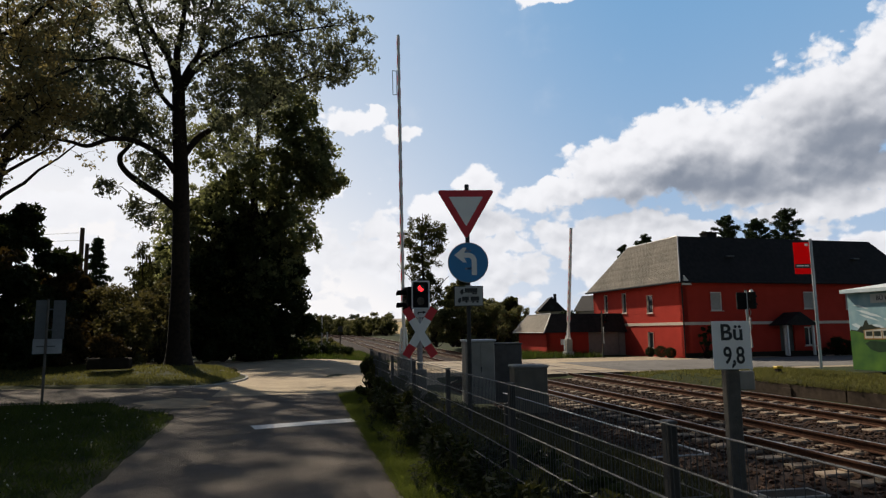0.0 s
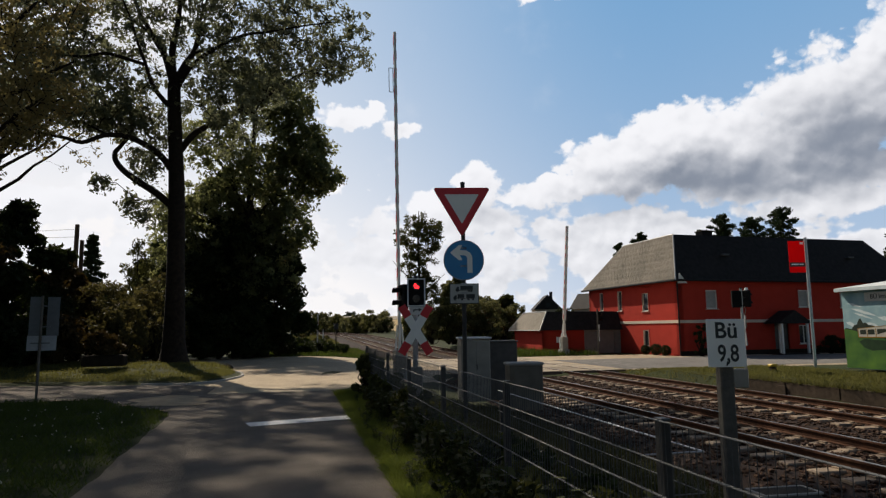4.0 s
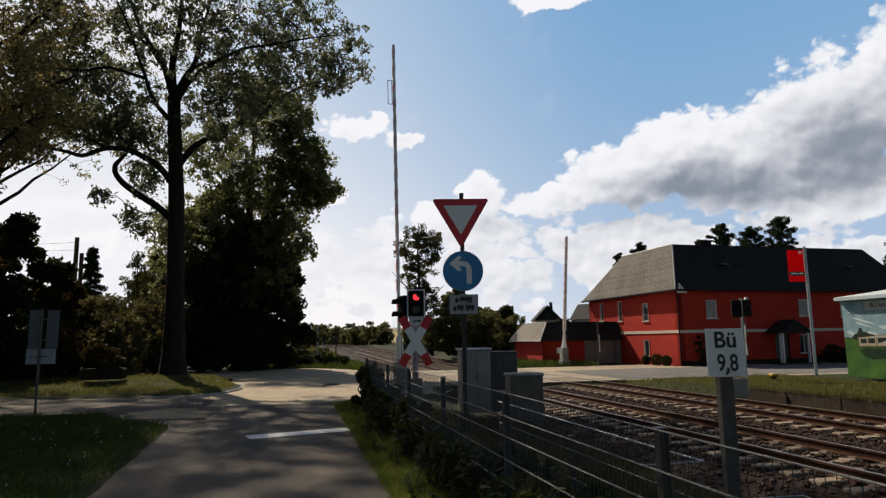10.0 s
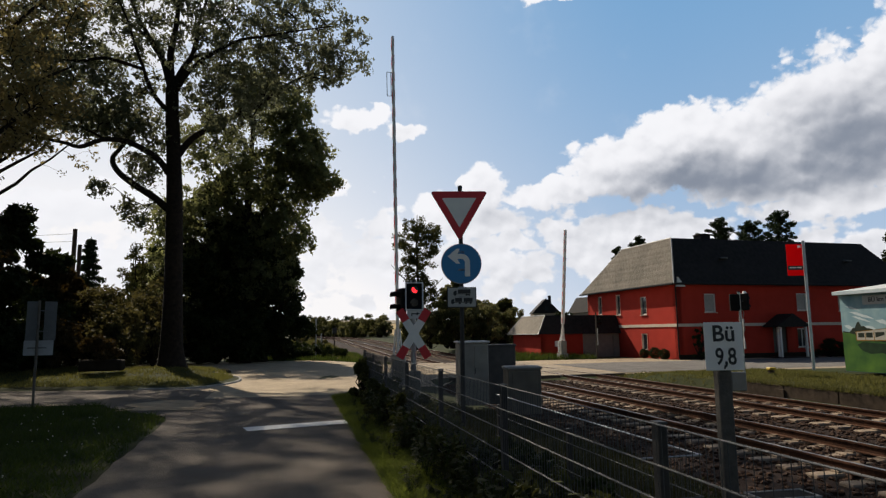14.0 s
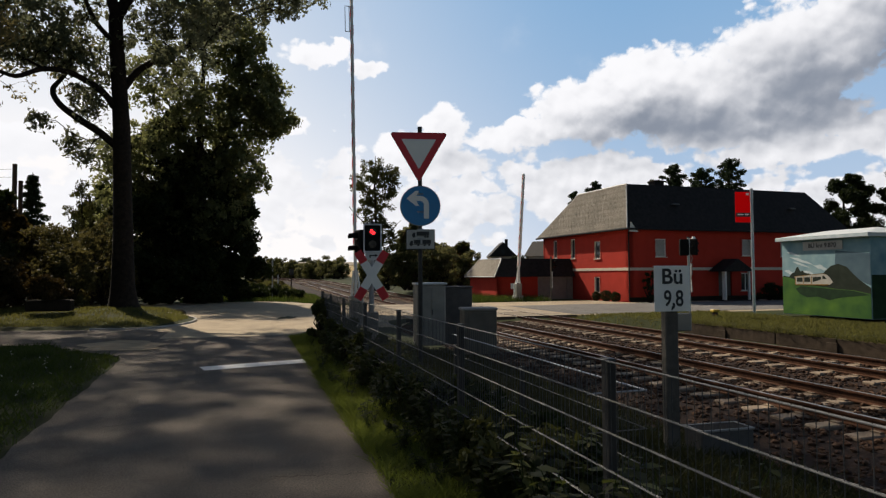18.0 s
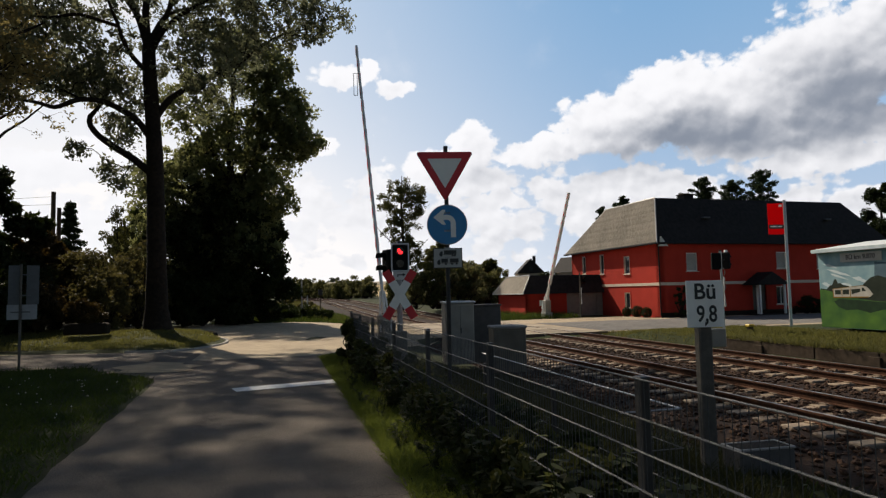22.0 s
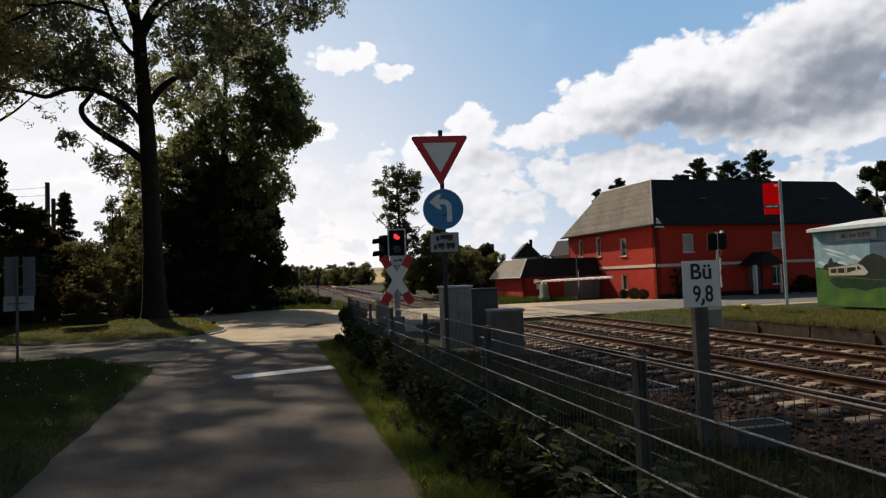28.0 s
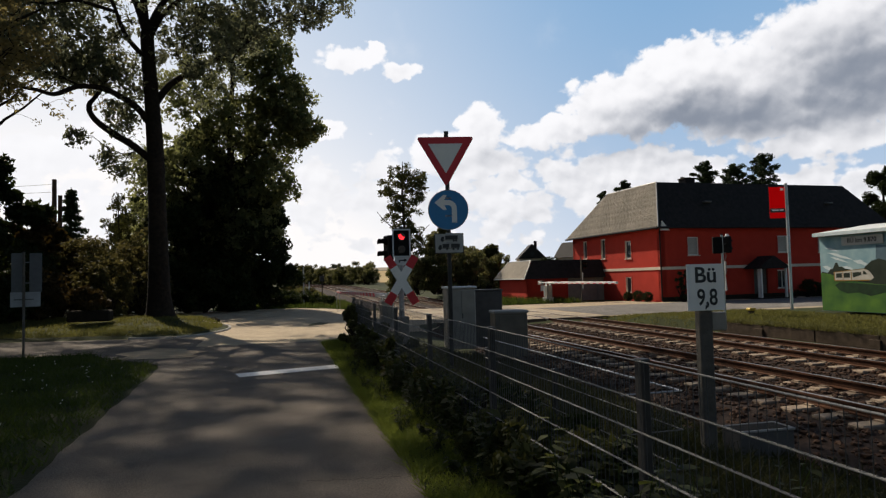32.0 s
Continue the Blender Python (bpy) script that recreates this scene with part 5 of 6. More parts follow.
def tube(paths, sides=7):
    """Tapered limbs from lists of (x, y, z, radius), in one vertex list."""
    V, Fc = [], []
    for path in paths:
        base = len(V)
        for i, (x, y, z, r) in enumerate(path):
            q = path[min(i + 1, len(path) - 1)]
            o = path[max(i - 1, 0)]
            d = Vector((q[0] - o[0], q[1] - o[1], q[2] - o[2])).normalized()
            e = d.orthogonal().normalized() if i == 0 else (e - d * e.dot(d)).normalized()
            g = d.cross(e)
            for k in range(sides):
                a = 2 * math.pi * k / sides
                w = Vector((x, y, z)) + (e * math.cos(a) + g * math.sin(a)) * r
                V.append(w[:])
        for i in range(len(path) - 1):
            for k in range(sides):
                Fc.append((base + i * sides + k, base + i * sides + (k + 1) % sides, base + (i + 1) * sides + (k + 1) % sides, base + (i + 1) * sides + k))
    return V, Fc


def bend(p, q, r0, r1, n=6, sag=0.0, wob=0.15):
    """A slightly crooked limb from p to q."""
    p, q = np.array(p, float), np.array(q, float)
    L = np.linalg.norm(q - p)
    out = []
    for i in range(n + 1):
        t = i / n
        w = p + (q - p) * t + rng.normal(size=3) * wob * L * 0.12 * math.sin(math.pi * t) + np.array([0, 0, sag * L * math.sin(math.pi * t)])
        out.append((*w, r0 + (r1 - r0) * t))
    return out


def grow(skeleton, tips, step=0.4, tip_r=0.006, most=0.09):
    """Branches that reach every tip from the nearest wood already grown, thicker where they carry more."""
    pos = np.zeros((len(skeleton) + len(tips) * 14, 3))
    pos[:len(skeleton)] = skeleton
    n = len(skeleton)
    parent = [-1] * n
    order = np.argsort([np.min(np.linalg.norm(skeleton - c, axis=1)) for c in tips])
    chains = []
    for k in order:
        c = tips[k]
        d = pos[:n] - c
        near = np.linalg.norm(d, axis=1) + 0.5 * np.maximum(0, d[:, 2] + 0.15)
        o = int(np.argmin(near))
        p = pos[o].copy()
        dist = float(np.linalg.norm(c - p))
        m = int(min(12, max(2, dist / step)))
        lift, side = 0.10 * dist, rng.normal(size=3) * 0.10 * dist
        chain = [o]
        for i in range(1, m + 1):
            f = i / m
            pos[n] = p + (c - p) * f + (np.array([0, 0, lift]) + side) * math.sin(math.pi * f) + rng.normal(size=3) * 0.025 * (f < 1)
            parent.append(chain[-1])
            chain.append(n)
            n += 1
        chains.append(chain)
    load = np.zeros(n)
    for ch in chains:
        load[ch[-1]] += 1
    for i in range(n - 1, len(skeleton) - 1, -1):
        load[parent[i]] += load[i]
    out = []
    for ch in chains:
        r = [min(most, tip_r * max(1.0, load[i]) ** 0.45) for i in ch]
        r[0] = min(r[0], r[1] * 1.25)
        out.append([(*pos[i], q) for i, q in zip(ch, r)])
    return out


def tree(base, yaw, label, trunk, limbs, blobs, per, size, leaf, clump=0.85, density=1.0, group="", bark=None, hang=0.2, twig=0.02, name="tree"):
    """trunk and limbs: lists of (u, v, w, r) in the tree's own frame; blobs: (u, v, w, ru, rv, rw, count) filled with leaf clumps."""
    t = thing(name, pose(*base, 0, 0, yaw), label, "tree", group)
    V, Fc = tube([trunk], 14)
    quads("trunk", V, Fc, bark or M["bark"], t, smooth=True)
    wood = [np.array([np.array(p[:3]) * (1 - k) + np.array(q[:3]) * k for k in (0, .25, .5, .75, 1)]) for path in [trunk, *limbs] for p, q in zip(path, path[1:]) if q[2] > trunk[-1][2] * .22]
    cs, rs = [], []
    for u, v, w, ru, rv, rw, k in blobs:
        for _ in range(int(k * density)):
            d = rng.normal(size=3)
            d /= np.linalg.norm(d)
            d *= rng.uniform(0.05, 1) ** 0.42
            cs.append(np.array([u + d[0] * ru, v + d[1] * rv, w + d[2] * rw]))
            rs.append(clump * rng.uniform(0.55, 1.3))
    for lm in limbs:
        V, Fc = tube([lm], 9)
        quads("limb", V, Fc, bark or M["bark"], t, smooth=True)
    V, Fc = tube(grow(np.concatenate(wood), cs, tip_r=twig * .55, most=twig * 7), 4)
    quads("twig_tangle", V, Fc, bark or M["bark"], t)["kind"] = "stuff"
    big_mesh("crown", leaves(cs, rs, per, size, 0.75, hang), 4, leaf, t)
    return t


def flow(path, cuts=3):
    """The same limb with rounded bends."""
    p = np.array([path[0], *path, path[-1]], float)
    out = []
    for a, b, c, d in zip(p, p[1:], p[2:], p[3:]):
        for i in range(cuts):
            f = i / cuts
            out.append(tuple(.5 * (2 * b + (c - a) * f + (2 * a - 5 * b + 4 * c - d) * f ** 2 + (3 * b - a - 3 * c + d) * f ** 3)))
    return out + [tuple(p[-1])]


# the old tree on the island
limbs = [
    [(-.11, 0, 6.7, .20), (-.75, .1, 7.27, .18), (-1.46, .2, 7.74, .165), (-2.09, .3, 8.21, .15), (-2.43, .4, 8.66, .135), (-2.47, .5, 9.03, .12), (-2.29, .6, 9.34, .10), (-2.0, .7, 9.88, .085), (-1.95, .8, 10.64, .065), (-2.18, .9, 11.4, .05)],
    [(-.15, 0, 8.2, .18), (-.67, -.18, 8.87, .16), (-1.38, -.36, 9.29, .145), (-2.0, -.5, 9.48, .13), (-2.68, -.7, 9.41, .12), (-3.04, -.9, 9.2, .11), (-3.53, -1.1, 8.9, .10), (-4.09, -1.2, 9.0, .08), (-5.07, -1.4, 9.06, .06), (-6.26, -1.6, 9.3, .045), (-7.5, -1.8, 9.55, .03)],
    [(-.05, 0, 9.0, .19), (.52, .1, 9.95, .17), (1.09, .15, 10.45, .15), (1.8, .2, 10.96, .13), (2.75, .3, 11.6, .11), (3.61, .4, 12.2, .09), (4.35, .45, 12.93, .07), (5.36, .5, 13.7, .05), (6.8, .6, 14.3, .03)],
    [(-.36, 0, 12.3, .19), (-.7, .25, 13.5, .165), (-1.09, .5, 14.2, .145), (-1.48, .75, 14.95, .12), (-1.87, 1, 15.7, .1), (-2.3, 1.25, 17, .07), (-2.75, 1.5, 18.8, .05)],
    [(-.3, 0, 12.3, .2), (-.42, -.1, 13.6, .17), (-.28, -.25, 14.5, .145), (-.18, -.35, 15.6, .115), (-.14, -.5, 17, .09), (-.1, -.6, 19.5, .06)],
    [(-.22, 0, 12.3, .18), (.14, .2, 13.25, .16), (.47, .4, 13.95, .135), (.63, .6, 14.9, .115), (.69, .8, 15.7, .09), (.96, 1, 16.85, .07), (1.38, 1.2, 19.1, .05)],
    [(-.2, 0, 11.9, .15), (.28, -.35, 12.8, .13), (.86, -.7, 13.36, .11), (1.57, -1, 13.83, .09), (2.42, -1.4, 14.26, .075), (3.55, -1.7, 14.5, .06), (4.7, -2.1, 14.75, .045), (6.2, -2.4, 15.1, .03)],
    [(.47, .4, 13.9, .09), (1.06, .6, 14.26, .08), (1.91, 1.1, 14.75, .066), (2.9, 1.6, 15.2, .055), (4.15, 2.1, 15.95, .042), (5.7, 2.6, 16.5, .03)],
    [(-.27, 0, 11, .14), (-.84, -.45, 11.45, .115), (-1.17, -.9, 11.9, .1), (-1.4, -1.3, 12.5, .08), (-1.67, -1.7, 13.1, .06), (-2.02, -2.1, 14.1, .045), (-2.54, -2.5, 15.1, .03)],
    [(-1.35, -1.2, 12.4, .09), (-2.06, -1.2, 12.55, .085), (-2.86, -1.1, 12.7, .075), (-3.75, -1, 12.46, .065), (-4.54, -1, 12.5, .06), (-5.32, -.9, 12.66, .05), (-6.3, -.8, 12.95, .04), (-7.6, -.9, 13.2, .03)],
    [(-1.35, .7, 14.6, .09), (-1.77, 1, 15.06, .075), (-2.33, 1.4, 15.5, .06), (-3.06, 1.8, 16.1, .045), (-3.8, 2.4, 17.1, .03)],
    [(-2.0, .7, 10, .075), (-2.52, .8, 10.6, .065), (-2.78, 1.1, 11.2, .05), (-3.15, 1.5, 11.7, .04), (-3.74, 2, 12.2, .025)],
    [(-2.68, -.7, 9.41, .06), (-3.26, -.3, 9.8, .05), (-3.94, .1, 10.1, .04), (-4.83, .8, 10.3, .03), (-5.9, 1.5, 10.4, .02)],
]
trunk = [(.2, 0, -.2, .82), (.17, 0, .25, .58), (.14, 0, 1.0, .46), (.12, 0, 3.0, .38), (.06, 0, 5.5, .35), (0, 0, 7.5, .33), (-.1, 0, 9.2, .30), (-.22, 0, 10.8, .28), (-.28, 0, 12.0, .27), (-.28, 0, 12.7, .2)]
limbs = [flow([(x, y, z, r * .84) for x, y, z, r in path]) for path in limbs]
tree((-4.95, 28.85, 0.2), 9.4, "tall old ash tree with an open crown on the island", trunk, limbs,
     [(5.7, 0, 15.7, 2.9, 2.6, 2.7, 230), (6.8, 0, 14.4, 1.9, 1.5, 1.0, 70), (2.4, 0, 15.3, 2.8, 2.6, 2.5, 190), (-.4, 0, 16.4, 2.9, 2.6, 2.8, 150), (3.0, 0, 13.0, 2.2, 2.2, 1.8, 120), (.9, 0, 11.5, 1.1, 1.6, 1.4, 34),
      (-3.3, 0, 14.8, 2.7, 2.6, 2.6, 200), (-6.0, 0, 14.5, 2.3, 2.6, 2.5, 190), (-6.0, -.4, 11.7, 2.3, 2.2, 1.6, 140), (-3.6, 0, 11.4, 1.9, 2.2, 1.9, 150), (-1.7, 0, 10.8, 1.1, 1.4, 1.6, 60), (-5.9, -1.2, 9.9, 2.1, 1.2, .8, 80),
      (-2.8, .3, 7.6, .45, .4, .4, 12), (-1.9, .2, 7.0, .4, .4, .5, 10), (-1.3, 0, 8.8, .6, .6, .5, 14), (-1.0, 0, 20, 8.0, 4.0, 3.2, 680), (2.3, 0, 10.2, 1.4, 1.4, 1.0, 26), (0, 0, 13.5, 7.0, 3.0, 2.6, 200), (-2.6, 0, 10.3, 1.5, 1.2, .9, 60), (-.9, .2, 9.9, .7, .8, .9, 30), (-1.2, .3, 8.3, .7, .6, .7, 24), (-1.1, .3, 6.5, .9, .6, .6, 18), (-1.5, 0, 24, 6.5, 4.0, 1.6, 420), (2.0, -.8, 11.2, 1.6, .8, 1.2, 50)],
     24, 0.096, M["leaf_ash"], clump=0.36, twig=0.012, hang=0.6)

# shrubs on and behind the island, lit from behind
def shrub(base, w, h, label, leaf="leaf_bush", n=22, per=300, size=0.07, group="", name="shrub"):
    t = thing(name, pose(*base), label, "shrub", group)
    cs, rs, st = [], [], []
    for _ in range(n):
        a, q = rng.uniform(0, 6.28), rng.uniform(0, 1) ** .5
        z = rng.uniform(.12, .95) * h
        k = w * q * math.sqrt(max(.1, 1 - (z / h) ** 2 * .7))
        c = (k * math.cos(a), k * math.sin(a), z)
        cs.append(c)
        rs.append(w * rng.uniform(.2, .36))
        st.append(bend((rng.uniform(-.1, .1), rng.uniform(-.1, .1), 0), c, .02 + .006 * h, .006, 4, 0, .5))
    V, Fc = tube(st, 4)
    quads("stem_tuft", V, Fc, M["bark"], t)["kind"] = "stuff"
    big_mesh("foliage", leaves(cs, rs, per, size, .85, .1), 4, M[leaf], t)
    return t


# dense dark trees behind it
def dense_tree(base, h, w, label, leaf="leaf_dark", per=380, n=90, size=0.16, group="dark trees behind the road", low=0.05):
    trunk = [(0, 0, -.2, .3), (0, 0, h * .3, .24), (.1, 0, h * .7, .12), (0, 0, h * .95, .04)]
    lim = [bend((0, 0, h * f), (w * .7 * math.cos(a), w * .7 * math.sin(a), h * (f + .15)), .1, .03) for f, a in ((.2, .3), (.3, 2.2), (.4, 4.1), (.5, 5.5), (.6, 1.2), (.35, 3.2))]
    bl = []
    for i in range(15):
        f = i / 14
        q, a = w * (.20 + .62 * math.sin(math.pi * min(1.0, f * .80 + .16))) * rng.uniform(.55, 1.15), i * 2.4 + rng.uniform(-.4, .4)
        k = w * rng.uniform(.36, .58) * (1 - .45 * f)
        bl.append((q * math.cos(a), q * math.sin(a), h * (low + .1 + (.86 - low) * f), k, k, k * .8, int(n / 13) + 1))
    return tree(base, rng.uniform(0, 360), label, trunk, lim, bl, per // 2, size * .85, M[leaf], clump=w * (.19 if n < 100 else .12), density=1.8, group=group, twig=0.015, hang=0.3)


D = dense_tree
tree((-2.67, 40.3, 0.1), 0, "broad leafy maple behind the old ash", [(0, 0, -.2, .38), (.1, 0, 4.6, .3), (-.1, 0, 10.4, .2), (.2, 0, 16, .07)],
     [bend((0, 0, 4), (2.2, .3, 7.6), .11, .03), bend((0, 0, 7), (2.8, -.3, 12.7), .11, .03), bend((0, 0, 8), (-2.3, .3, 12.7), .11, .03), bend((0, 0, 4.6), (-2.5, -.3, 8.5), .11, .03)],
     [(2.9, 0, 12.9, 2.1, 2.3, 1.8, 50), (4.0, 0, 11.0, 1.5, 1.6, 1.1, 26), (1.3, 0, 15.8, 2.4, 2.0, 1.9, 52), (.3, 0, 11.0, 2.7, 2.5, 2.1, 42), (2.0, 0, 9.6, 1.7, 1.8, 1.5, 20), (2.0, 0, 7.6, 2.1, 2.0, 1.6, 32), (.8, 0, 4.8, 2.4, 2.3, 2.0, 34), (-2.3, 0, 13.2, 2.3, 2.3, 2.3, 24), (-2.5, 0, 8.5, 2.3, 2.3, 2.6, 30), (.2, 0, 17.2, 1.7, 1.6, 1.0, 12), (-4.3, 0, 7.4, 1.5, 1.6, 2.6, 22), (-4.3, 0, 4.0, 1.8, 1.6, 2.2, 20)],
     32, 0.13, M["leaf_maple"], clump=.48, density=4.4, twig=.015, hang=.6)
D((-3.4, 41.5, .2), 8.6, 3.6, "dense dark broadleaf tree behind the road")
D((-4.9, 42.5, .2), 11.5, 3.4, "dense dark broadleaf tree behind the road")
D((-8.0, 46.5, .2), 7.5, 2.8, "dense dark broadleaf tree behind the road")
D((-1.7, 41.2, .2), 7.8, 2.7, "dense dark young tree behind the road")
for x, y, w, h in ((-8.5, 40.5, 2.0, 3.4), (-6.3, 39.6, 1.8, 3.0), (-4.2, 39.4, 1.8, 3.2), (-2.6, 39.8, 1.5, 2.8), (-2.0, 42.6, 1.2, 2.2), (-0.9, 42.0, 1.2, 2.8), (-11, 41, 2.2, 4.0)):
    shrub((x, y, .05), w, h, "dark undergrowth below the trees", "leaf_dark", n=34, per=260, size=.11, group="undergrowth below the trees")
# Near-black growth stands in for tree shade on the grassy bank.
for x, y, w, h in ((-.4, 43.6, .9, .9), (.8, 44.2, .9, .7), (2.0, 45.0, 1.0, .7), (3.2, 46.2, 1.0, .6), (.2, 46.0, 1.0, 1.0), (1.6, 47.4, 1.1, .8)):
    shrub((x, y, float(land(x, y))), w, h, "low growth added to darken the shaded bank", "leaf_dark", n=22, per=160, size=.08, group="undergrowth below the trees")
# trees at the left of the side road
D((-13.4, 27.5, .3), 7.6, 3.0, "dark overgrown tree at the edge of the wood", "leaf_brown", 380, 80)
# Near-black bushes fill the wood edge and paint in its shaded band.
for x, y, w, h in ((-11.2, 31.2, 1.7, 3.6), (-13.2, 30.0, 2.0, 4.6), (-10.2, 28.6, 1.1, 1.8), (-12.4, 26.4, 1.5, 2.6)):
    shrub((x, y, .2), w, h, "overgrown bush at the wood edge, near-black for its shade", "leaf_dark", n=36, per=150, size=.09, group="bushes at the edge of the wood")
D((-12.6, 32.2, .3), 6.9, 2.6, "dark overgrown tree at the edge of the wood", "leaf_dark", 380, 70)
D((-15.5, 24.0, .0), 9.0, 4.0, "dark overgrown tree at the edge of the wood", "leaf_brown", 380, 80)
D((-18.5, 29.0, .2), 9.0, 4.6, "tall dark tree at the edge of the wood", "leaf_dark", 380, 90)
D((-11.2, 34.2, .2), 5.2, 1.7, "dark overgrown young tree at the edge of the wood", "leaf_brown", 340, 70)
# overhanging crown at the left, ahead of the camera
tree((-11.2, 21.5, 0), 0, "tall ash tree reaching over the side road", [(0, 0, -.2, .4), (0, 0, 4, .32), (.3, 0, 9, .24), (.6, 0, 14, .1)],
     [bend((0, 0, 5.5), (3.6, -.5, 8.6), .14, .04), bend((.2, 0, 7.5), (4.3, 0.2, 10.2), .13, .03), bend((.3, 0, 9), (3.4, 1.0, 13), .12, .03), bend((.3, 0, 8), (-2.5, 1, 11), .12, .03), bend((.4, 0, 10), (1.2, -3.4, 13), .1, .03)],
     [(1.8, 0, 9.4, 2.4, 2.4, 2.2, 42), (2.3, 0.2, 12.8, 3.0, 3.0, 2.4, 66), (-1.5, 0, 12, 3, 3, 3, 36), (0.5, 0, 6.6, 2.0, 2.0, 1.5, 22), (.6, 0, 16, 3.4, 3.6, 2.4, 80), (2.4, -.2, 7.9, 1.7, 1.4, .8, 26), (3.6, 0, 9.0, 1.2, 1.4, .8, 16)],
     17, 0.085, M["leaf_warm"], clump=0.40, density=4.2, hang=0.5, twig=.011)
# Two trees added behind the island so their crowns shade the side road.
tree((-16.2, 36.0, 0), 0, "leaning ash tree added to shade the side road", [(0, 0, -.2, .25), (.2, 0, 6, .2), (1.6, 0, 11, .14), (4.2, 0, 14.5, .05)], [bend((1.0, 0, 9.5), (5.4, 0, 13), .1, .02), bend((1.6, 0, 11), (3.6, 1.5, 15), .08, .02)],
     [(4.6, 0, 14.4, 3.6, 3.4, 2.6, 130)], 16, 0.10, M["leaf_ash"], clump=0.45, twig=.013)
tree((-14.2, 32.5, 0), 0, "tall ash tree added to shade the side road", [(0, 0, -.2, .28), (.1, 0, 5, .22), (.9, 0, 10, .15), (2.2, 0, 14.5, .05)], [bend((.4, 0, 7.5), (4.6, -.5, 11), .1, .02), bend((.8, 0, 9.5), (3.6, 1.0, 13), .08, .02), bend((.5, 0, 8), (-1.5, -1, 12), .08, .02)],
     [(3.4, 0, 12.0, 4.4, 3.4, 2.6, 70), (.5, 0, 14.0, 3.4, 3.0, 2.4, 40)], 12, 0.10, M["leaf_warm"], clump=0.42, density=2.0, twig=.012, hang=0.5)
# unseen tree beside the path, added only for its shade
tree((-8.6, 12.0, 0), 0, "unseen ash tree added to shade the path", [(0, 0, -.2, .4), (0, 0, 5, .3), (.2, 0, 10, .2), (.4, 0, 14, .08)], [bend((.1, 0, 9), (3.5, -1, 14), .12, .03), bend((.1, 0, 8), (-2, -2, 12), .12, .03)],
     [(.4, -.5, 14.6, 3.6, 4.2, 2.6, 70)], 180, 0.14, M["leaf_ash"], clump=1.0)

for x, y, w, h, leaf in ((-7.4, 31.5, 1.3, 2.8, "leaf_lit"), (-8.9, 33.0, 1.6, 3.8, "leaf_lit"), (-6.6, 34.5, 1.3, 4.6, "leaf_lit"), (-10.4, 35, 1.5, 3.8, "leaf_brown"),
                         (-9.8, 30.0, 1.2, 2.2, "leaf_brown"), (-11.6, 33.0, 1.7, 3.6, "leaf_dark"), (-12.6, 38.0, 1.8, 4.6, "leaf_dark"), (-8.0, 37.5, 1.5, 3.8, "leaf_lit")):
    shrub((x, y, .2), w, h, "leafy shrub behind the traffic island", leaf, n=44, per=110, size=0.085, group="shrubs behind the island")

# slim birch with hanging twigs behind the shrubs
tree((-8.6, 38.6, .2), 0, "slim young birch with drooping twigs behind the island", [(0, 0, -.2, .09), (.1, 0, 3, .06), (.0, 0, 6.6, .02)],
     [bend((.05, 0, 2.6), (.9, .2, 4.6), .03, .01), bend((.05, 0, 3.2), (-.8, -.2, 5.2), .03, .01), bend((.05, 0, 4.2), (.5, .3, 6.0), .025, .01)],
     [(0, 0, 4.6, .9, .8, 1.4, 50), (-.1, 0, 3.2, 1.0, .9, .8, 26), (.05, 0, 6.1, .35, .35, .5, 12)], 26, .07, M["leaf_bush"], clump=.24, density=1.6, twig=.008, hang=1.6)

# trough planted with a low bush
t = thing("stone_planter", pose(-7.0, 27.3, .38), "dark stone trough on the island", "planter")
part("trough", box(BM(), (0, 0, .18), (1.5, .6, .42), .05), M["concrete_dark"], t)
part("soil", box(BM(), (0, 0, .37), (1.36, .48, .05), .01), M["soil"], t)
shrub((-7.0, 27.3, .76), .75, .85, "low bushy plant in the stone trough", "leaf_brown", n=16, per=200, size=.06)
t = thing("boulder", pose(-2.75, 29.6, .05), "small grey boulder at the island's edge", "stone")
bm = BM()
bmesh.ops.create_icosphere(bm, subdivisions=2, radius=.3)
for v in bm.verts:
    v.co *= 1 + .2 * noise.noise(v.co * 3)
    v.co.z *= .6
part("stone", bm, M["concrete_dark"], t)

# conifer beside the utility pole
def conifer(base, h, w, label, group="", n=46):
    t = thing("conifer", pose(*base), label, "conifer", group)
    V, Fc = tube([[(0, 0, -.2, .18), (0, 0, h * .5, .1), (0, 0, h, .02)]], 7)
    quads("trunk", V, Fc, M["bark"], t)
    cs, rs, st = [], [], []
    for i in range(n):
        z = h * (.12 + .86 * i / n)
        k = w * (1 - i / n) ** .8 * rng.uniform(.5, 1)
        a = i * 2.4
        for f in (.45, .95):
            cs.append((k * f * math.cos(a), k * f * math.sin(a), z - k * f * .25))
            rs.append(.16 * w + .12 * k)
        st.append(bend((0, 0, z), (k * math.cos(a), k * math.sin(a), z - k * .25), .03, .008, 3))
    V, Fc = tube(st, 4)
    quads("branch_whorl", V, Fc, M["bark"], t)["kind"] = "stuff"
    big_mesh("needles", leaves(cs, rs, 130, .11, .5, .2), 4, M["needle"], t)


conifer((-14.2, 50.0, .2), 8.6, 2.0, "dark conifer beside the utility pole")

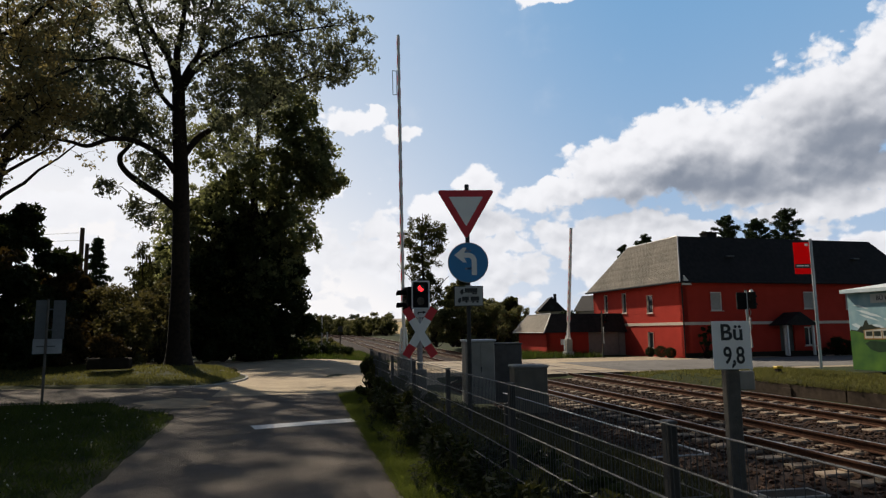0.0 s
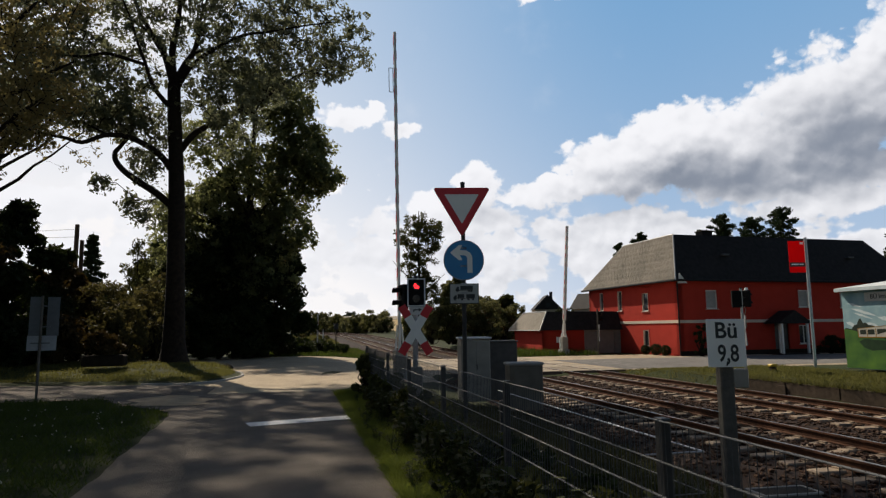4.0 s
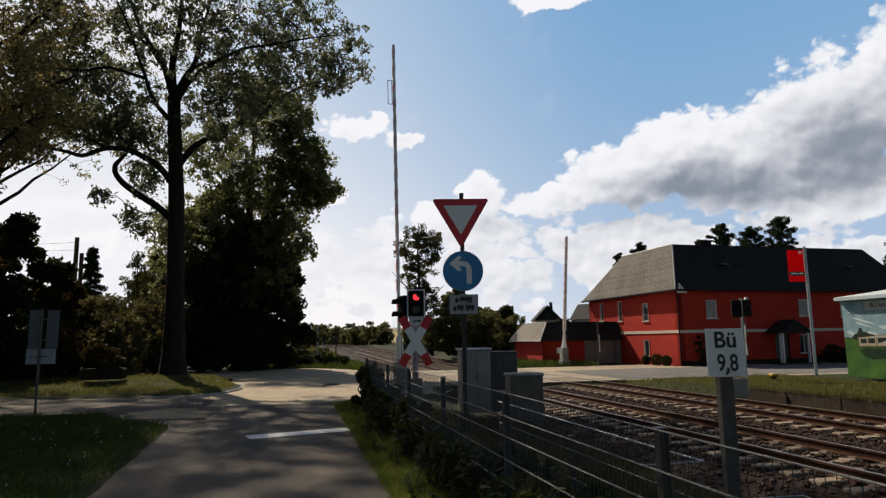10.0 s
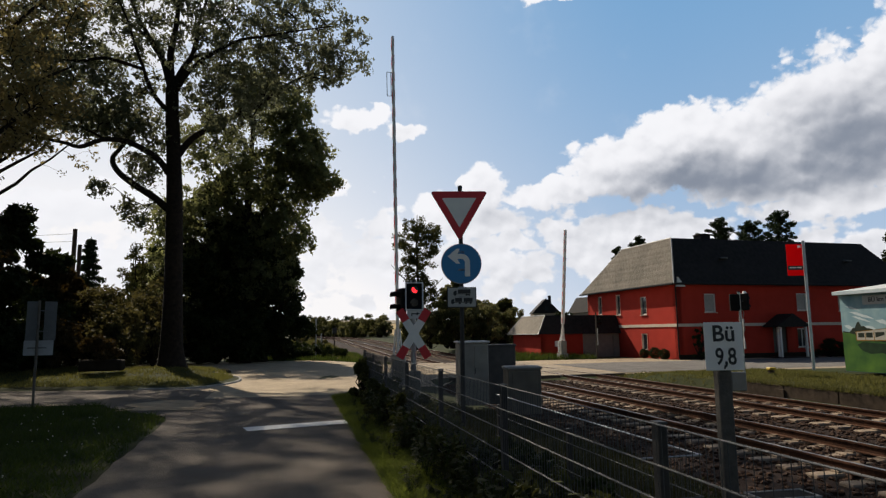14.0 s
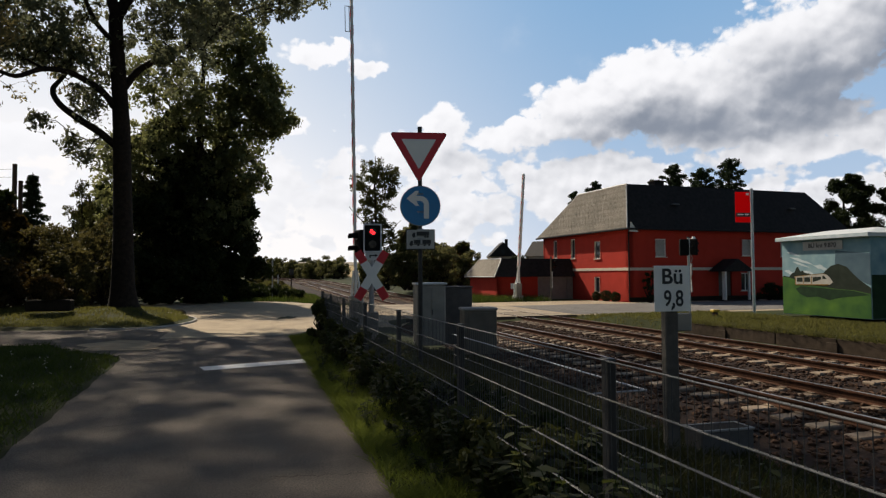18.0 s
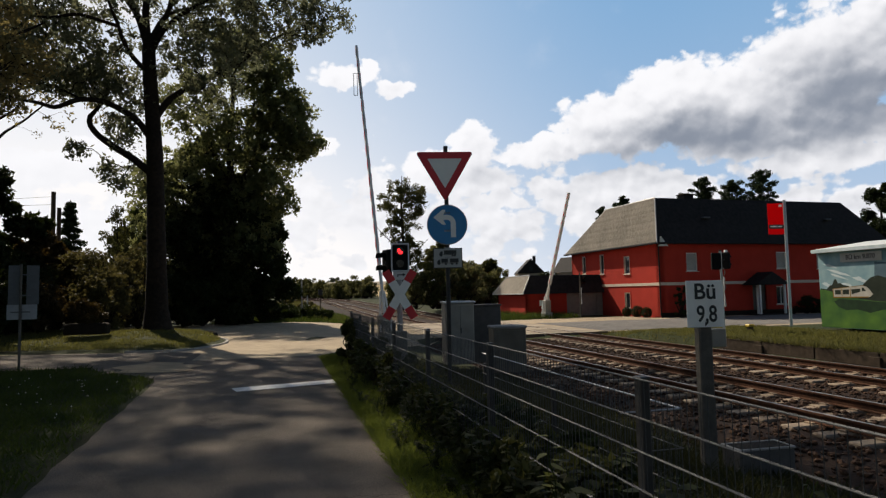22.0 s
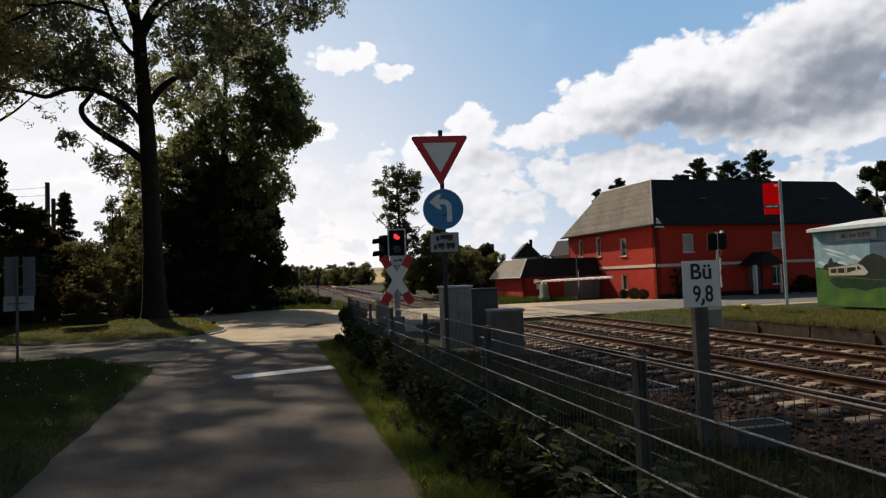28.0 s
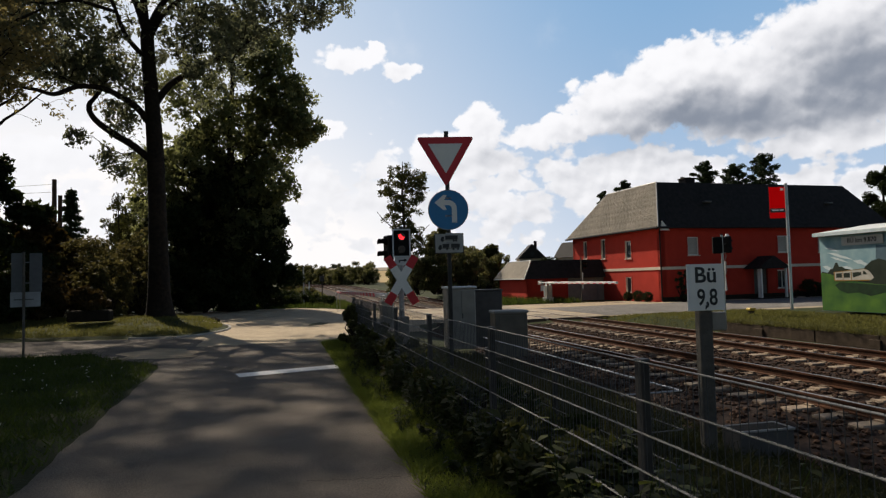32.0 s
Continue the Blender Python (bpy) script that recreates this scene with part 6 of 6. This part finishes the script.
# trees beyond the crossing, behind the signs
def thin_tree(base, h, w, label, n=34, per=150):
    trunk = [(0, 0, -.2, .2), (.1, 0, h * .4, .15), (-.1, 0, h * .75, .09), (0, 0, h, .03)]
    lim = [bend((0, 0, h * f), (w * math.cos(a), w * math.sin(a), h * (f + .22)), .08, .02) for f, a in ((.3, 0), (.4, 3), (.5, 1.3), (.55, 4.5), (.65, 2.4))]
    tree(base, 0, label, trunk, lim, [(0, 0, h * .8, w, w, h * .18, n), (0, 0, h * .52, w * .75, w * .75, h * .16, n // 2), (w * .4, 0, h * .35, w * .6, w * .6, h * .08, n // 4)],
         per, .12, M["leaf_bush"], clump=w * .17, density=3.4, twig=.016)


thin_tree((12.0, 62, .2), 13.2, 2.6, "slim broadleaf tree beyond the crossing", 44, 46)
D((16.0, 64, .2), 6.4, 2.0, "broad tree beyond the crossing", "leaf_olive", 260, 98, group="trees beyond the crossing")
D((19.5, 66, .2), 4.6, 2.0, "broad tree beyond the crossing", "leaf_olive", 260, 98, group="trees beyond the crossing")
D((22.8, 68, .2), 4.7, 2.0, "broad dark tree beyond the crossing", "leaf_bush", 260, 98, group="trees beyond the crossing")
for i, (x, y, w, h) in enumerate(((10.9, 60, 1.1, 2.6), (12.4, 58, 1.3, 3.6), (13.9, 57.5, 1.4, 4.4), (15.4, 59, 1.5, 4.8), (17.2, 60, 1.4, 3.8), (18.8, 60.5, 1.5, 4.2), (20.6, 61.5, 1.4, 3.4), (22.2, 62, 1.3, 3.9))):
    shrub((x, y, .2), w, h, "tall uneven bush beyond the crossing", ("leaf_bush", "leaf_olive")[i % 2], n=46, per=90, size=.11, group="bushes beyond the crossing")
def pine(base, h, w, label, lean=0.0, n=64):
    """A pine: a bare stem with a ragged crown of upswept tufts on uneven arms."""
    t = thing("pine", pose(*base), label, "tree", "trees behind the station house")
    V, Fc = tube([[(0, 0, -.2, .22), (.1, 0, h * .5, .16), (lean * .5, 0, h * .97, .05)]], 7)
    quads("trunk", V, Fc, M["bark"], t)
    cs, rs, st = [], [], []
    for i in range(n):
        f = (i + rng.uniform(0, 1)) / n
        z = h * (.5 + .49 * f)
        k = w * min(1.0, 1.9 * (1 - f) ** .6) * rng.uniform(.35, 1.12)
        a = i * 2.4 + rng.uniform(-.5, .5)
        tip = np.array((k * math.cos(a) + lean * f * .5, k * math.sin(a), z + rng.uniform(-.1, .4)))
        o = np.array((lean * f * .5, 0, z - .35))
        st.append(bend(o, tip, .05, .012, 3, 0, .4))
        for g in (.45, .75, 1.0):
            cs.append(o + (tip - o) * g + rng.normal(size=3) * .12)
            rs.append(rng.uniform(.22, .42) * (.6 + .22 * w))
    V, Fc = tube(st, 4)
    quads("branch_whorl", V, Fc, M["bark"], t)["kind"] = "stuff"
    big_mesh("needles", leaves(cs, rs, 60, .13, .7, -.2), 4, M["needle"], t)["kind"] = "stuff"


for x, y, h, w, e in ((48.8, 64.4, 14.6, 2.2, -.3), (51.9, 63.7, 14.2, 2.9, .3), (55.0, 62.9, 15.3, 2.6, .8), (46.2, 65.4, 12.8, 1.4, .2), (39.4, 67.3, 12.4, 1.6, .6), (37.6, 68.5, 11.2, 1.1, -.2)):
    pine((x, y, 0), h, w, "dark pine behind the station house", e)
for x, y, h in ((67.5, 58.0, 13.2), (71.5, 59, 12.8), (74, 56, 14.0)):
    D((x, y, 0), h, 3.0, "dark broadleaf tree behind the station house", "leaf_dark", 360, 98, .15, group="trees behind the station house")
shrub((31.0, 70, .2), 1.8, 3.6, "dark bush behind the garage", "leaf_dark", n=30, per=120, size=.14)

# scrub along the line, and far copses
for i in range(150):
    y = 84 + i * 1.25 + rng.uniform(-2, 2)
    if 100 < y < 132:
        continue
    x = 18.2 + rng.uniform(-.8, 3.0) + .013 * i + float(drift(y))
    shrub((x, y, float(land(x, y))), rng.uniform(1.2, 2.4), rng.uniform(2.2, 4.2) + .014 * (y - 84), "dense scrub along the railway line", "leaf_olive" if i % 3 else "leaf_bush", n=20, per=70, size=.2, group="scrub along the line")
for i in range(9):
    y = 62 + i * 4.5 + rng.uniform(-1, 1)
    x = 18.5 + rng.uniform(-.5, 2.0)
    shrub((x, y, float(land(x, y))), rng.uniform(.7, 1.2), rng.uniform(.8, 1.5), "low scrub along the railway line", "leaf_bush", n=10, per=90, size=.12, group="scrub along the line")
for i in range(24):
    y = 55 + i * 6 + rng.uniform(-1.5, 1.5)
    x = 1.8 + .012 * (y - 55) + rng.uniform(-2.2, 1.6)
    shrub((x, y, float(land(x, y))), rng.uniform(.5, .9), rng.uniform(.35, .7), "olive scrub beside the railway line", "leaf_lit" if i % 3 else "leaf_bush", n=14, per=70, size=.12, group="scrub along the line")
for i in range(11):
    x, y = 20 + i * 32 + rng.uniform(-6, 6), 640 + rng.uniform(-25, 25)
    shrub((x - 60, y, float(land(x - 60, y)) - .5), rng.uniform(4, 9), rng.uniform(3, 6), "far copse on the low hill", "leaf_far", n=12, per=60, size=.9, group="far copses")
# small bushes by the house
def clipped_ball(x, y, z, r):
    t = thing("box_ball", pose(x, y, z), "small round clipped bush by the house wall", "bush", "clipped bushes by the house")
    k = 60
    g = np.arange(k) + .5
    ph, th = np.arccos(1 - 2 * g / k), np.pi * (1 + 5 ** .5) * g
    cs = np.stack([np.cos(th) * np.sin(ph), np.sin(th) * np.sin(ph), np.cos(ph)], -1) * r * .82 + np.array([0, 0, r])
    V, Fc = tube([[(0, 0, -.02, .03), (0, 0, r, .02)]], 6)
    quads("stem", V, Fc, M["bark"], t)
    big_mesh("foliage", leaves(cs, np.full(k, r * .3), 60, .03, 1.0, 0), 4, M["leaf_dark"], t)


for x, y, r in ((24.4, 38.9, .36), (24.3, 39.9, .40), (24.2, 41.1, .34)):
    clipped_ball(x, y, float(land(x, y)), r)

for x, w, h in ((25.9, .5, 2.1), (35.9, .8, 1.2), (37.1, .7, .9)):
    shrub((x, 37.1, float(land(x, 37.1))), w, h, "dark bush against the front of the house", "leaf_dark", n=22, per=110, size=.06, group="bushes by the house")

# stubble field on the far rise
tagged(sheet("stubble_field", np.linspace(23, 300, 22), np.linspace(150, 470, 24), lambda x, y: land(x, y) + .12, M["stubble"]), "golden stubble field on the far rise", "field", kind="structure")
tagged(sheet("far_field", np.linspace(-160, 340, 40), np.linspace(480, 690, 18), lambda x, y: land(x, y) + .15, M["pale_field"]), "pale harvested field on the horizon", "field", kind="structure")


def blades(name, n, x0, x1, y0, y1, h0, h1, z_of, material, label, inside=None, lean=.35, width=.012):
    """Grass as single bent blades, joined."""
    x, y = rng.uniform(x0, x1, n), rng.uniform(y0, y1, n)
    if inside is not None:
        k = inside(x, y)
        x, y = x[k], y[k]
    n = len(x)
    keep = rng.uniform(0, 1, n) < .35 + .9 * (.5 + .5 * np.sin(x * 4.1 + 2.2 * np.sin(y * 2.7)) * np.cos(y * 3.3 + 1.5 * np.sin(x * 2.9)))
    x, y = x[keep], y[keep]
    n = len(x)
    clump = .6 + .8 * (.5 + .5 * np.sin(x * 2.3 + 1.7 * np.sin(y * 1.9)) * np.cos(y * 2.1 + np.sin(x * 3.1)))
    h = rng.uniform(h0, h1, n) * clump
    z = z_of(x, y)
    a = rng.uniform(0, 6.28, n)
    w = width * rng.uniform(.7, 1.5, n)
    dx, dy = np.cos(a) * w, np.sin(a) * w
    lx, ly = rng.normal(0, lean, n) * h, rng.normal(0, lean, n) * h
    p = np.stack([np.stack([x - dx, y - dy, z], -1), np.stack([x + dx, y + dy, z], -1), np.stack([x + lx, y + ly, z + h], -1)], 1)
    ob = big_mesh(name, p.reshape(-1, 3), 3, material)
    return tagged(ob, label, "grass", kind="stuff")


lg = lambda x, y: (x < left_edge(y) - .05 * rng.uniform(0, 4, len(x))) & (y < 17.4 - .1 * np.abs(x + 5))
blades("verge_grass", 90000, -11, -1.7, 3.0, 17.5, .03, .15, land, M["grass"], "short dark grass left of the path", lg, lean=.7, width=.009)
tagged(big_mesh("clover_flowers", leaves(np.stack([rng.uniform(-9, -2.6, 260), rng.uniform(5, 14.6, 260), rng.uniform(.12, .22, 260)], -1), np.full(260, .015), 3, .012), 4, M["flower"]), "tiny pale flowers in the grass", "flowers", kind="stuff")
blades("fence_grass", 90000, 1.16, 2.35, 2.4, 17.6, .03, .12, land, M["grass_sunlit"], "grass strip between path and fence", lean=.8, width=.0055)
blades("fence_grass", 26000, 2.2, 5.8, 2.5, 16, .05, .22, land, M["grass_rough"], "rough dull grass between fence and tracks", lean=.7, width=.010)
isl = lambda x, y: (y > 21.75 + .25 * np.maximum(0, -3.1 - x)) & (x < -1.98 - .12 * np.abs(y - 24.9) ** 1.6)
blades("island_grass", 44000, -14, -1.8, 21.7, 32, .04, .12, lambda x, y: island_z(x, y), M["grass_dry"], "dry yellowish grass on the island", isl, width=.012)
blades("platform_grass", 74000, 14.45, 21.0, 4, 27.4, .03, .12, lambda x, y: land(x, y) - .02, M["grass_dry"], "mown yellowish turf on the platform", lambda x, y: (x > 14.85) | (y > 18.9), width=.014)
blades("platform_grass", 9000, 14.6, 14.98, 5, 19.2, .05, .20, lambda x, y: np.full(len(x), -.09), M["grass_olive"], "grass hanging over the platform edge", None, lean=.8, width=.012)
blades("road_verge_grass", 26000, -4, 7, 41.6, 60, .10, .32, land, M["grass"], "rough grass beyond the road", None, width=.02)
blades("line_grass", 26000, -4, 5.5, 44, 100, .10, .32, land, M["grass_olive"], "tall dry grass beside the railway line", lambda x, y: x < 5.2 - .0 * y, width=.03)
blades("shed_grass", 8000, 15.5, 21, 41.8, 49, .15, .45, land, M["grass"], "rough grass by the shed", None, width=.02)


def weed(x, y, z, h, label, n=9, leaf=.12):
    """A leafy weed: stems with broad paired leaves."""
    t = thing("weed", pose(x, y, z), label, "weed", "weeds along the fence")
    st, v = [], []
    for i in range(n):
        a, l = rng.uniform(0, 6.28), h * rng.uniform(.5, 1)
        tip = np.array([math.cos(a) * l * .35, math.sin(a) * l * .35, l])
        st.append(bend((0, 0, 0), tip, .006, .002, 4, 0, .4))
        for k in range(8):
            f = .25 + .1 * k
            b = rng.uniform(0, 6.28)
            o = tip * f
            s = leaf * rng.uniform(.6, 1.2)
            d = np.array([math.cos(b), math.sin(b), rng.uniform(-.4, .3)])
            w = np.array([-math.sin(b), math.cos(b), rng.uniform(-.2, .2)])
            dn = np.array([0, 0, -.18 * s])
            v += [o, o + d * s * .3 + w * s * .34, o + d * s * .68 + w * s * .24 + dn * .4, o + d * s + dn, o + d * s * .68 - w * s * .24 + dn * .4, o + d * s * .3 - w * s * .34]
    V, Fc = tube(st, 4)
    quads("stem_tuft", V, Fc, M["grass"], t)["kind"] = "stuff"
    big_mesh("leaf_tuft", v, 6, M["weed_pale" if rng.uniform() < .16 else "weed"], t)["kind"] = "stuff"


for i in range(70):
    y = 2.2 + 13 * (i / 70) + rng.uniform(-.2, .2)
    weed(FX + rng.uniform(-.30, .3), y, .0, rng.uniform(.25, .85), "broad-leaved weed growing through the fence", n=int(rng.integers(5, 12)), leaf=rng.uniform(.045, .115))
for i in range(9):
    weed(FX + rng.uniform(.05, .4), 2.6 + i * .22, .0, rng.uniform(.45, .75), "broad-leaved pale weed behind the fence", n=8, leaf=rng.uniform(.11, .15))
for i in range(70):
    y = rng.uniform(2.6, 15)
    weed(rng.uniform(1.3, 1.85), y, .0, rng.uniform(.10, .30), "small broad-leaved weed in the verge", n=int(rng.integers(4, 8)), leaf=rng.uniform(.03, .075))
for i in range(30):
    y = 4.2 + i * .22 + rng.uniform(-.1, .1)
    shrub((FX + rng.uniform(.0, .45), y, 0), rng.uniform(.25, .45), rng.uniform(.3, .6), "tangled bramble along the foot of the fence", "leaf_bush" if i % 3 else "leaf_dark", n=14, per=50, size=.045, group="brambles along the fence")
for i in range(26):
    y = 10.6 + i * .26
    shrub((FX + rng.uniform(-.12, .3), y, 0), .26 + .1 * (i > 19), rng.uniform(.5, .75) + .35 * (i > 19), "dark creeper on the end of the fence", "leaf_bush", n=14, per=80, size=.05, group="creeper on the fence")


# ---------- drifting clouds, on a far dome ----------
CLOUDS = [(37.8, 14.6, 9, 3.4), (45.7, 16.8, 7, 4.6), (29, 13.8, 6, 3.0), (22.9, 12.0, 4.2, 1.7), (51.6, 19.6, 5, 4.4), (42, 12.2, 9, 3), (62, 18, 9, 6.6), (34, 16.0, 5, 2.8),
          (15.9, 12.8, 2.5, 2.2), (11.8, 10.8, 2.9, 1.7), (14.5, 9.6, 5, 1.9), (4.3, 18.7, 3.0, 1.1), (9, 17.8, 1.7, .9), (6.6, 19.7, .9, .7), (1.8, 12.4, 2.1, 1.1),
          (-16, 10.4, 4, 1.8), (18.7, 7.8, 2.4, 1.2), (24.7, 7.4, 3, 1.4), (30, 8.6, 5, 1.8), (43.8, 9.3, 6, 1.4), (53, 10, 6, 2), (23.5, 28.8, 5, .9), (-20, 27, 13, 7), (-30, 18, 9, 4), (-42, 12, 8, 3), (75, 14, 9, 4)]


def cloud_material():
    m = bpy.data.materials.new("cumulus")
    m.use_nodes = True
    nt = m.node_tree
    nt.nodes.clear()
    N, Lk = nt.nodes.new, nt.links.new

    def math_node(op, a, b=None, c=None):
        n = N("ShaderNodeMath")
        n.operation = op
        for i, v in enumerate((a, b, c)):
            if v is None:
                continue
            if isinstance(v, (int, float)):
                n.inputs[i].default_value = v
            else:
                Lk(v, n.inputs[i])
        return n.outputs[0]

    def vec(op, a, b=None):
        n = N("ShaderNodeVectorMath")
        n.operation = op
        Lk(a, n.inputs[0])
        if b is not None:
            if isinstance(b, tuple):
                n.inputs[1].default_value = b
            else:
                Lk(b, n.inputs[1])
        return n

    tc = N("ShaderNodeTexCoord")
    d = vec("NORMALIZE", tc.outputs["Object"]).outputs[0]
    sp = N("ShaderNodeSeparateXYZ")
    Lk(d, sp.inputs[0])
    az = math_node("MULTIPLY", math_node("ARCTAN2", sp.outputs[0], sp.outputs[1]), 57.29578)
    el = math_node("MULTIPLY", math_node("ARCSINE", sp.outputs[2]), 57.29578)
    cb = N("ShaderNodeCombineXYZ")
    Lk(az, cb.inputs[0])
    Lk(el, cb.inputs[1])
    P = cb.outputs[0]

    def noise_at(src, scale, detail, rough=.55):
        n = N("ShaderNodeTexNoise")
        n.inputs["Scale"].default_value = scale
        n.inputs["Detail"].default_value = detail
        n.inputs["Roughness"].default_value = rough
        Lk(src, n.inputs["Vector"])
        return n

    def billow(src, layers=((.36, .44), (.85, .30), (2.1, .12), (4.6, .03))):
        w = noise_at(src, .9, 4)
        q = vec("ADD", src, vec("MULTIPLY", vec("SUBTRACT", w.outputs["Color"], (.5, .5, .5)).outputs[0], (1.3, 1.0, 0)).outputs[0]).outputs[0]
        total = None
        for scale, amount in layers:
            n = N("ShaderNodeTexVoronoi")
            n.feature = "SMOOTH_F1"
            n.inputs["Smoothness"].default_value = .5
            n.inputs["Scale"].default_value = scale
            Lk(vec("MULTIPLY", q, (1.0, 1.25, 0)).outputs[0], n.inputs["Vector"])
            k = math_node("MULTIPLY", math_node("SUBTRACT", .5, n.outputs["Distance"]), amount)
            total = k if total is None else math_node("ADD", total, k)
        return total

    def field(src):
        w = noise_at(src, .45, 6)
        off = vec("SUBTRACT", w.outputs["Color"], (.5, .5, .5)).outputs[0]
        q = vec("ADD", src, vec("MULTIPLY", off, (3.0, 2.0, 0)).outputs[0]).outputs[0]
        best = None
        for a, e, ra, re in CLOUDS:
            s = vec("SUBTRACT", q, (a, e, 0)).outputs[0]
            l = vec("LENGTH", vec("MULTIPLY", s, (1 / ra, 1 / re, 0)).outputs[0]).outputs["Value"]
            k = math_node("MULTIPLY", math_node("SUBTRACT", 1.0, l), min(1.0, re / 2.2) ** .5)
            best = k if best is None else math_node("MAXIMUM", best, k)
        return best

    low = noise_at(vec("MULTIPLY", P, (1.0, 1.7, 0)).outputs[0], .20, 3, .5)
    strip_ = math_node("SUBTRACT", math_node("MULTIPLY", low.outputs[0], 2.4), math_node("ADD", .86, math_node("MULTIPLY", math_node("ABSOLUTE", math_node("SUBTRACT", el, 6.5)), .095)))
    puffs = billow(P)
    soft = ((.24, .5), (.55, .40), (1.2, .14))
    puffs_mid = billow(P, soft)
    puffs_up = billow(vec("ADD", P, (-.35, .6, 0)).outputs[0], soft)
    wisp = noise_at(P, 1.6, 8, .62)
    rough = math_node("ADD", puffs, math_node("MULTIPLY", math_node("SUBTRACT", wisp.outputs[0], .5), .11))
    f0 = math_node("ADD", math_node("MAXIMUM", field(P), strip_), rough)
    f1 = field(vec("ADD", P, (-1.4, 2.2, 0)).outputs[0])

    def ss(v, a, b):
        n = N("ShaderNodeMapRange")
        n.interpolation_type = "SMOOTHSTEP"
        n.inputs["From Min"].default_value = a
        n.inputs["From Max"].default_value = b
        Lk(v, n.inputs["Value"])
        return n.outputs[0]

    f2 = field(vec("ADD", P, (-.6, 4.0, 0)).outputs[0])
    cover = ss(f0, -.03, .17)
    lump = noise_at(vec("MULTIPLY", P, (1.0, 1.5, 0)).outputs[0], .22, 2, .4)
    relief = math_node("MULTIPLY", math_node("SUBTRACT", puffs_up, puffs_mid), 1.0)
    under = math_node("ADD", math_node("MULTIPLY", f1, .35), math_node("MULTIPLY", math_node("MAXIMUM", f2, -.4), .75))
    high = ss(el, 8.5, 12.0)
    under = math_node("ADD", math_node("MULTIPLY", under, high), math_node("MULTIPLY", math_node("SUBTRACT", 1.0, high), -.10))
    shade = ss(math_node("ADD", math_node("ADD", under, relief), math_node("MULTIPLY", math_node("SUBTRACT", lump.outputs[0], .5), .30)), -.55, .98)
    glow = N("ShaderNodeMapRange")
    glow.interpolation_type = "SMOOTHSTEP"
    glow.inputs["From Min"].default_value, glow.inputs["From Max"].default_value = 34, -14
    Lk(az, glow.inputs["Value"])
    shade = math_node("MULTIPLY", shade, math_node("SUBTRACT", 1.0, math_node("MULTIPLY", glow.outputs[0], .75)))
    haze = math_node("POWER", 2.718, math_node("MULTIPLY", math_node("MAXIMUM", el, 0.0), -.058))
    veil = noise_at(P, .16, 5)
    haze = math_node("ADD", math_node("MULTIPLY", haze, math_node("ADD", .56, math_node("MULTIPLY", glow.outputs[0], .59))), math_node("MULTIPLY", glow.outputs[0], .30))
    haze = math_node("MINIMUM", math_node("ADD", haze, math_node("MULTIPLY", ss(veil.outputs[0], .55, .8), .08)), .98)

    def blend(fac, a, b):
        n = N("ShaderNodeMix")
        n.data_type = "RGBA"
        Lk(fac, n.inputs["Factor"])
        for key, v in (("A", a), ("B", b)):
            if isinstance(v, tuple):
                n.inputs[key].default_value = (*v, 1)
            else:
                Lk(v, n.inputs[key])
        return n.outputs["Result"]

    clear = blend(haze, (.085, .325, .66), (.95, .98, 1.04))
    puff = blend(shade, (.90, .955, 1.05), (.235, .285, .375))
    em = N("ShaderNodeEmission")
    em.inputs["Strength"].default_value = 0.92
    Lk(blend(cover, clear, puff), em.inputs["Color"])
    mx = em
    out = N("ShaderNodeOutputMaterial")
    Lk(mx.outputs[0], out.inputs[0])
    return m


def cloud_dome():
    na, ne, R = 90, 20, 3500
    v, f = [], []
    for j in range(ne + 1):
        e = radians(-1.5 + 35.5 * j / ne)
        for i in range(na + 1):
            a = radians(-85 + 190 * i / na)
            v.append((R * math.cos(e) * math.sin(a), R * math.cos(e) * math.cos(a), R * math.sin(e)))
    for j in range(ne):
        for i in range(na):
            k = j * (na + 1) + i
            f.append((k, k + 1, k + na + 2, k + na + 1))
    ob = quads("cloud_backdrop", v, f, cloud_material(), smooth=True)
    return tagged(ob, "drifting white cumulus clouds before a blue sky", "clouds", kind="structure")


clouds = cloud_dome()


# ---------- what moves ----------
CLOSING = [(0, -1.5), (19.2, -1.5), (20.0, 0.5), (20.5, 4), (21.0, 9), (21.4, 12), (21.8, 15.5), (22.2, 20), (22.6, 25), (23.0, 30.5), (23.4, 37), (23.8, 43), (24.2, 49), (24.6, 55.5), (25.0, 61.5),
           (25.5, 68.5), (26.2, 76.5), (26.9, 82.5), (27.5, 86.5), (28.0, 88.5), (28.5, 89.5), (29.2, 90), (32, 90)]


def motions():
    walk(near_arm, [(t, pose(0, 0, 1.08, 0, a - 90, 0)) for t, a in CLOSING])
    walk(far_arm, [(t, pose(0, 0, 1.08, 0, 5.5 + a * 84.5 / 90 - 90, 0)) for t, a in CLOSING])
    walk(near_leg, [(t, pose(NEAR_LEN * .88, 0, -.02, 0, 90 - a, 0)) for t, a in CLOSING])
    walk(clouds, [(t, pose(0, 0, 0, 0.68 * t / 32, -0.18 * t / 32, -2.05 * t / 32)) for t in (0, 8, 16, 24, 32)])


motions()
